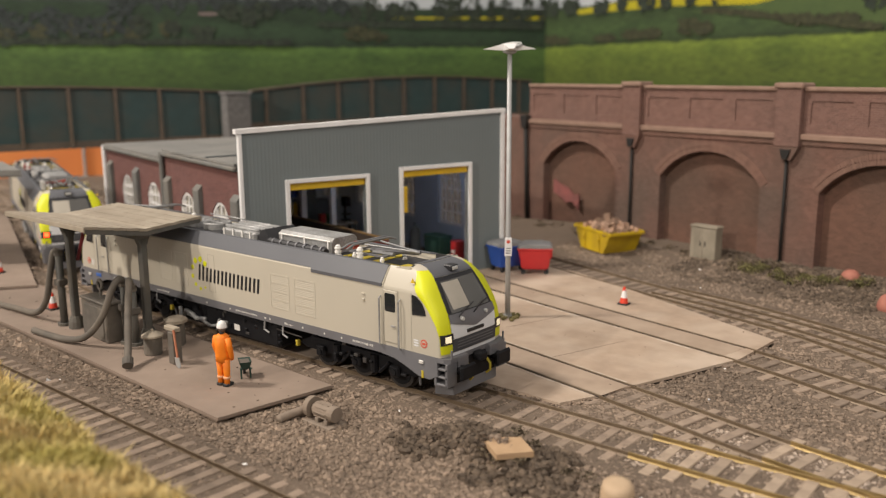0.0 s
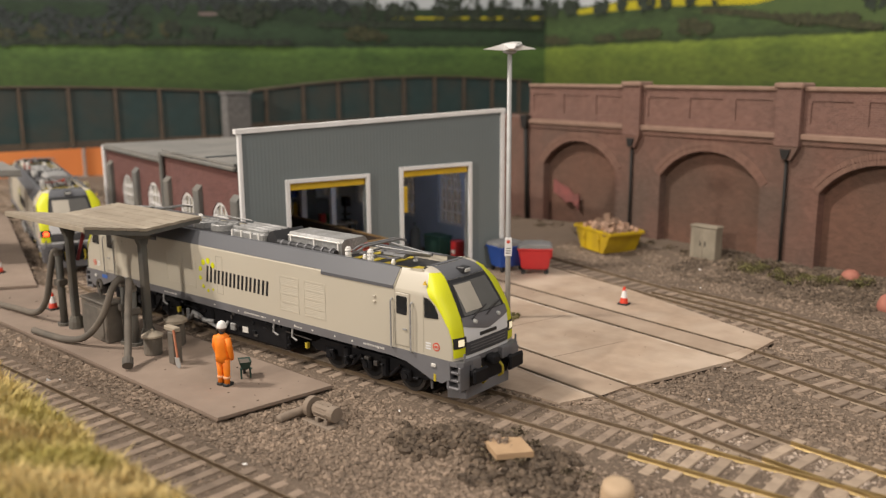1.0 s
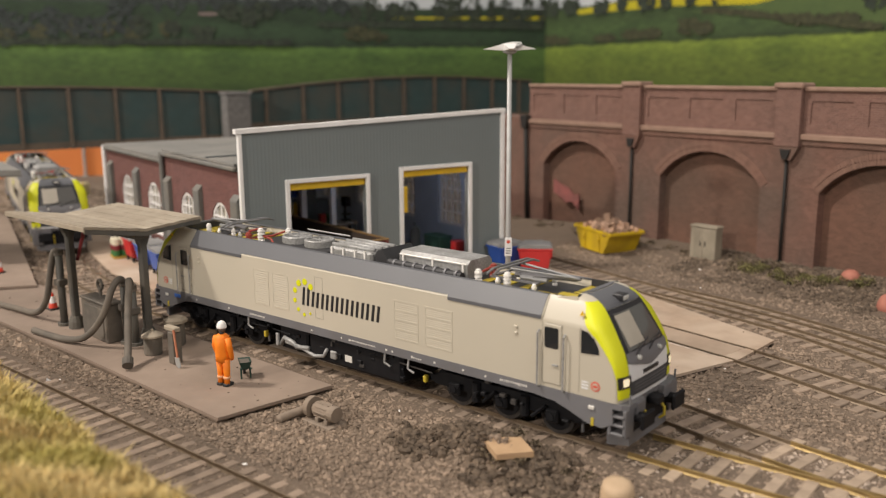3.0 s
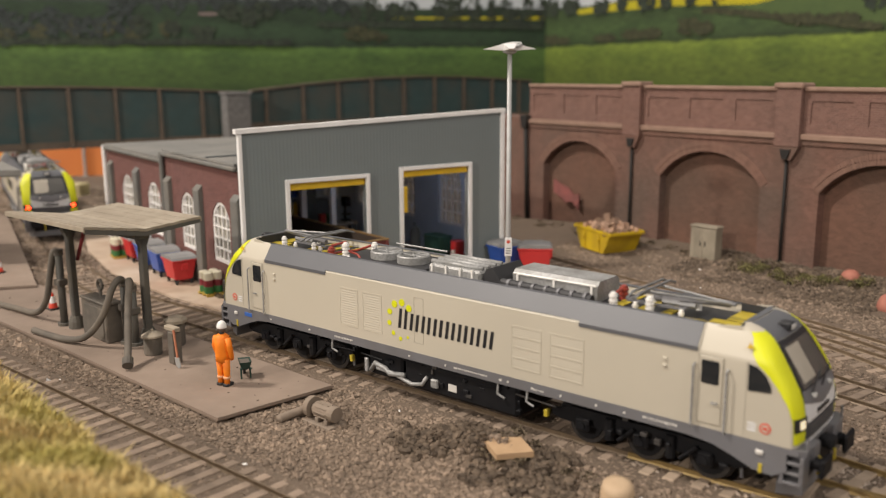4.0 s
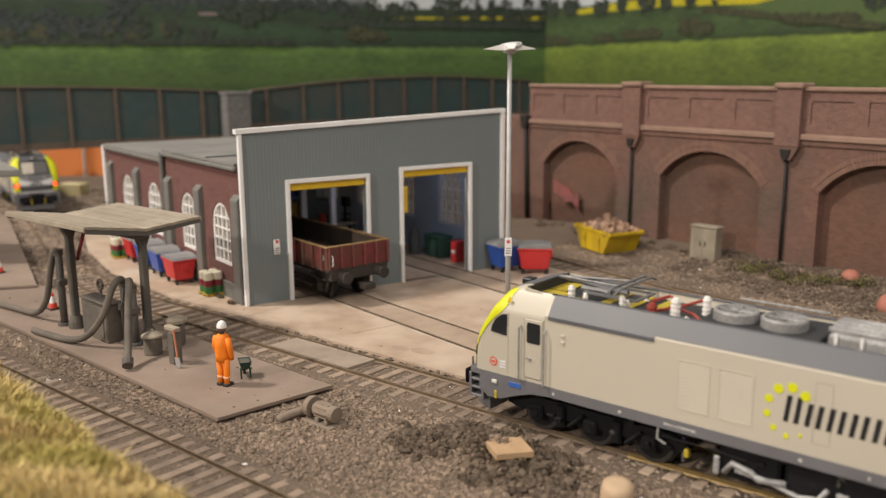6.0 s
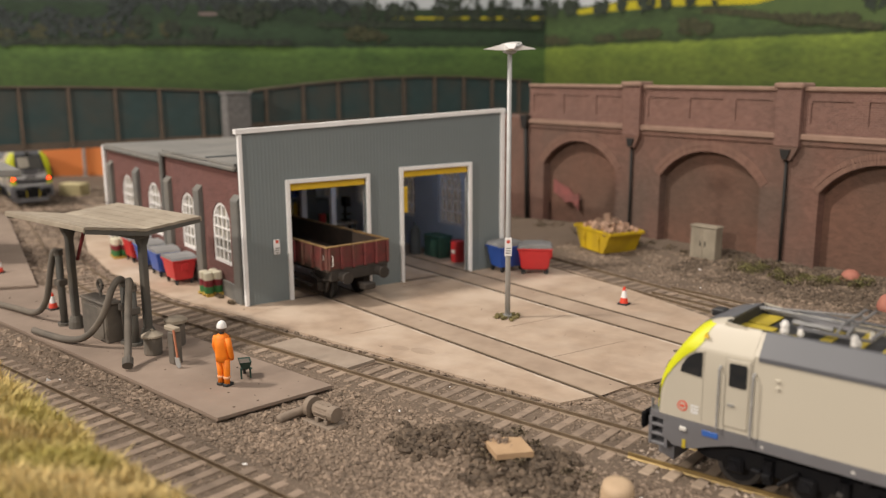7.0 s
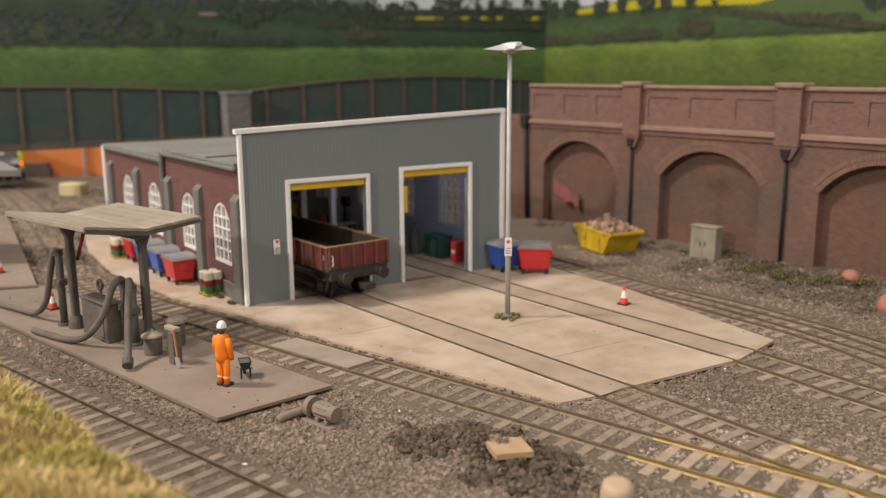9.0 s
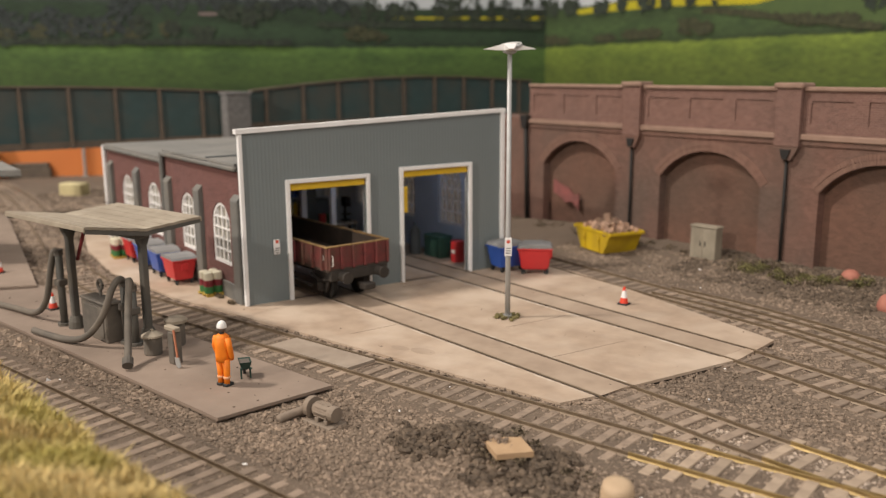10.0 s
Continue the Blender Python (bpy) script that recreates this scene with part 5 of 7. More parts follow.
def roof_equipment(loco):
    d = 43.4
    for e in (-1, 1):
        # collectors stand on insulators at both ends, with bands of yellow walkway beside them
        for k in range(3):
            part("walkway_band", box(B(), *sorted((e * (58 + k * 7.5), e * (61 + k * 7.5))), -10.8, 10.8, d + 0.02, d + 0.3), M_OLIVE, loco)
        pantograph(loco, e * 69.0, e)
        for x, y in ((66, -6), (66, 6), (80, -6), (80, 6)):
            insulator(loco, e * x, y, d, 46.0, 1.1, M_PORCELAIN, "ribbed white insulator")
    for x, y, z1, r, mt in ((-83, -9, 48.4, 1.4, M_PORCELAIN), (-66, -9.2, 48.0, 1.2, M_PORCELAIN), (-57, -8.6, 47.4, 1.9, M_REDCERAMIC), (-50.5, -7.5, 49.6, 1.8, M_PORCELAIN), (-46, 3, 48.6, 1.6, M_PORCELAIN), (60.5, -9, 48.6, 1.6, M_PORCELAIN), (72, -9.2, 49.2, 1.6, M_PORCELAIN), (57, 4, 47.6, 1.8, M_REDCERAMIC)):
        insulator(loco, x, y, d, z1, r, mt, "ribbed roof insulator")
    for pts in ([(-57, -8.6, 48), (-54, -4, 49), (-50.5, -7.5, 49.4)], [(-50.5, -7.5, 47), (-46, -6, 45.6), (-42, -8, 44.2)], [(-57, -8, 45), (-52, 0, 45.5), (-46, 3, 48)], [(60.5, -9, 47), (57, -4, 46), (57, 4, 47)]):
        part("cable", tube(B(), pts, 0.45, 6), M_REDCABLE, loco, "red high-voltage cable")
    part("cable", tube(B(), [(-46, -11, 45.8), (-43, -11.6, 45.0), (-39, -10.8, 44.6), (-34, -9.8, 45)], 0.4, 6), M_PORCELAIN, loco)
    # two round fan hoods
    part("fan_base", box(B(), -44, -12, -10.8, 10.8, d, 45.0, 0.3), M_DECK, loco)
    for x in (-36.0, -23.0):
        fan = part("fan", lathe(B(), [(6.0, 45.05), (6.0, 47.4), (5.6, 47.8), (5.0, 47.8), (4.8, 46.2), (0.9, 46.2), (0.9, 47.6), (0.5, 47.8)], 28, x, -1.0), M_SILVER, loco, "round silver cooling fan")
        for k in range(8):
            a = k * math.pi / 4
            part("blade", tube(B(), [(x + 0.8 * math.cos(a), -1 + 0.8 * math.sin(a), 47.3), (x + 5.2 * math.cos(a), -1 + 5.2 * math.sin(a), 47.5)], 0.22, 5), M_SILVER, fan)
    part("bus_bar", tube(B(), [(-38, 6.5, 48.8), (-14, 6.8, 48.6)], 0.35, 6), M_SILVER, loco)
    # silver exhaust silencer with tubes
    b = part("silencer", box(B(), -10, 12, -8.5, 9.0, d, 47.6, 0.7), M_SILVER, loco, "silver exhaust silencer box")
    for y in (-5.5, -2.0, 1.5, 5.0):
        part("tube", tube(B(), [(-10.5, y, 48.0), (11.0, y, 48.0)], 0.85, 8), M_SILVER, b, smooth=True)
    for x in (-8, -2, 4, 9):
        part("strap", box(B(), x - 0.35, x + 0.35, -9.0, -8.4, 44, 47.9), M_PORCELAIN, b)
    part("exhaust_cowl", prism(B(), [(12.2, d), (20, d), (18.5, 46.2), (16, 49.4), (13.5, 48.6), (12.2, 46)], -7.0, 8.5, "y"), M_DECK, loco, "black exhaust cowl")
    # long brake resistor housing
    r_ = part("resistor_box", prism(B(), [(-5.0, d), (8.5, d), (8.5, 48.2), (7.0, 49.6), (-3.5, 49.6), (-5.0, 48.2)], 22.5, 53.0, "x"), M_SILVER, loco, "long silver resistor housing")
    for x in (24.5, 38.0, 51.2):
        part("strap", box(B(), x - 0.35, x + 0.35, -5.5, -4.95, d, 48.8), M_PORCELAIN, r_)
    part("rail", tube(B(), [(23, -5.2, 48.4), (52.6, -5.2, 48.4)], 0.35, 6), M_PORCELAIN, r_)
    # corrugated duct beside it
    duct = part("duct", tube(B(), [(20.5, -8.0, 45.4), (53, -8.0, 44.9)], 1.5, 10), M_DECK, loco, "black ribbed duct")
    for k in range(7):
        x = 23 + k * 4.6
        part("clamp", tube(B(), [(x, -8.0, 45.3), (x + 0.9, -8.0, 45.3)], 1.7, 10), M_SKIRT, duct)


LOCO, LOCO_WHEELS = locomotive("cream and lime electro-diesel locomotive on the main line", M_LAMP_WHITE, M_LAMP_OFF)
BANKER, BANKER_WHEELS = locomotive("cream and lime locomotive with red tail lamps lit", M_LAMP_RED, M_LAMP_OFF)


# ---- open wagon standing in the shed ----
M_WAGONRED = mat("wagon_red", (0.19, 0.036, 0.034), (0.115, 0.028, 0.027), 4, 0.75, dirt=(0.085, 0.05, 0.032), dirt_size=12, dirt_amount=0.95)
M_RUSTYEL = mat("rusty_yellow_edge", (0.34, 0.215, 0.08), (0.19, 0.11, 0.05), 4, 0.8)
M_WAGONIN = mat("wagon_inside", (0.085, 0.06, 0.045), (0.06, 0.045, 0.035), 5, 0.9)
M_GRIME = mat("grimy_underframe", (0.045, 0.037, 0.030), (0.028, 0.023, 0.019), 4, 0.85, bump=0.2)


def wagon():
    x, y, h = A_LINE(A_LEN * 0.0 + (-298.0 + 420.0) / math.cos(math.atan2(57.4, 281.0)))
    w = thing("open_wagon", at(x, y, 0, math.degrees(h)), "weathered maroon open wagon with a rust-yellow rim", "railway wagon")
    L = -112.0
    part("floor", box(B(), L, 0, -17.5, 17.5, 16.2, 17.6), M_WAGONIN, w)
    for nm, b in (("end_board", (-1.4, 0, -18, 18)), ("end_board", (L, L + 1.4, -18, 18)), ("side_board", (L + 1.45, -1.45, -18, -16.8)), ("side_board", (L + 1.45, -1.45, 16.8, 18))):
        part(nm, box(B(), *b, 17.4, 28.0, 0.15), M_WAGONRED, w)
    for b in ((-2.0, 0.5, -18.6, 18.6), (L, L + 2.2, -18.6, 18.6), (L + 2.25, -2.05, -18.6, -16.4), (L + 2.25, -2.05, 16.4, 18.6)):
        part("rim", box(B(), *b, 28.02, 28.6, 0.15), M_RUSTYEL, w, "rust-yellow rim")
    for k in range(6):
        y_ = -16.8 + k * 6.7
        part("rib", box(B(), 0.0, 1.5, y_ - 0.6, y_ + 0.6, 17.2, 28.0, 0.2), M_WAGONRED, w)
    for k in range(13):
        x_ = -3.5 - k * 8.8
        for sy in (1, -1):
            part("rib", box(B(), x_ - 0.6, x_ + 0.6, *sorted((sy * 18, sy * 19.4)), 17.0, 28.0, 0.2), M_WAGONRED, w)
    part("lining", box(B(), L + 1.5, -1.5, -16.7, -16.2, 17.7, 27.9), M_WAGONIN, w)
    part("lining", box(B(), L + 1.5, -1.5, 16.2, 16.7, 17.7, 27.9), M_WAGONIN, w)
    part("underframe", box(B(), L + 1, -1, -12, 12, 12.6, 16.1, 0.3), M_GRIME, w)
    part("headstock", box(B(), -1.2, 0.8, -16.5, 16.5, 11.6, 16.6, 0.3), M_GRIME, w)
    for sy in (1, -1):
        b = part("buffer", tube(B(), [(0.8, sy * 10.5, 13.6), (5.5, sy * 10.5, 13.6)], [2.4, 1.8], 12), M_GRIME, w)
        part("buffer_head", tube(B(), [(5.5, sy * 10.5, 13.6), (6.6, sy * 10.5, 13.6)], 2.9, 16), M_GRIME, b)
        for x_ in (-14, -98):
            ws = part("wheel", tube(B(), [(x_, sy * 7.6, 6.5), (x_, sy * 9.9, 6.5)], 6.5, 22), M_IRON, w)
            part("axle_guard", prism(B(), [(x_ - 7, 13), (x_ + 7, 13), (x_ + 3, 3.6), (x_ - 3, 3.6)], sy * 11.2, sy * 12.2, "y"), M_GRIME, w)
            part("leaf_spring", tube(B(), [(x_ - 9, sy * 13.2, 11.8), (x_, sy * 13.2, 9.4), (x_ + 9, sy * 13.2, 11.8)], 0.9, 6), M_GRIME, w)
            part("axle_box", box(B(), x_ - 2, x_ + 2, *sorted((sy * 12.2, sy * 14.6)), 4.4, 8.8, 0.4), M_GRIME, w)
        part("brake_lever", tube(B(), [(-60, sy * 14.6, 9), (-20, sy * 15.4, 6.2)], 0.7, 6), M_GRIME, w)
    part("coupler", box(B(), 0.8, 9.0, -1.8, 1.8, 7.6, 9.6, 0.4), M_GRIME, w)
    part("coupler_box", box(B(), 5.0, 9.5, -3.4, 3.4, 7.2, 10.2, 0.5), M_GRIME, w)
    part("hand_rail", tube(B(), [(0.4, -16, 19), (2.2, -16, 19.6), (2.2, -16, 24), (0.4, -16, 24.6)], 0.3, 6), M_MARK, w)
    part("label_plate", box(B(), -3.6, -2.7, -18.4, -18.02, 22.0, 24.3), M_MARK, w)
    return w


wagon()

# ---- lamp mast in the apron ----
M_GALV = mat("galvanised_pole", (0.42, 0.42, 0.41), (0.35, 0.35, 0.34), 6, 0.5, metal=0.3)
M_MOSS = mat("mossy_rubble", (0.16, 0.13, 0.045), (0.10, 0.085, 0.035), 2, 0.95, island=0.3)
mast = thing("lamp_mast", at(-224, 105, -0.5), "tall grey yard lamp mast with four floodlights", "lamp mast")
part("pole", tube(B(), [(0, 0, -1), (0, 0, 34), (0, 0, 120)], [1.25, 1.2, 1.0], 14), M_GALV, mast, smooth=True)
part("collar", tube(B(), [(0, 0, 0), (0, 0, 1.4)], 2.0, 14), M_GALV, mast)
part("head", lathe(B(), [(1.2, 117.5), (3.0, 118.2), (3.2, 119.4), (2.8, 121.2), (1.6, 122.0)], 14), M_GALV, mast)
part("ring", tube(B(), [(5.2 * math.cos(k * math.pi / 8), 3.4 * math.sin(k * math.pi / 8) + 0.6, 121.2 + 1.2 * math.sin(k * math.pi / 8)) for k in range(17)], 0.5, 6, False), M_GALV, mast)
for a in (39, 219, 129, 309):
    c, s = math.cos(radians(a)), math.sin(radians(a))
    wing = B()
    q = [(2.2, -2.6, 119.0), (11.5, -0.9, 119.6), (11.5, 0.9, 119.6), (2.2, 2.6, 119.0), (2.2, -2.6, 122.0), (6.0, -2.2, 121.0), (6.0, 2.2, 121.0), (2.2, 2.6, 122.0)]
    vs_ = [wing.verts.new((x * c - y * s, x * s + y * c, z)) for x, y, z in q]
    for f in ((3, 2, 1, 0), (4, 5, 6, 7), (0, 1, 5, 4), (1, 2, 6, 5), (2, 3, 7, 6), (3, 0, 4, 7)):
        wing.faces.new([vs_[i] for i in f])
    part("floodlight", wing, M_WHITE, mast, "white angled floodlight")
sg = part("notice", box(B(), -1.6, 1.6, -2.0, -1.6, 29, 37.4, 0.1), M_WHITE, mast, "small white warning notice", m=at(0, 0, 0, 38))
part("notice_mark", tube(B(), [(0, -2.0, 35.6), (0, -2.15, 35.6)], 0.8, 12), M_REDMARK, sg)
for z in (30.2, 31.3, 32.4):
    part("notice_bar", box(B(), -1.0, 1.0, -2.15, -2.0, z, z + 0.4), M_PILASTER, sg)
rg = random.Random(3)
bm = B()
for i in range(26):
    a, r = rg.uniform(0, 6.28), rg.uniform(1.5, 5.5)
    lump(bm, r * 1.25 * math.cos(a), r * math.sin(a), 0.6, rg.uniform(0.8, 1.6), rg.uniform(0.8, 1.6), rg.uniform(0.6, 1.3), rg)
rub = part("mossy_rubble", bm, M_MOSS)
rub.matrix_basis = at(-224, 105, -0.5)
tagged(rub, "mossy brown rubble round the mast foot", "rubble", kind="stuff")

# ---- wheeled bins ----
M_BINRED = mat("bin_red", (0.56, 0.030, 0.032), (0.47, 0.025, 0.028), 10, 0.42, dirt=(0.42, 0.03, 0.03), dirt_size=14, dirt_amount=0.4)
M_BINBLUE = mat("bin_blue", (0.030, 0.095, 0.40), (0.024, 0.075, 0.33), 10, 0.42, dirt=(0.03, 0.07, 0.25), dirt_size=14, dirt_amount=0.4)
M_BINLID = mat("bin_lid", (0.26, 0.26, 0.26), (0.20, 0.20, 0.20), 7, 0.6)
M_RUBBER = mat("rubber", (0.02, 0.02, 0.02), (0.03, 0.03, 0.03), 4, 0.7)


def wheeled_bin(m, material, label, group):
    b = thing("wheeled_bin", m, label, "waste bin", group)
    bm = B()
    lo, hi = [(-7.4, -5.2), (7.4, -5.2), (7.4, 5.2), (-7.4, 5.2)], [(-9.2, -7.0), (9.2, -7.0), (9.2, 7.0), (-9.2, 7.0)]
    vl, vh = [bm.verts.new((*p, 2.6)) for p in lo], [bm.verts.new((*p, 14.2)) for p in hi]
    bm.faces.new(vl[::-1])
    bm.faces.new(vh)
    for i in range(4):
        bm.faces.new((vl[i], vl[(i + 1) % 4], vh[(i + 1) % 4], vh[i]))
    bmesh.ops.bevel(bm, geom=list(bm.edges), offset=0.7, segments=2, affect="EDGES")
    tub = part("tub", bm, material, b, smooth=False)
    part("rim", box(B(), -9.7, 9.7, -7.5, 7.5, 13.6, 14.8, 0.4), material, tub)
    lid = prism(B(), [(-9.6, 14.85), (9.6, 14.85), (8.6, 16.2), (4.5, 17.0), (-4.5, 17.0), (-8.6, 16.2)], -7.4, 7.4, "y")
    part("lid", lid, M_BINLID, b, "grey plastic lid")
    part("side_pocket", box(B(), 8.2, 9.6, -2.2, 2.2, 8.5, 12.6, 0.3), material, tub)
    for x in (-6.4, 6.4):
        for y in (-4.4, 4.4):
            wheel = part("wheel", tube(B(), [(x, y - 0.6, 1.3), (x, y + 0.6, 1.3)], 1.3, 12), M_RUBBER, b)
            part("fork", box(B(), x - 0.5, x + 0.5, y - 0.9, y + 0.9, 1.6, 2.9, 0.1), M_IRON, wheel)
    return b


wheeled_bin(at(-281.0, 184.5, -0.5, 73), M_BINBLUE, "blue wheeled bin with grey lid beside the shed front", "bins by the shed front")
wheeled_bin(at(-265.0, 189.0, -0.5, 34), M_BINRED, "red wheeled bin with grey lid beside the shed front", "bins by the shed front")
wheeled_bin(at(-402.5, 52.5, -0.5, -13) @ Matrix.Scale(0.92, 4), M_BINRED, "red wheeled bin in the row by the brick hall", "bins along the brick hall")
wheeled_bin(at(-426, 58.5, -0.5, -15) @ Matrix.Scale(0.92, 4), M_BINBLUE, "blue wheeled bin in the row by the brick hall", "bins along the brick hall")
wheeled_bin(at(-449, 64.0, -0.5, -13) @ Matrix.Scale(0.92, 4), M_BINBLUE, "blue wheeled bin in the row by the brick hall", "bins along the brick hall")
wheeled_bin(at(-472, 70.0, -0.5, -15) @ Matrix.Scale(0.92, 4), M_BINRED, "red wheeled bin in the row by the brick hall", "bins along the brick hall")

# ---- pallets of drums ----
M_DRUMWHITE = mat("drum_cream", (0.66, 0.62, 0.48), (0.58, 0.54, 0.41), 6, 0.5)
M_DRUMRED = mat("drum_maroon", (0.20, 0.02, 0.03), (0.16, 0.016, 0.024), 6, 0.45)
M_DRUMGREEN = mat("drum_green", (0.035, 0.17, 0.045), (0.028, 0.13, 0.036), 6, 0.45)
M_PALLET = mat("pallet_yellow", (0.52, 0.36, 0.06), (0.42, 0.28, 0.05), 4, 0.8)


def drum_pallet(m, label):
    pal = thing("pallet", m, "yellow wooden pallet on the concrete", "pallet", "pallets of drums")
    for y in (-5, -2.5, 0, 2.5, 5):
        part("slat", box(B(), -6.4, 6.4, y - 0.7, y + 0.7, 1.2, 1.8), M_PALLET, pal)
    for x in (-5.6, 0, 5.6):
        part("bearer", box(B(), x - 0.8, x + 0.8, -5.6, 5.6, 0, 1.15), M_PALLET, pal)
    for x in (-3.0, 3.0):
        for y in (-2.9, 2.9):
            d = thing("drum", m @ at(x, y, 1.82), label, "drum", "drums on pallets")
            for z, mt, nm in ((0, M_DRUMGREEN, "lower_band"), (4.0, M_DRUMRED, "middle_band"), (7.6, M_DRUMWHITE, "upper_band")):
                top = z + (3.9 if z < 7 else 4.4)
                part(nm, lathe(B(), [(2.65, z + 0.02), (2.8, z + 0.3), (2.8, top - 0.3), (2.65, top)], 18), mt, d)
            part("lid", lathe(B(), [(2.5, 12.02), (2.3, 12.3)], 18), M_DRUMWHITE, d)


drum_pallet(at(-367, 47.0, -0.5, -12) @ Matrix.Scale(0.86, 4), "green, maroon and cream banded oil drum")
drum_pallet(at(-488, 68.0, -0.5, -18) @ Matrix.Scale(0.86, 4), "green, maroon and cream banded oil drum")

# ---- traffic cones ----
M_CONE = mat("cone_orange", (0.72, 0.06, 0.025), (0.62, 0.045, 0.02), 6, 0.5)


def cone(m, label, h=8.6):
    c = thing("traffic_cone", m, label, "traffic cone", "traffic cones")
    part("base", box(B(), -2.5, 2.5, -2.5, 2.5, 0, 0.8, 0.2), M_RUBBER, c, "dark rubber base")
    k = h / 8.6
    part("lower_body", lathe(B(), [(2.1, 0.82), (1.55, 3.4 * k)], 16), M_CONE, c)
    part("sleeve", lathe(B(), [(1.55, 3.4 * k + 0.02), (0.9, 6.9 * k)], 16), M_WHITE, c, "white reflective sleeve")
    part("tip", lathe(B(), [(0.9, 6.9 * k + 0.02), (0.55, h)], 16), M_CONE, c)


cone(at(-193.3, 158.2, -0.5), "red and white traffic cone on the apron")
cone(at(-401, -18.6, 0.0), "red and white cone on the fuelling island", 8.0)
cone(at(-494, -2.0, 1.5), "red and white cone on the platform", 8.0)

# ---- skip full of rubble ----
M_SKIP = mat("skip_yellow", (0.60, 0.41, 0.010), (0.50, 0.335, 0.010), 8, 0.55, dirt=(0.30, 0.19, 0.03), dirt_size=10, dirt_amount=0.35)
skip = thing("skip", at(-268, 277, -1.5, -27), "yellow builder's skip heaped with rubble", "skip")
q = [(-12.5, 0), (12.5, 0), (19.5, 13.2), (-19.5, 13.2)]
body = part("tub", prism(B(), q, -12, 12, "y"), M_SKIP, skip)
for y in (-12.6, 12.0):
    part("rim", box(B(), -21.0, 21.0, y, y + 0.6, 12.0, 14.0, 0.1), M_SKIP, body)
for x in (-21.2, 20.6):
    part("rim", box(B(), x, x + 0.6, -11.9, 11.9, 12.2, 14.0, 0.1), M_SKIP, body)
for x in (-8, 8):
    for y in (-12.7, 12.1):
        part("stiffener", box(B(), x - 0.6, x + 0.6, y, y + 0.6, 0.4, 11.3, 0.1), M_SKIP, body)
        part("lifting_lug", tube(B(), [(x, y + 0.3, 8), (x, y + 0.3 + (1.2 if y > 0 else -1.2), 8)], 0.9, 8), M_SKIP, body)
M_RUBBLE = mat("rubble", (0.36, 0.24, 0.165), (0.24, 0.15, 0.105), 3, 0.95, island=0.5)
rg = random.Random(9)
bm = B()
for i in range(120):
    x, y = rg.uniform(-17, 17), rg.uniform(-9.6, 9.6)
    h = 13.0 + 10.5 * math.exp(-((x - 1) / 9.5) ** 2 - (y / 6.5) ** 2) * rg.uniform(0.35, 1.0)
    s = rg.uniform(1.2, 3.0)
    rot = Euler((rg.uniform(0, 6), rg.uniform(0, 6), rg.uniform(0, 6))).to_matrix()
    vs_ = []
    bx = B()
    box(bx, -s, s, -s * 0.6, s * 0.6, -s * 0.4, s * 0.4)
    for v in bx.verts:
        v.co = rot @ v.co * rg.uniform(0.85, 1.15) + Vector((x, y, h))
    tmp = bpy.data.meshes.new("tmp")
    bx.to_mesh(tmp)
    bx.free()
    bm.from_mesh(tmp)
    bpy.data.meshes.remove(tmp)
rb = part("rubble", bm, M_RUBBLE)
rb.matrix_basis = at(-268, 277, -1.5, -27)
tagged(rb, "broken bricks and masonry heaped in the skip", "rubble", kind="stuff")

# ---- relay cabinet at the wall ----
M_CABINET = mat("cabinet_paint", (0.33, 0.285, 0.215), (0.26, 0.225, 0.17), 6, 0.7, dirt=(0.16, 0.14, 0.10), dirt_size=14, dirt_amount=0.6)
cb = thing("relay_cabinet", at(-205, 281, -1.5, -10), "weathered beige steel relay cabinet by the wall", "cabinet")
part("body", box(B(), -8.6, 8.6, -3.4, 3.4, 0, 20.0, 0.3), M_CABINET, cb)
part("plinth", box(B(), -8.8, 8.8, -3.6, 3.6, -2, 1.0, 0.2), M_PILASTER, cb)
part("lid", box(B(), -9.2, 9.2, -4.0, 4.0, 20.02, 21.2, 0.3), M_CABINET, cb)
for x in (-4.3, 4.3):
    d = part("door", box(B(), x - 4.0, x + 4.0, -3.75, -3.42, 1.6, 19.2, 0.12), M_CABINET, cb)
    part("handle", box(B(), x + (2.4 if x < 0 else -3.0), x + (3.0 if x < 0 else -2.4), -4.2, -3.76, 9, 12, 0.1), M_IRON, d)
    for z in (15.5, 16.6, 17.7):
        part("vent", box(B(), x - 2.5, x + 2.5, -3.9, -3.76, z, z + 0.4), M_CABINET, d)

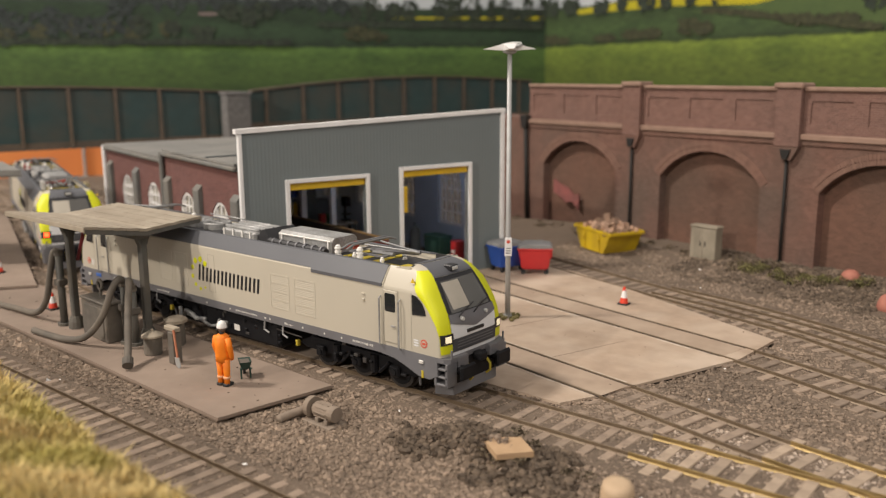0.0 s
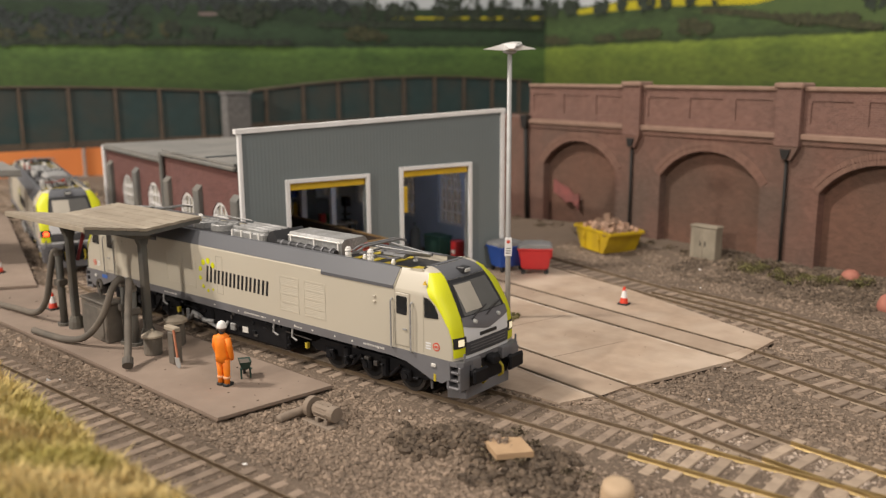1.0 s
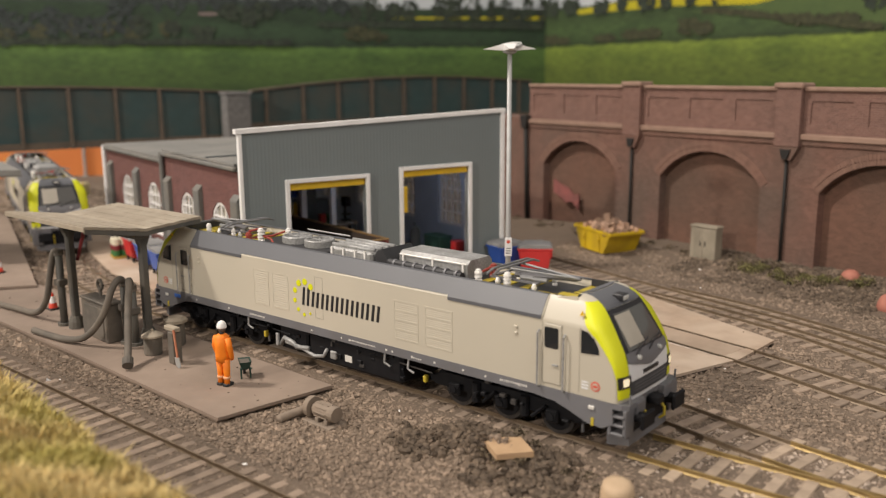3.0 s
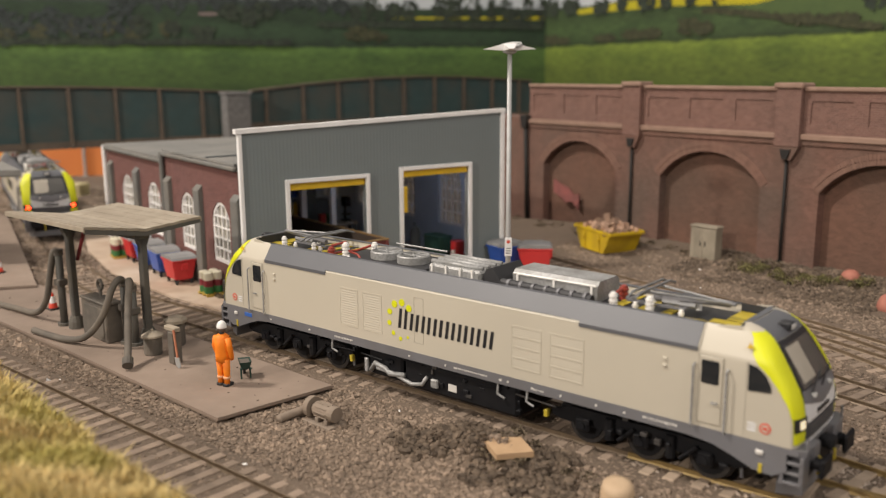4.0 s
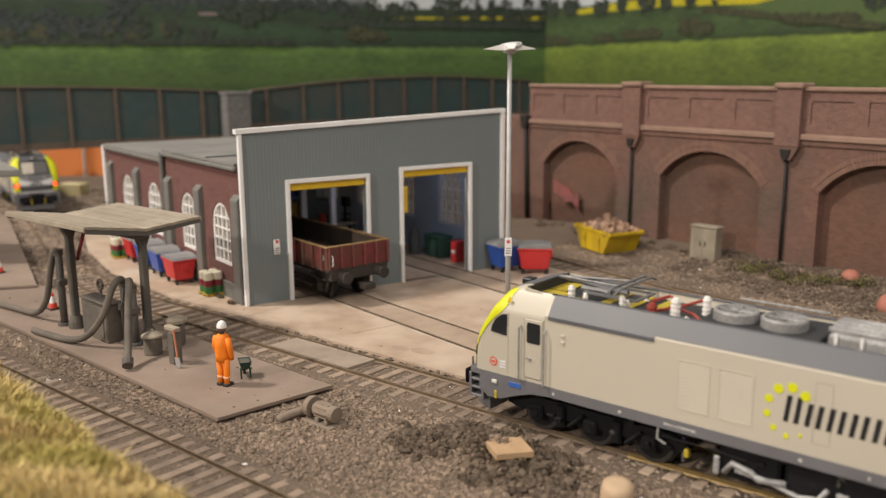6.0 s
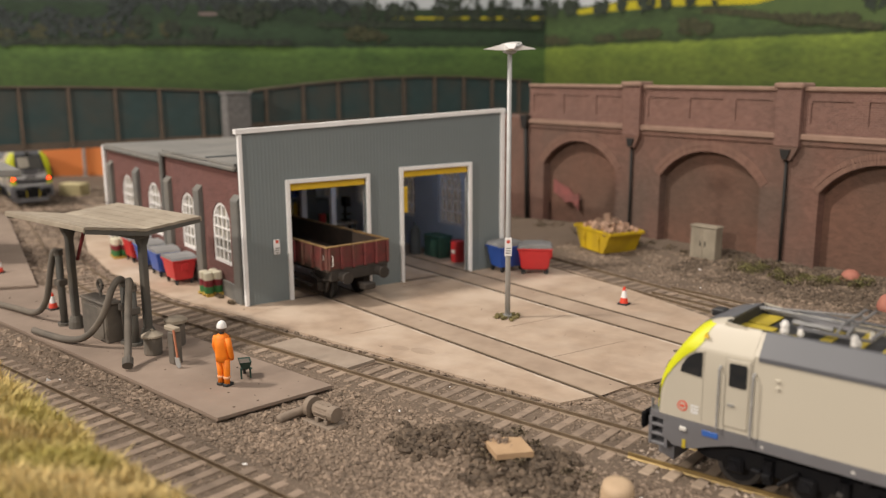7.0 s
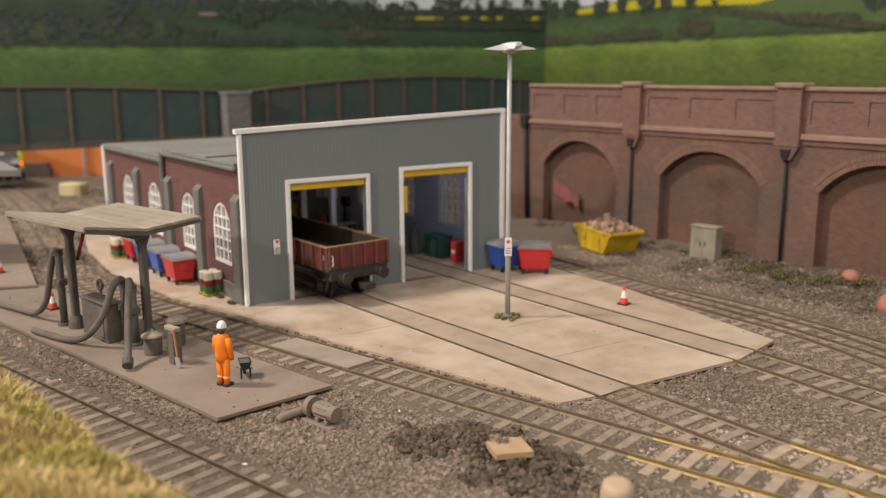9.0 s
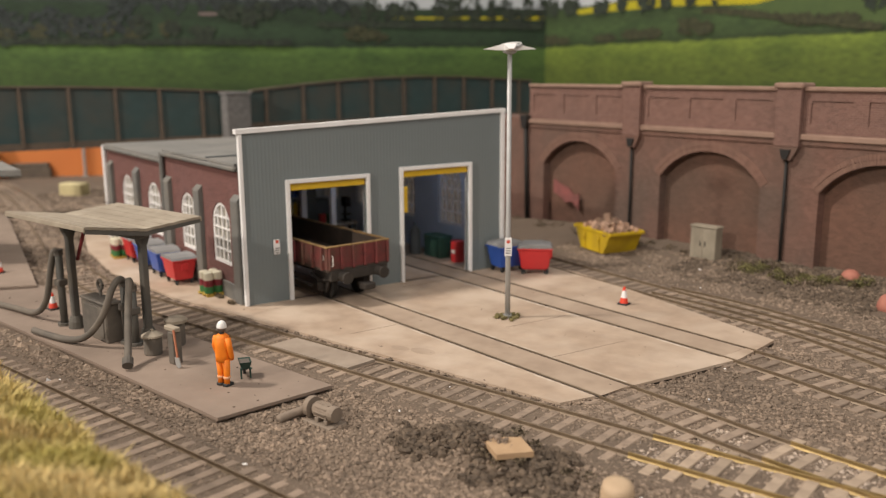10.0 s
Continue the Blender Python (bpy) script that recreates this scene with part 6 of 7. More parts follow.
# ---- fuelling canopy ----
M_CANOPY = mat("canopy_boards", (0.36, 0.31, 0.24), (0.29, 0.245, 0.185), 5, 0.85, bump=0.2, dirt=(0.22, 0.18, 0.13), dirt_size=24, dirt_amount=0.5, per_object=0.08)
M_STEELDARK = mat("grimy_steel", (0.105, 0.102, 0.09), (0.075, 0.072, 0.064), 5, 0.7, dirt=(0.15, 0.125, 0.095), dirt_size=16)
cp = thing("fuel_canopy", at(0, 0, 0), "weathered butterfly canopy on two steel posts", "canopy")
XL, XR = -379.0, -314.0
VAL = (-20.0, 47.5)
for nm, edge in (("near_wing", (-45.5, 51.8)), ("far_wing", (6.5, 49.2))):
    n = 9
    wing = new(nm)
    wing.parent = cp
    for i in range(n):
        a = VAL[0] + (edge[0] - VAL[0]) * i / n
        b = VAL[0] + (edge[0] - VAL[0]) * (i + 0.97) / n
        za, zb = VAL[1] + (edge[1] - VAL[1]) * i / n, VAL[1] + (edge[1] - VAL[1]) * (i + 0.97) / n
        lift = 0.12 if i % 2 else 0.0
        part("board", prism(B(), [(a, za + lift), (b, zb + lift), (b, zb + 1.1 + lift), (a, za + 1.1 + lift)], XL, XR, "x"), M_CANOPY, wing)
for y, z in ((-45.9, 50.9), (6.6, 48.2)):
    part("fascia", box(B(), XL, XR, y - 0.3, y + 0.3, z - 0.1, z + 1.7, 0.1), M_CANOPY, cp)
for x in (XL + 1, XR - 1):
    part("end_fascia", prism(B(), [(-45.5, 50.0), (-20, 45.6), (6.5, 47.6), (6.5, 50.2), (-20, 48.4), (-45.5, 52.6)], x - 0.7, x + 0.7, "x"), M_STEELDARK, cp)
for x, dy in ((-362.8, -1.5), (-321.2, 8.0)):
    post = part("post", prism(B(), [(-1.0, -27.4), (1.0, -27.4), (1.5, -26.8), (1.5, -24.8), (1.0, -24.2), (-1.0, -24.2), (-1.5, -24.8), (-1.5, -26.8)], 0, 44.0, "z"), M_STEELDARK, cp, m=at(x, dy, 0))
    part("post_foot", lathe(B(), [(3.4, 0.0), (3.2, 3.0), (2.4, 5.5)], 12, 0, -25.8), M_STEELDARK, post)
    part("post_head", prism(B(), [(-29.5, 46.0), (-22.0, 46.0), (-24.2, 41), (-27.4, 41)], -1.4, 1.4, "x"), M_STEELDARK, post)
part("valley_beam", box(B(), XL + 3, XR - 3, -23, -17, 44.1, 46.2, 0.3), M_STEELDARK, cp)
for x in (-350, -332):
    part("rafter", prism(B(), [(-46, 50.9), (-20, 45.9), (6.5, 48.9), (6.5, 50.0), (-20, 47.3), (-46, 52.1)], x - 0.8, x + 0.8, "x"), M_STEELDARK, cp)

# ---- fuelling gear on the island ----
M_DUSTY = mat("dusty_grey", (0.125, 0.11, 0.092), (0.085, 0.075, 0.063), 5, 0.8, bump=0.15, dirt=(0.21, 0.175, 0.135), dirt_size=12)
M_HOSE = mat("dusty_hose", (0.13, 0.112, 0.092), (0.085, 0.075, 0.062), 5, 0.85, dirt=(0.2, 0.165, 0.125), dirt_size=15)
fp = thing("fuel_pump", at(-340, -27, 0, -4), "dusty grey fuel pump cabinet with a hand wheel", "fuel pump")
part("body", box(B(), -11.5, 11, -4, 3, 0, 16.0, 0.5), M_DUSTY, fp)
part("top", box(B(), -12, 11.5, -4.5, 3.5, 16.05, 17.2, 0.4), M_DUSTY, fp)
part("panel", box(B(), -9.8, 8.6, -4.3, -4.02, 2, 14.5, 0.15), M_DUSTY, fp)
part("vent_pipe", tube(B(), [(-3, 1, 17.2), (-3, 1, 20.5)], 0.7, 8), M_DUSTY, fp)
part("hand_wheel", tube(B(), [(-3 + 2.0 * math.cos(k * math.pi / 8), 1, 22.2 + 2.0 * math.sin(k * math.pi / 8)) for k in range(17)], 0.7, 8, False), M_DUSTY, fp)


def standpipe(x, y, h, name, label):
    s = thing("standpipe", at(x, y, 0), label, "standpipe", "standpipes")
    part("pipe", tube(B(), [(0, 0, 0), (0, 0, h)], 1.7, 10), M_STEELDARK, s, smooth=True)
    part("flange", tube(B(), [(0, 0, 0), (0, 0, 1.2)], 3.0, 10), M_STEELDARK, s)
    part("valve", box(B(), -2.2, 2.2, -2.2, 2.2, h * 0.55, h * 0.55 + 3, 0.4), M_DUSTY, s)
    part("cap", tube(B(), [(0, 0, h), (0, 0, h + 1.2)], 2.1, 10), M_DUSTY, s)


standpipe(-324.5, -25.5, 25.5, "a", "grimy steel standpipe with a valve")
standpipe(-319.5, -25.0, 24.0, "b", "grimy steel standpipe with a valve")
standpipe(-371.0, -28.6, 33.0, "c", "tall grimy steel standpipe beside a post")


def bend(pts, n=7):
    """Points of a smooth curve through pts."""
    P = [Vector(p) for p in pts]
    out = []
    for i in range(len(P) - 1):
        p0, p1, p2, p3 = P[max(i - 1, 0)], P[i], P[i + 1], P[min(i + 2, len(P) - 1)]
        for k in range(n):
            f = k / n
            m1, m2 = (p2 - p0) / 2, (p3 - p1) / 2
            out.append(p1 * (2 * f**3 - 3 * f * f + 1) + m1 * (f**3 - 2 * f * f + f) + p2 * (3 * f * f - 2 * f**3) + m2 * (f**3 - f * f))
    return out + [P[-1]]


def hose(pts, label, nozzle=True, r=1.4):
    h = thing("fuel_hose", at(0, 0), label, "hose", "fuel hoses")
    part("hose", tube(B(), bend(pts), r, 10), M_HOSE, h, smooth=True)
    if nozzle:
        a, b = Vector(pts[-1]), Vector(pts[-2])
        d = (a - b).normalized()
        part("nozzle", tube(B(), [a - d * 0.5, a + d * 2.8], [2.1, 2.1], 12), M_DUSTY, h)
    part("coupling", tube(B(), [Vector(pts[0]) - Vector((0, 0, 1.5)), Vector(pts[0]) + Vector((0, 0, 1.0))], 2.1, 10), M_DUSTY, h)


hose([(-324.5, -25.5, 26), (-323, -28, 28), (-322, -32, 25), (-325, -36, 13), (-334, -39, 4), (-346, -42, 1.6), (-368, -44, 1.7)], "dusty fuel hose hanging from its standpipe to the ground", False)
hose([(-319.5, -25.0, 24.5), (-317.5, -27, 28), (-313, -30, 26.5), (-308, -34, 18), (-301, -39, 9), (-294.5, -43.5, 3.6)], "dusty fuel hose with a round nozzle on the concrete")
hose([(-371.0, -28.6, 33.5), (-372.5, -30, 33), (-374, -31.5, 24), (-379, -32, 11), (-391, -31.5, 3), (-412, -32, 1.7), (-440, -35, 1.6)], "dusty fuel hose trailing along the island", False)
red = thing("brace", at(0, 0), "dark red pipe brace under the canopy", "pipe")
part("brace_pipe", tube(B(), [(-363.5, -24.0, 30), (-358.6, -22.0, 44.5)], 0.8, 8), mat("dark_red_paint", (0.24, 0.025, 0.03), (0.18, 0.02, 0.024), 6, 0.5), red)


def keg(m, r, h, hexa, label):
    k = thing("oil_drum", m, label, "drum", "drums on the island")
    part("body", lathe(B(), [(r * 0.96, 0), (r, 0.6), (r, h - 0.6), (r * 0.95, h)], 20), M_DUSTY, k)
    if hexa:
        part("lid", lathe(B(), [(r * 1.35, h + 0.05), (r * 1.4, h + 1.3), (r * 0.9, h + 2.3)], 8), M_CANOPY, k)
    else:
        part("lid", lathe(B(), [(r * 1.18, h + 0.05), (r * 1.18, h + 0.8), (r * 0.55, h + 2.0), (0.6, h + 2.2), (0.6, h + 3.0)], 20), M_CANOPY, k)


keg(at(-303.5, -27.0, 0), 3.6, 7.2, False, "dusty drum with a domed lid")
keg(at(-306.5, -14.0, 0), 3.5, 9.6, True, "tall dusty drum with a broad lid")
pst = thing("water_post", at(-286.5, -28.0, 0), "short concrete post with a cross piece", "post")
part("post", box(B(), -1.9, 1.9, -1.9, 1.9, 0, 12.8, 0.3), M_DUSTY, pst)
part("cross_piece", box(B(), -5.0, 2.6, -1.3, 1.3, 12.85, 14.6, 0.3), M_CANOPY, pst)
shv = thing("shovel", at(-282.5, -30.4, 0, 10), "small shovel with a reddish wooden handle against a post", "shovel")
part("handle", tube(B(), [(-1.6, 1.0, 14.0), (1.6, -0.8, 4.0)], 0.45, 8), mat("red_wood", (0.42, 0.16, 0.08), (0.34, 0.12, 0.06), 4, 0.6), shv)
part("blade", prism(B(), [(0.4, 4.2), (2.8, 4.2), (3.4, 0.8), (2.2, 0), (1.0, 0.8)], -1.2, -0.8, "y"), M_GALV, shv)
def shrink(bm, k=0.74):
    bmesh.ops.scale(bm, vec=(k, k, k), verts=bm.verts)
    return bm


bw = thing("wheelbarrow", at(-253.5, -20.6, 0, 148), "small dark green wheelbarrow on its legs", "wheelbarrow")
M_DKGREEN = mat("dark_green_paint", (0.025, 0.062, 0.046), (0.018, 0.045, 0.034), 5, 0.6)
bm = B()
lo, hi = [(-3.2, -1.8), (2.2, -1.8), (2.2, 1.8), (-3.2, 1.8)], [(-4.6, -3.0), (4.4, -3.0), (4.4, 3.0), (-4.6, 3.0)]
vl, vh = [bm.verts.new((*p, 4.6)) for p in lo], [bm.verts.new((*p, 8.4)) for p in hi]
bm.faces.new(vl[::-1])
for i in range(4):
    bm.faces.new((vl[i], vl[(i + 1) % 4], vh[(i + 1) % 4], vh[i]))
vi = [bm.verts.new((p[0] * 0.9, p[1] * 0.88, 7.6)) for p in hi]
for i in range(4):
    bm.faces.new((vh[i], vh[(i + 1) % 4], vi[(i + 1) % 4], vi[i]))
bm.faces.new(vi)
part("tray", shrink(bm), M_DKGREEN, bw)
part("load", shrink(box(B(), -3.6, 3.4, -2.4, 2.4, 7.5, 8.0, 0.2)), M_DUSTY, bw)
part("wheel", shrink(tube(B(), [(4.2, -0.6, 2.0), (4.2, 0.6, 2.0)], 2.0, 14)), M_RUBBER, bw)
for y in (-2.2, 2.2):
    part("leg", shrink(tube(B(), [(-3.4, y, 5.2), (-3.8, y, 0.0)], 0.5, 6)), M_DKGREEN, bw)
    part("shaft", shrink(tube(B(), [(4.2, y * 0.4, 2.0), (-2, y, 5.0), (-9, y * 1.1, 6.6)], 0.45, 6)), M_DKGREEN, bw)

# ---- model figure in orange workwear: one plain mesh ----
M_ORANGEWEAR = mat("orange_workwear", (0.92, 0.245, 0.008), (0.80, 0.19, 0.006), 4, 0.6)
M_STRIPE = mat("pale_stripe", (0.80, 0.42, 0.22), (0.74, 0.36, 0.18), 4, 0.5)
M_HELMET = mat("white_helmet", (0.80, 0.79, 0.76), (0.76, 0.75, 0.72), 8, 0.4)


def figure(m):
    bm = B()
    slots = []

    def mark(k):
        for f in bm.faces[len(slots):]:
            slots.append(k)
    for y in (-1.5, 1.5):
        tube(bm, [(0.0, y, 0.8), (0.1, y, 5.0), (0.0, y * 0.95, 10.0)], [1.05, 1.2, 1.55], 10)
    tube(bm, [(0, 0, 9.2), (0.1, 0, 11.5), (0.15, 0, 15.0), (0.1, 0, 18.2), (0.1, 0, 19.2)], [2.5, 2.6, 2.75, 2.6, 1.5], 14)
    for s in (-1, 1):
        tube(bm, [(0.1, s * 2.7, 18.0), (0.0, s * 3.5, 14.5), (0.9, s * 3.3, 11.2), (1.7, s * 2.6, 9.8)], [1.15, 1.1, 0.95, 0.8], 8)
    bm.faces.ensure_lookup_table()
    mark(0)
    for y in (-1.5, 1.5):
        tube(bm, [(0.05, y, 2.8), (0.05, y, 3.7)], 1.32, 10)
    bm.faces.ensure_lookup_table()
    mark(1)
    for y in (-1.5, 1.5):
        box(bm, -1.2, 2.2, y - 1.0, y + 1.0, 0.0, 1.0)
    tube(bm, [(0.1, 0, 19.0), (0.1, 0, 20.2)], 0.9, 8)
    bm.faces.ensure_lookup_table()
    mark(2)
    tube(bm, [(0.2, 0, 20.0), (0.3, 0, 21.0), (0.3, 0, 21.8)], [1.0, 1.45, 1.5], 12)
    bm.faces.ensure_lookup_table()
    mark(3)
    lathe(bm, [(1.8, 21.4), (1.75, 21.8), (1.6, 22.8), (1.15, 23.6), (0.45, 24.0)], 16, 0.3, 0)
    bm.faces.ensure_lookup_table()
    mark(4)
    for f, k in zip(bm.faces, slots):
        f.material_index = k
    bmesh.ops.scale(bm, vec=(1.05, 0.98, 1.0), verts=bm.verts)
    ob = part("figurine", bm, M_ORANGEWEAR, smooth=True)
    for extra in (M_STRIPE, M_RUBBER, M_DUSTY, M_HELMET):
        ob.data.materials.append(extra)
    ob.matrix_basis = m
    return tagged(ob, "painted model figurine in orange workwear with white helmet", "figurine")


figure(at(-251.5, -31.5, 0, 100))

# ---- old motor pump on its base ----
M_PUMP = mat("dusty_pump", (0.25, 0.195, 0.148), (0.18, 0.14, 0.106), 4, 0.85, bump=0.2, dirt=(0.25, 0.205, 0.16), dirt_size=10)
mp_ = thing("motor_pump", at(-203.6, -28.6, -2.6, -2), "dusty grey electric pump on a concrete base", "pump")
part("base", shrink(box(B(), -6.5, 10.5, -5.0, 5.0, -1, 1.2, 0.3), 0.78), M_PUMP, mp_)
part("motor", shrink(tube(B(), [(-2.5, 0, 5.6), (8.0, 0, 5.6)], 3.3, 16), 0.78), M_PUMP, mp_)
for k in range(10):
    a = k * 2 * math.pi / 10
    part("fin", shrink(tube(B(), [(-1.5, 3.4 * math.cos(a), 5.6 + 3.4 * math.sin(a)), (6.0, 3.4 * math.cos(a), 5.6 + 3.4 * math.sin(a))], 0.35, 5), 0.78), M_PUMP, mp_)
part("fan_cover", shrink(tube(B(), [(8.0, 0, 5.6), (9.6, 0, 5.6)], [3.6, 3.2], 16), 0.78), M_PUMP, mp_)
part("volute", shrink(tube(B(), [(-7.0, 0, 5.6), (-4.4, 0, 5.6)], 4.6, 18), 0.78), M_PUMP, mp_)
part("shaft", shrink(tube(B(), [(-4.4, 0, 5.6), (-2.5, 0, 5.6)], 2.0, 12), 0.78), M_PUMP, mp_)
part("outlet", shrink(tube(B(), bend([(-7.0, 0, 4.6), (-10, -1.5, 3.4), (-12, -6.5, 2.4), (-12.5, -13, 1.8)]), 1.9, 10), 0.78), M_PUMP, mp_, smooth=True)
for x in (0.5, 6.0):
    part("foot", shrink(box(B(), x - 1, x + 1, -3.5, 3.5, 1.2, 3.2, 0.2), 0.78), M_PUMP, mp_)

# ---- spoil heap furniture ----
ply = thing("plywood_offcut", at(-136.0, -18.7, 0), "pale plywood offcut lying on the spoil", "wooden board")
part("board", prism(B(), [(-8.9, -0.6), (-0.3, 6.9), (8.3, 0.9), (1.3, -7.4)], 3.2, 4.9, "z"), M_WOOD, ply)
logp = thing("barrel", at(-101.5, -17.8, -5.4, 0, 8, 6), "pale tan barrel half sunk in the earth", "barrel")
M_TAN = mat("tan_barrel", (0.50, 0.37, 0.24), (0.42, 0.30, 0.19), 5, 0.75)
part("body", lathe(B(), [(4.1, 0), (4.4, 3), (4.45, 5), (4.3, 8), (4.0, 9.4), (2.2, 9.9)], 22), M_TAN, logp, smooth=True)
for z in (2.6, 6.2):
    part("hoop", lathe(B(), [(4.5, z), (4.55, z + 0.5), (4.5, z + 1.0)], 22), M_TAN, logp)
ramp_ = thing("yellow_block", at(-790, 200, -3, 25), "pale yellow block beside the track", "block")
part("block", box(B(), -12, 12, -7, 7, 0, 12, 1.0), mat("pale_yellow", (0.62, 0.54, 0.30), (0.55, 0.47, 0.25), 8, 0.7), ramp_)
for x, y, r, lab in ((-121, 270, 5.0, "faded red upturned pot in the weeds"), (-92.5, 232, 6.2, "larger faded red pot lying by the siding")):
    pt = thing("terracotta_pot", at(x, y, -3.0 if y < 260 else -0.5, 20, 8, 5), lab, "pot", "terracotta pots")
    part("pot", lathe(B(), [(r, 0), (r * 1.02, r * 0.5), (r * 0.85, r * 1.05), (r * 0.5, r * 1.35), (r * 0.2, r * 1.42)], 20), mat("faded_terracotta", (0.42, 0.17, 0.12), (0.34, 0.125, 0.09), 4, 0.8) if "faded_terracotta" not in bpy.data.materials else bpy.data.materials["faded_terracotta"], pt, smooth=True)
graf = thing("red_board", frame_on((-366.5, 332.8), (-155.9, 284.0)), "faded red painted arrow board leaning in an arch", "board")
part("board", prism(B(), [(24, 33), (23.5, 23.5), (28, 21.5), (36, 16.5), (42, 18), (48.5, 12.5), (49, 24.5), (44.5, 22.5), (38, 27.5), (30, 29.5)], 2.6, 3.4, "y"), mat("faded_red_paint", (0.25, 0.078, 0.07), (0.15, 0.06, 0.052), 5, 0.8), graf)
sh2 = thing("platform_shelter", at(0, 0, 1.5), "pale grey flat shelter roof on a post", "shelter")
part("roof", prism(B(), [(-505, 20.5), (-560, -40), (-640, -20), (-565, 37)], 51.5, 54.5, "z"), M_ROOF, sh2)
part("roof_edge", prism(B(), [(-504, 20.6), (-559, -41), (-562, -40), (-507, 21.5)], 50.8, 51.4, "z"), M_STEELDARK, sh2)
part("post", tube(B(), [(-578, -10, 0), (-578, -10, 51.4)], 2.0, 10), M_STEELDARK, sh2)
notice = thing("wall_notice", FX @ at(16.4, -0.4, 27), "small white notice with a red mark", "sign")
part("plate", box(B(), -1.6, 1.6, -0.5, 0.0, -3.6, 3.6, 0.1), M_WHITE, notice)
part("mark", box(B(), -0.7, 0.7, -0.7, -0.5, 1.9, 3.3), M_REDMARK, notice)
for z in (-3.0, -1.9, -0.8):
    part("bar", box(B(), -1.0, 1.0, -0.7, -0.5, z, z + 0.4), M_PILASTER, notice)

OWF = frame_on((-1010.0, 195.0), (-905.0, 318.0))
stack = thing("brown_stack", OWF @ at(0, 0, 0), "low dark brown stack against the orange wall", "stack")
part("lower_block", box(B(), 44, 88, -9, -0.2, -4, 8.0, 0.8), M_GIRDERRUST, stack)
part("upper_block", box(B(), 46, 86, -8, -0.2, 8.02, 13.5, 0.8), M_GIRDERRUST, stack)
gpost = thing("grey_post", OWF @ at(123.0, -4, 0), "thin grey post before the orange wall", "post")
part("shaft", tube(B(), [(0, 0, -4), (0, 0, 44)], 1.6, 10), M_GALV, gpost)
part("foot", tube(B(), [(0, 0, -4), (0, 0, -1)], 3.0, 10), M_GALV, gpost)

# ---- inside the shed ----
def drum_plain(m, material, label):
    d = thing("drum", m, label, "drum", "drums in the shed")
    part("body", lathe(B(), [(3.8, 0), (4.0, 0.4), (4.0, 4.0), (4.2, 4.3), (4.0, 4.6), (4.0, 8.2), (4.2, 8.5), (4.0, 8.8), (4.0, 12.2), (3.7, 12.6)], 20), material, d)
    part("plate", box(B(), -1.4, 1.4, -4.2, -4.0, 5.4, 7.6), M_MARK, d)


drum_plain(at(-317, 185, -0.5), M_BINRED, "red oil drum inside the shed")
gb = thing("green_chest", at(-336, 190, -0.5, -14), "dark green chest inside the shed", "chest")
M_CHEST = mat("chest_green", (0.045, 0.12, 0.085), (0.034, 0.09, 0.064), 6, 0.6)
part("body", box(B(), -8, 8, -5, 5, 0, 11.5, 0.5), M_CHEST, gb)
part("lid", box(B(), -8.3, 8.3, -5.3, 5.3, 11.55, 13.2, 0.5), M_CHEST, gb)
dk = thing("gas_bottle", at(-352, 187, -0.5), "dark blue gas bottle inside the shed", "gas bottle")
part("body", lathe(B(), [(3.2, 0), (3.4, 0.6), (3.4, 13), (2.4, 16), (1.0, 17.5), (1.0, 19.5)], 16), M_GREYBLUE, dk)
hoist = thing("chain_hoist", at(-311.5, 131, 36), "yellow chain hoist box on the door jamb", "hoist")
part("box", box(B(), -2, 2, -1.5, 2.5, 0, 14, 0.4), M_YELLOWBAR, hoist)
rk = thing("shelf_rack", FX @ at(64.5, 106, -0.5, -4), "steel shelf rack with coloured tins in the shed", "shelf rack")
for x in (-12, 12):
    part("upright", box(B(), x - 0.8, x + 0.8, -3, 3, 0, 46), M_GALV, rk)
for z in (10, 22, 34, 45):
    part("shelf", box(B(), -12, 12, -3.2, 3.2, z, z + 0.8), M_GALV, rk)
rg = random.Random(2)
for z in (10.8, 22.8, 34.8):
    for i in range(6):
        tin = thing("tin", FX @ at(64.5, 106, -0.5, -4) @ at(-9.5 + i * 3.8, 0, z), "small coloured tin on the shelf rack", "tin", "tins on the rack")
        part("can", lathe(B(), [(1.5, 0.02), (1.5, 5 + rg.uniform(0, 3)), (1.2, 8.4)], 12), rg.choice([M_BINRED, M_BINBLUE, M_YELLOWBAR, M_WHITE, M_BINBLUE]), tin)
for u, d, h in ((86, 118, 50), (97, 122, 30)):
    lk = thing("steel_locker", FX @ at(u, d, -0.5, 0), "dark steel locker at the back of the shed", "locker", "lockers in the shed")
    part("body", box(B(), -6, 6, -5, 5, 0, h, 0.4), M_GREYBLUE, lk)
    part("door", box(B(), -5.4, 5.4, -5.4, -5.02, 1, h - 1, 0.1), M_GREYBLUE, lk)
bench = thing("workbench", FX @ at(99, 102, -0.5), "steel workbench with a wooden top in the shed", "workbench")
part("top", box(B(), -14, 14, -5, 5, 15.5, 17.2, 0.2), M_CANOPY, bench)
for u in (-12.5, 12.5):
    for d in (-4, 4):
        part("leg", box(B(), u - 0.7, u + 0.7, d - 0.7, d + 0.7, 0, 15.45), M_GREYBLUE, bench)
press = thing("pillar_drill", FX @ at(107, 102, 16.75), "dark pillar drill on the workbench", "drill")
part("base", box(B(), -2.5, 2.5, -2.5, 2.5, 0, 1.2, 0.2), M_BLACK, press)
part("column", tube(B(), [(0, 1, 1.2), (0, 1, 15)], 0.8, 8), M_BLACK, press)
part("head", box(B(), -2.2, 2.2, -3.2, 2.0, 9.5, 15.5, 0.5), M_BLACK, press)
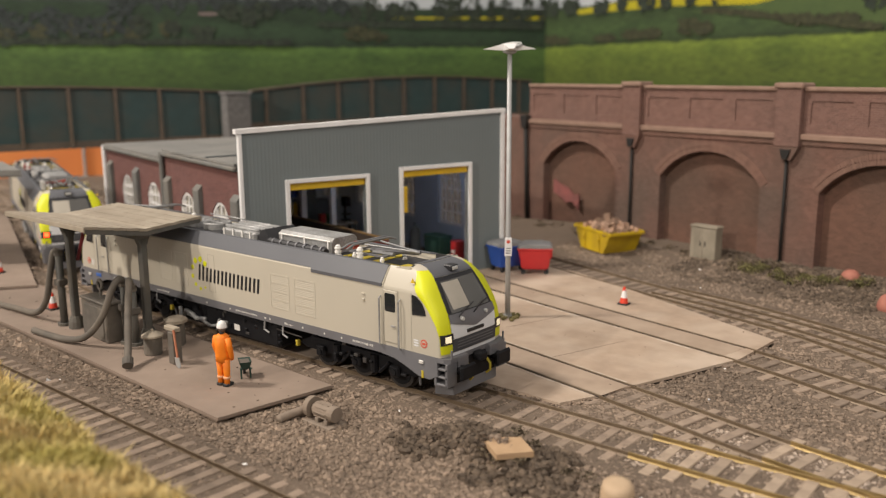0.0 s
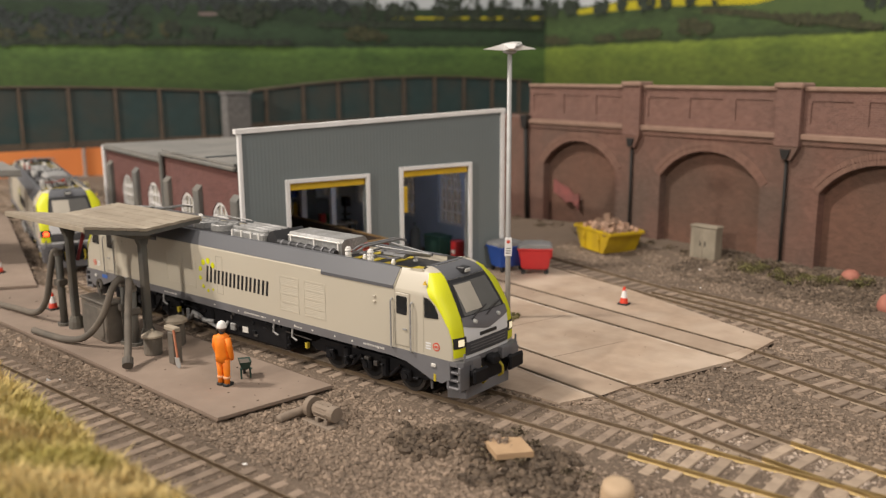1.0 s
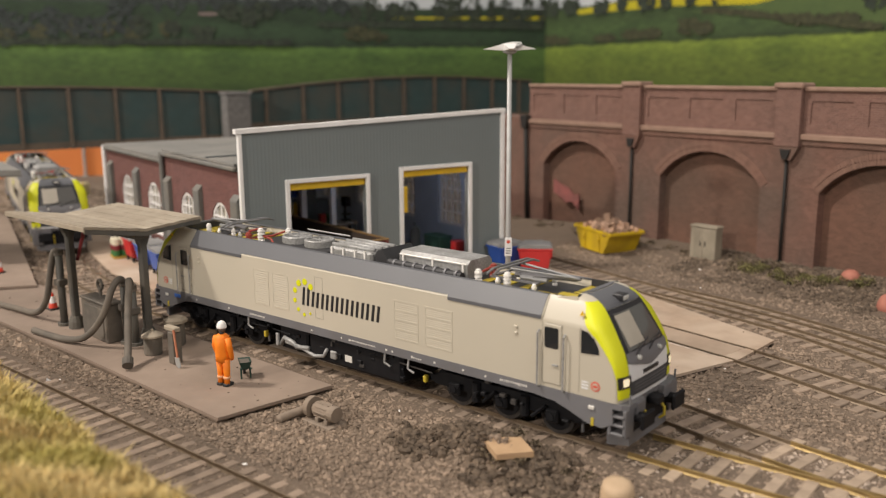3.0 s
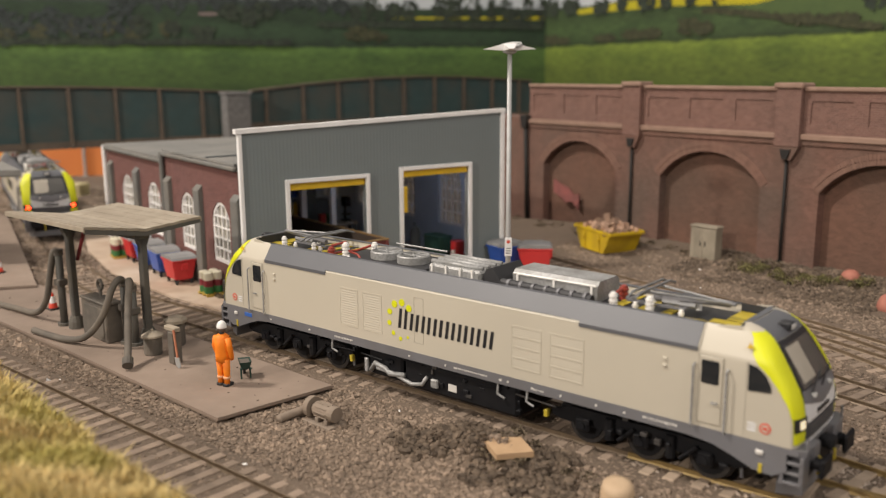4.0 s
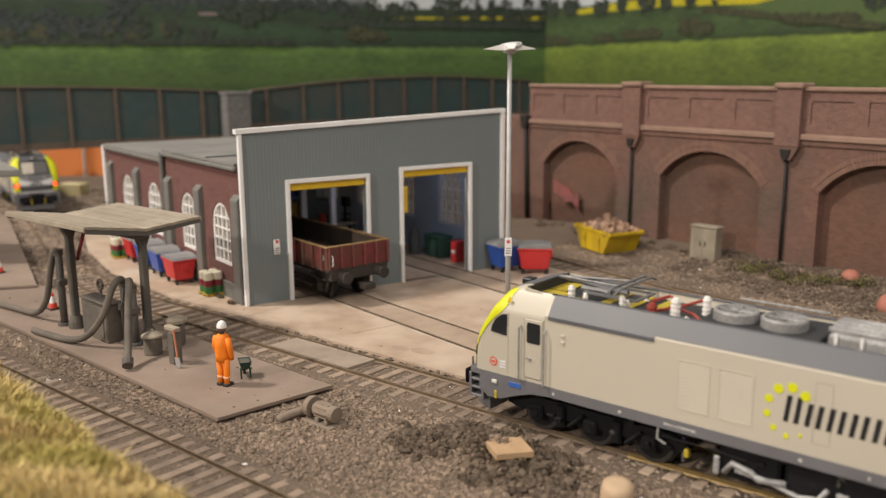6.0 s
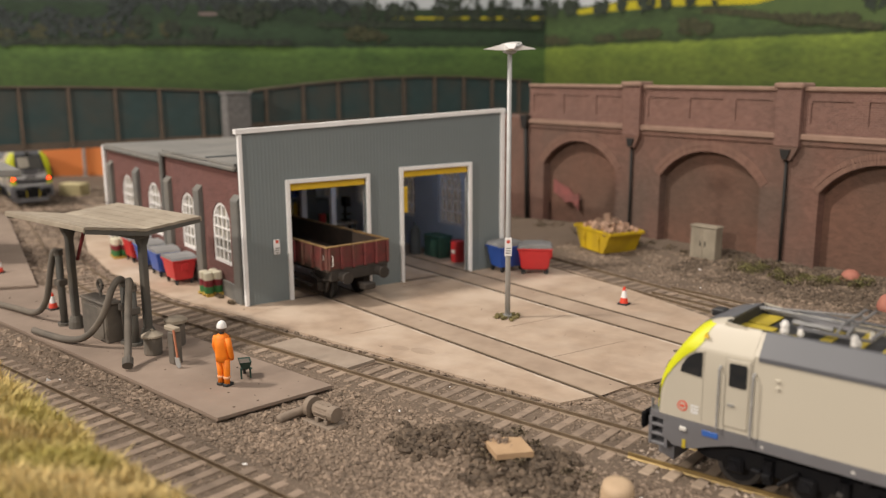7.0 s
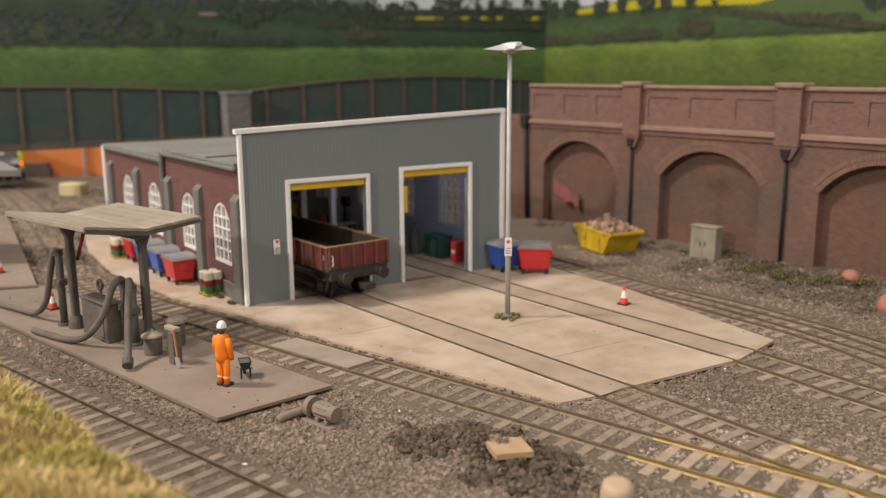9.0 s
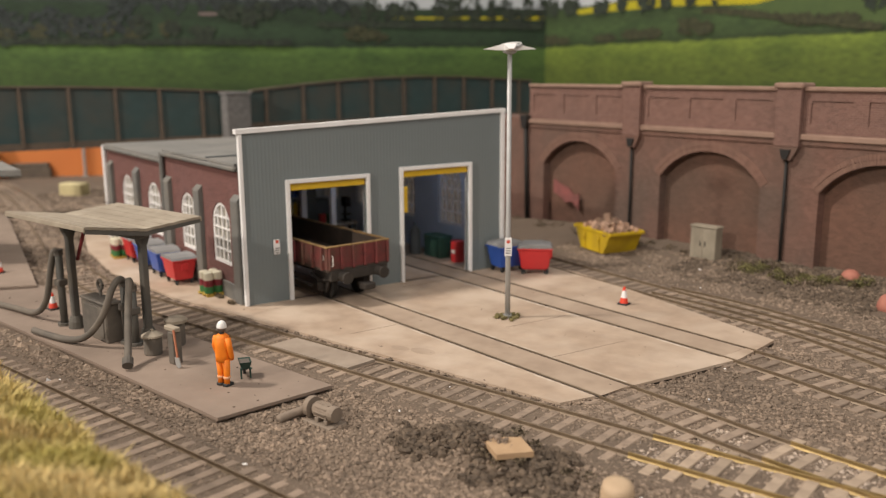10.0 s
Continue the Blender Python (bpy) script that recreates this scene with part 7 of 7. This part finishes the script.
part("table", box(B(), -2.6, 2.6, -3.4, 1.6, 4.0, 4.8, 0.2), M_BLACK, press)
for u, mt, lab in ((90, M_BINRED, "red oil can on the workbench"), (95, M_DRUMGREEN, "green oil can on the workbench")):
    can = thing("oil_can", FX @ at(u, 101, 16.75), lab, "can", "cans on the workbench")
    part("body", box(B(), -1.9, 1.9, -1.4, 1.4, 0, 6.0, 0.3), mt, can)
    part("cap", tube(B(), [(0.9, 0, 6.0), (0.9, 0, 7.0)], 0.6, 8), M_RUBBER, can)
col = thing("column", FX @ at(76, 98, 0), "pale steel column inside the shed", "column", "columns in the shed")
part("shaft", box(B(), -1.8, 1.8, -1.6, 1.6, -0.5, 60, 0.2), M_WHITE, col)
for s in (60.0, 130.0):
    col = thing("column", FX @ at(77, s, 0), "pale steel column inside the shed", "column", "columns in the shed")
    part("shaft", box(B(), -1.6, 1.6, -1.6, 1.6, -0.5, 66, 0.2), M_WHITE, col)


# ---- loose stone, clods, weeds and grass ----
def scatter(name, count, area, size, material, label, category, seed, keep=None, flat=0.6, sink=-0.05, rounded=False, largest=2.2, jag=0.7):
    """Many small uneven stones in one mesh."""
    r = np.random.RandomState(seed)
    base = np.array([(1, 0, 0), (-1, 0, 0), (0, 1, 0), (0, -1, 0), (0, 0, 1), (0, 0, -1)], float)
    tri = np.array([(0, 2, 4), (2, 1, 4), (1, 3, 4), (3, 0, 4), (2, 0, 5), (1, 2, 5), (3, 1, 5), (0, 3, 5)])
    if rounded:
        ico = bmesh.new()
        bmesh.ops.create_icosphere(ico, subdivisions=1, radius=1.0)
        base = np.array([tuple(v.co) for v in ico.verts])
        tri = np.array([[v.index for v in f.verts] for f in ico.faces])
        ico.free()
    n = len(base)
    V, F = [], []
    made = 0
    x0, x1, y0, y1 = area
    while made < count:
        x, y = r.uniform(x0, x1), r.uniform(y0, y1)
        if keep and not keep(x, y):
            made += 1
            continue
        s = size * min(largest, r.lognormal(-0.2, 0.45))
        p = base * (1 + r.uniform(-0.4, 0.4, (n, 1)) * (jag if rounded else 1)) + r.uniform(-0.25, 0.25, (n, 3)) * (jag if rounded else 1)
        p = p * np.array([s, s * r.uniform(0.6, 1.1), s * flat])
        a = r.uniform(0, 6.28)
        c, q = math.cos(a), math.sin(a)
        p = np.c_[p[:, 0] * c - p[:, 1] * q, p[:, 0] * q + p[:, 1] * c, p[:, 2]]
        p += np.array([x, y, ground_z(x, y) + s * sink])
        V.append(p * MM)
        F.append(tri + n * (len(V) - 1))
        made += 1
    V, F = np.concatenate(V), np.concatenate(F)
    me = bpy.data.meshes.new(name)
    me.from_pydata(V.tolist(), [], F.tolist())
    me.materials.append(material)
    return tagged(new(name, me), label, category, kind="stuff")


def inside(poly, x, y):
    hit, n = False, len(poly)
    for i in range(n):
        (ax, ay), (bx, by) = poly[i], poly[(i + 1) % n]
        if (ay > y) != (by > y) and x < (bx - ax) * (y - ay) / (by - ay) + ax:
            hit = not hit
    return hit


def open_ground(x, y):
    return not (inside(APRON, x, y) or inside(ISLAND, x, y) or inside(CROSS, x, y))


def loose(x, y):
    if y > 215 and noise.noise((x * 0.07, y * 0.07, 4.0)) < -0.2:
        return False
    return open_ground(x, y) and not on_track(x, y)


def between(x, y):
    return open_ground(x, y) and on_track(x, y)


scatter("ballast_stones", 70000, (-330, -55, -100, 60), 0.6, M_STONES, "loose brown ballast stones about the front tracks", "ballast", 5, loose, 0.8, -0.05, True)
scatter("ballast_stones", 30000, (-340, -55, -100, 60), 0.5, M_STONES, "fine ballast between the sleepers of the front tracks", "ballast", 15, between, 0.7, -0.2, True)
scatter("ballast_stones", 9000, (-520, -330, -72, 40), 1.0, M_STONES, "loose brown ballast stones by the curve", "ballast", 6, loose)
scatter("ballast_stones", 30000, (-300, -55, 120, 285), 0.62, M_STONES, "loose brown ballast stones about the back siding", "ballast", 7, loose, 0.8, -0.05, True)


def by_curve(x, y):
    return open_ground(x, y) and not inside(FAR_PLAT, x, y)


scatter("ballast_stones", 14000, (-820, -420, 20, 260), 1.5, M_STONES, "loose brown ballast and earth along the curve", "ballast", 22, by_curve, 0.6, 0.0, True)


def near_edge(x, y):
    """Within a stone or two of the apron's edge, outside it."""
    if not open_ground(x, y):
        return False
    for (ax, ay), (bx, by) in zip(APRON, APRON[1:] + APRON[:1]):
        ux, uy = bx - ax, by - ay
        t = max(0.0, min(1.0, ((x - ax) * ux + (y - ay) * uy) / (ux * ux + uy * uy)))
        if math.hypot(x - ax - t * ux, y - ay - t * uy) < 2.0 + 2.0 * noise.noise((x * 0.2, y * 0.2, 8.0)):
            return True
    return False


scatter("edge_ballast", 60000, (-300, -70, -20, 140), 0.5, M_STONES, "brown ballast heaped against the apron's edge", "ballast", 16, near_edge, 0.8, 0.5, True)
scatter("ballast_stones", 30000, (-160, 70, 15, 150), 0.62, M_STONES, "loose brown ballast between the points and the siding", "ballast", 17, loose, 0.8, 0.0, True)
scatter("ballast_stones", 30000, (-160, 40, 20, 175), 0.5, M_STONES, "fine ballast between the sleepers of the leads", "ballast", 19, between, 0.7, -0.2, True)
M_PALESTONE = mat("pale_stones", (0.44, 0.36, 0.29), (0.34, 0.27, 0.215), 2, 0.95, island=0.3)


def by_points(x, y):
    return open_ground(x, y) and noise.noise((x * 0.05, y * 0.09, 5.0)) > -0.05


scatter("pale_ballast", 2200, (-112, -50, 5, 46), 0.6, M_PALESTONE, "fresh pale ballast between the rails of the points", "ballast", 8, by_points)
scatter("white_chips", 60, (-330, -60, -75, 280), 0.8, M_WHITE, "few white stone chips in the ballast", "stone chips", 9, open_ground)
M_SPOIL = mat("dark_spoil", (0.135, 0.100, 0.070), (0.075, 0.056, 0.040), 2.5, 0.98, bump=0.6, island=0.35)


def on_heap(x, y):
    d = math.hypot((x + 143) / 34.0, (y + 17) / 15.0)
    if abs(0.8 * (x + 136) + 0.6 * (y + 18.7)) < 6.8 and abs(0.8 * (y + 18.7) - 0.6 * (x + 136)) < (5.2 if x > -133 else 6.8):
        return False
    return d < 1.15 and noise.noise((x * 0.09, y * 0.09, 9.0)) + 0.35 * noise.noise((x * 0.4, y * 0.4, 2.0)) > 0.25 - (1.15 - d) * 0.75


scatter("spoil_clods", 24000, (-190, -98, -40, 5), 0.62, M_SPOIL, "dark crumbly spoil heap beside the main line", "spoil heap", 10, on_heap, 0.9, 0.7, True, 2.2, 1.1)


def leaves(name, spots, size, material, label, category, seed, per=60):
    """Clumps of small leaves: each spot is x, y, z, radius, height."""
    r = np.random.RandomState(seed)
    V, F = [], []
    for x, y, z, rad, h in spots:
        for _ in range(per):
            a, q = r.uniform(0, 6.28), rad * math.sqrt(r.uniform(0, 1))
            p = np.array([x + q * math.cos(a), y + q * math.sin(a), z + h * r.uniform(0, 1) * (1 - 0.5 * q / rad)])
            u = r.normal(size=3)
            u /= np.linalg.norm(u)
            w = np.cross(u, r.normal(size=3))
            w /= np.linalg.norm(w)
            s = size * r.uniform(0.5, 1.3)
            k = len(V)
            V += [p - u * s, p + w * s * 0.5, p + u * s, p - w * s * 0.5]
            F.append((k, k + 1, k + 2, k + 3))
    me = bpy.data.meshes.new(name)
    me.from_pydata((np.array(V) * MM).tolist(), [], F)
    me.materials.append(material)
    return tagged(new(name, me), label, category, kind="stuff")




def by_viaduct(x, y):
    w = 0.2317 * (x + 366.5) - 332.8 + y
    return w > -58 and open_ground(x, y) and not on_track(x, y) and noise.noise((x * 0.05, y * 0.06, 3.0)) > -0.25 - 0.006 * (w + 30)


scatter("dark_earth", 15000, (-215, -40, 205, 305), 0.8, M_SPOIL, "dark crumbly earth banked along the viaduct", "earth", 18, by_viaduct, 0.7, 0.1, True)
M_WEED = mat("weeds", (0.17, 0.155, 0.055), (0.11, 0.10, 0.04), 4, 0.9, island=0.4)
M_DEADWEED = mat("dead_weeds", (0.15, 0.112, 0.07), (0.10, 0.078, 0.05), 4, 0.95, island=0.4)
rg = random.Random(12)
spots, dead = [], []
for i in range(60):
    x = rg.uniform(-182, -108)
    y = 272 - 0.23 * (x + 182) * 0.5 + rg.uniform(-10, 6) - (6 if -160 < x < -130 else 0)
    (spots if rg.random() < 0.45 else dead).append((x, y, ground_z(x, y) - 0.5, rg.uniform(2, 5), rg.uniform(2.5, 6)))
for i in range(60):
    x = rg.uniform(-375, -70)
    y = 330 - 0.2317 * (x + 366.5) - rg.uniform(3, 14)
    dead.append((x, y, ground_z(x, y) - 0.5, rg.uniform(2, 6), rg.uniform(1, 4)))
for i in range(16):
    x = rg.uniform(-150, -105)
    dead.append((x, rg.uniform(-24, -6), ground_z(x, -14) - 0.3, rg.uniform(1.5, 3.5), rg.uniform(1, 3)))
for i in range(10):
    s = rg.uniform(2, 40)
    dead.append((-337 - s * 0.97, 45 + s * 0.25 - 5, -0.4, 1.5, 1.5))
leaves("weeds", spots, 0.75, M_WEED, "low green weeds at the foot of the wall", "weeds", 3, 120)
leaves("dead_weeds", dead, 0.75, M_DEADWEED, "dry brown weeds and scrub along the wall", "weeds", 4, 70)


# grassy bank at the front edge
def bank_edge(x):
    return -89.5 - 0.115 * (x + 285)


def bank_z(x, y):
    d = max(0.0, bank_edge(x) - y)
    return -4 + min(23.0, d * 2.0) + min(9.0, max(0.0, d - 12) * 0.3) + 3.4 * noise.noise((x * 0.07, y * 0.07, 2.0)) + 1.8 * noise.noise((x * 0.2, y * 0.2, 4.0))


M_BANK = mat("bank_earth", (0.30, 0.225, 0.09), (0.20, 0.155, 0.06), 6, 0.95)
vs, fs = [], []
nx, ny = 56, 26
for j in range(ny):
    for i in range(nx):
        x, y = -400 + i * 5.0, -205 + j * 4.4
        vs.append((x * MM, y * MM, bank_z(x, y) * MM))
for j in range(ny - 1):
    for i in range(nx - 1):
        a = j * nx + i
        fs.append((a, a + 1, a + nx + 1, a + nx))
me = bpy.data.meshes.new("grass_bank")
me.from_pydata(vs, [], fs)
me.materials.append(M_BANK)
tagged(new("grass_bank", me), "earth bank with dry grass at the layout's front edge", "bank", kind="structure")
M_STRAW = mat("straw_fibre", (0.68, 0.52, 0.24), (0.50, 0.385, 0.155), 14, 0.9, island=0.35, dirt=(0.36, 0.33, 0.06), dirt_size=30, dirt_amount=0.9)


def fibres(name, count, area, height, seed):
    r = np.random.RandomState(seed)
    V, F = [], []
    x0, x1, y0, y1 = area
    for _ in range(count):
        x, y = r.uniform(x0, x1), r.uniform(y0, y1)
        if y > bank_edge(x) + 2 + 4 * noise.noise((x * 0.08, 0, 1)):
            continue
        z = bank_z(x, y)
        h = height * r.uniform(0.5, 1.4)
        lean = r.normal(size=2) * h * 0.45
        a = r.uniform(0, 6.28)
        c, s = 0.28 * math.cos(a), 0.28 * math.sin(a)
        k = len(V)
        V += [(x - c, y - s, z - 0.5), (x + c, y + s, z - 0.5), (x + lean[0] * 0.4 + c * 0.8, y + lean[1] * 0.4 + s * 0.8, z + h * 0.6), (x + lean[0] * 0.4 - c * 0.8, y + lean[1] * 0.4 - s * 0.8, z + h * 0.6), (x + lean[0], y + lean[1], z + h)]
        F += [(k, k + 1, k + 2, k + 3), (k + 3, k + 2, k + 4)]
    me = bpy.data.meshes.new(name)
    me.from_pydata((np.array(V) * MM).tolist(), [], F)
    me.materials.append(M_STRAW)
    return tagged(new(name, me), "dry yellow-green grass fibres on the front bank", "grass", kind="stuff")


fibres("grass", 85000, (-345, -120, -175, -86), 3.6, 21)


# crumbs of dirt swept onto the concrete
def crumbs(name, poly, z, count, label, seed):
    r = random.Random(seed)
    bm = B()
    xs, ys = [p[0] for p in poly], [p[1] for p in poly]
    while count:
        x, y = r.uniform(max(min(xs), -460), max(xs)), r.uniform(min(ys), max(ys))
        if not inside(poly, x, y):
            continue
        s = r.uniform(0.15, 0.5)
        lump(bm, x, y, z, s, s, s * 0.6, r)
        count -= 1
    return tagged(part(name, bm, M_SPOIL), label, "dirt", kind="stuff")


crumbs("dirt_crumbs", ISLAND, 0.0, 90, "dark crumbs of dirt on the fuelling island", 41)
crumbs("dirt_crumbs", APRON, -0.5, 70, "dark crumbs of dirt on the apron", 42)


# ---- movement ----
PIVOT = 77.0


def smooth(table, t):
    """A smooth pass through (time, place) pairs."""
    n = len(table)
    i = 0
    while i < n - 2 and t > table[i + 1][0]:
        i += 1
    (t0, a), (t1, b) = table[i], table[i + 1]
    h = t1 - t0

    def slope(k):
        if k == 0 or k == n - 1:
            j = min(k, n - 2)
            return (table[j + 1][1] - table[j][1]) / (table[j + 1][0] - table[j][0])
        return (table[k + 1][1] - table[k - 1][1]) / (table[k + 1][0] - table[k - 1][0])
    f = (t - t0) / h
    m0, m1 = slope(i) * h, slope(i + 1) * h
    return a * (2 * f**3 - 3 * f * f + 1) + m0 * (f**3 - 2 * f * f + f) + b * (3 * f * f - 2 * f**3) + m1 * (f**3 - f * f)


LOCO_RUN = [(0.0, -292.3), (0.4, -292.2), (1.0, -286.9), (1.5, -278.1), (2.0, -266.1), (2.5, -249.9), (4.0, -178.7), (4.5, -149.2), (5.0, -114.2), (5.5, -80.6), (7.0, 13.4), (7.5, 44.4), (8.5, 107.0), (10.0, 200.0)]
BANKER_RUN = [(0.0, -582.0), (0.5, -582.0), (1.0, -584.5), (1.5, -592.0), (2.5, -618.5), (3.9, -690.0), (4.4, -724.0), (4.9, -760.0), (5.4, -794.0), (6.8, -866.0), (7.3, -891.0), (7.8, -921.0), (8.2, -951.0), (8.6, -983.0), (9.0, -1018.0), (9.6, -1073.0), (10.0, -1110.0)]


def on_line(s):
    """The pose of a vehicle whose bogies ride the line either side of s."""
    ax, ay, _ = line_at(s - PIVOT)
    bx, by, _ = line_at(s + PIVOT)
    return at((ax + bx) / 2, (ay + by) / 2, 0, math.degrees(math.atan2(by - ay, bx - ax)))


def motions():
    for loco, wheels, run in ((LOCO, LOCO_WHEELS, LOCO_RUN), (BANKER, BANKER_WHEELS, BANKER_RUN)):
        times = [i * 0.1 for i in range(101)]
        walk(loco, [(t, on_line(smooth(run, t))) for t in times])
        start = run[0][1]
        for x, w in zip(AXLES, wheels):
            walk(w, [(t, at(x, 0, WHEEL_R, 0, 0, math.degrees((smooth(run, t) - start) / WHEEL_R))) for t in times])


motions()
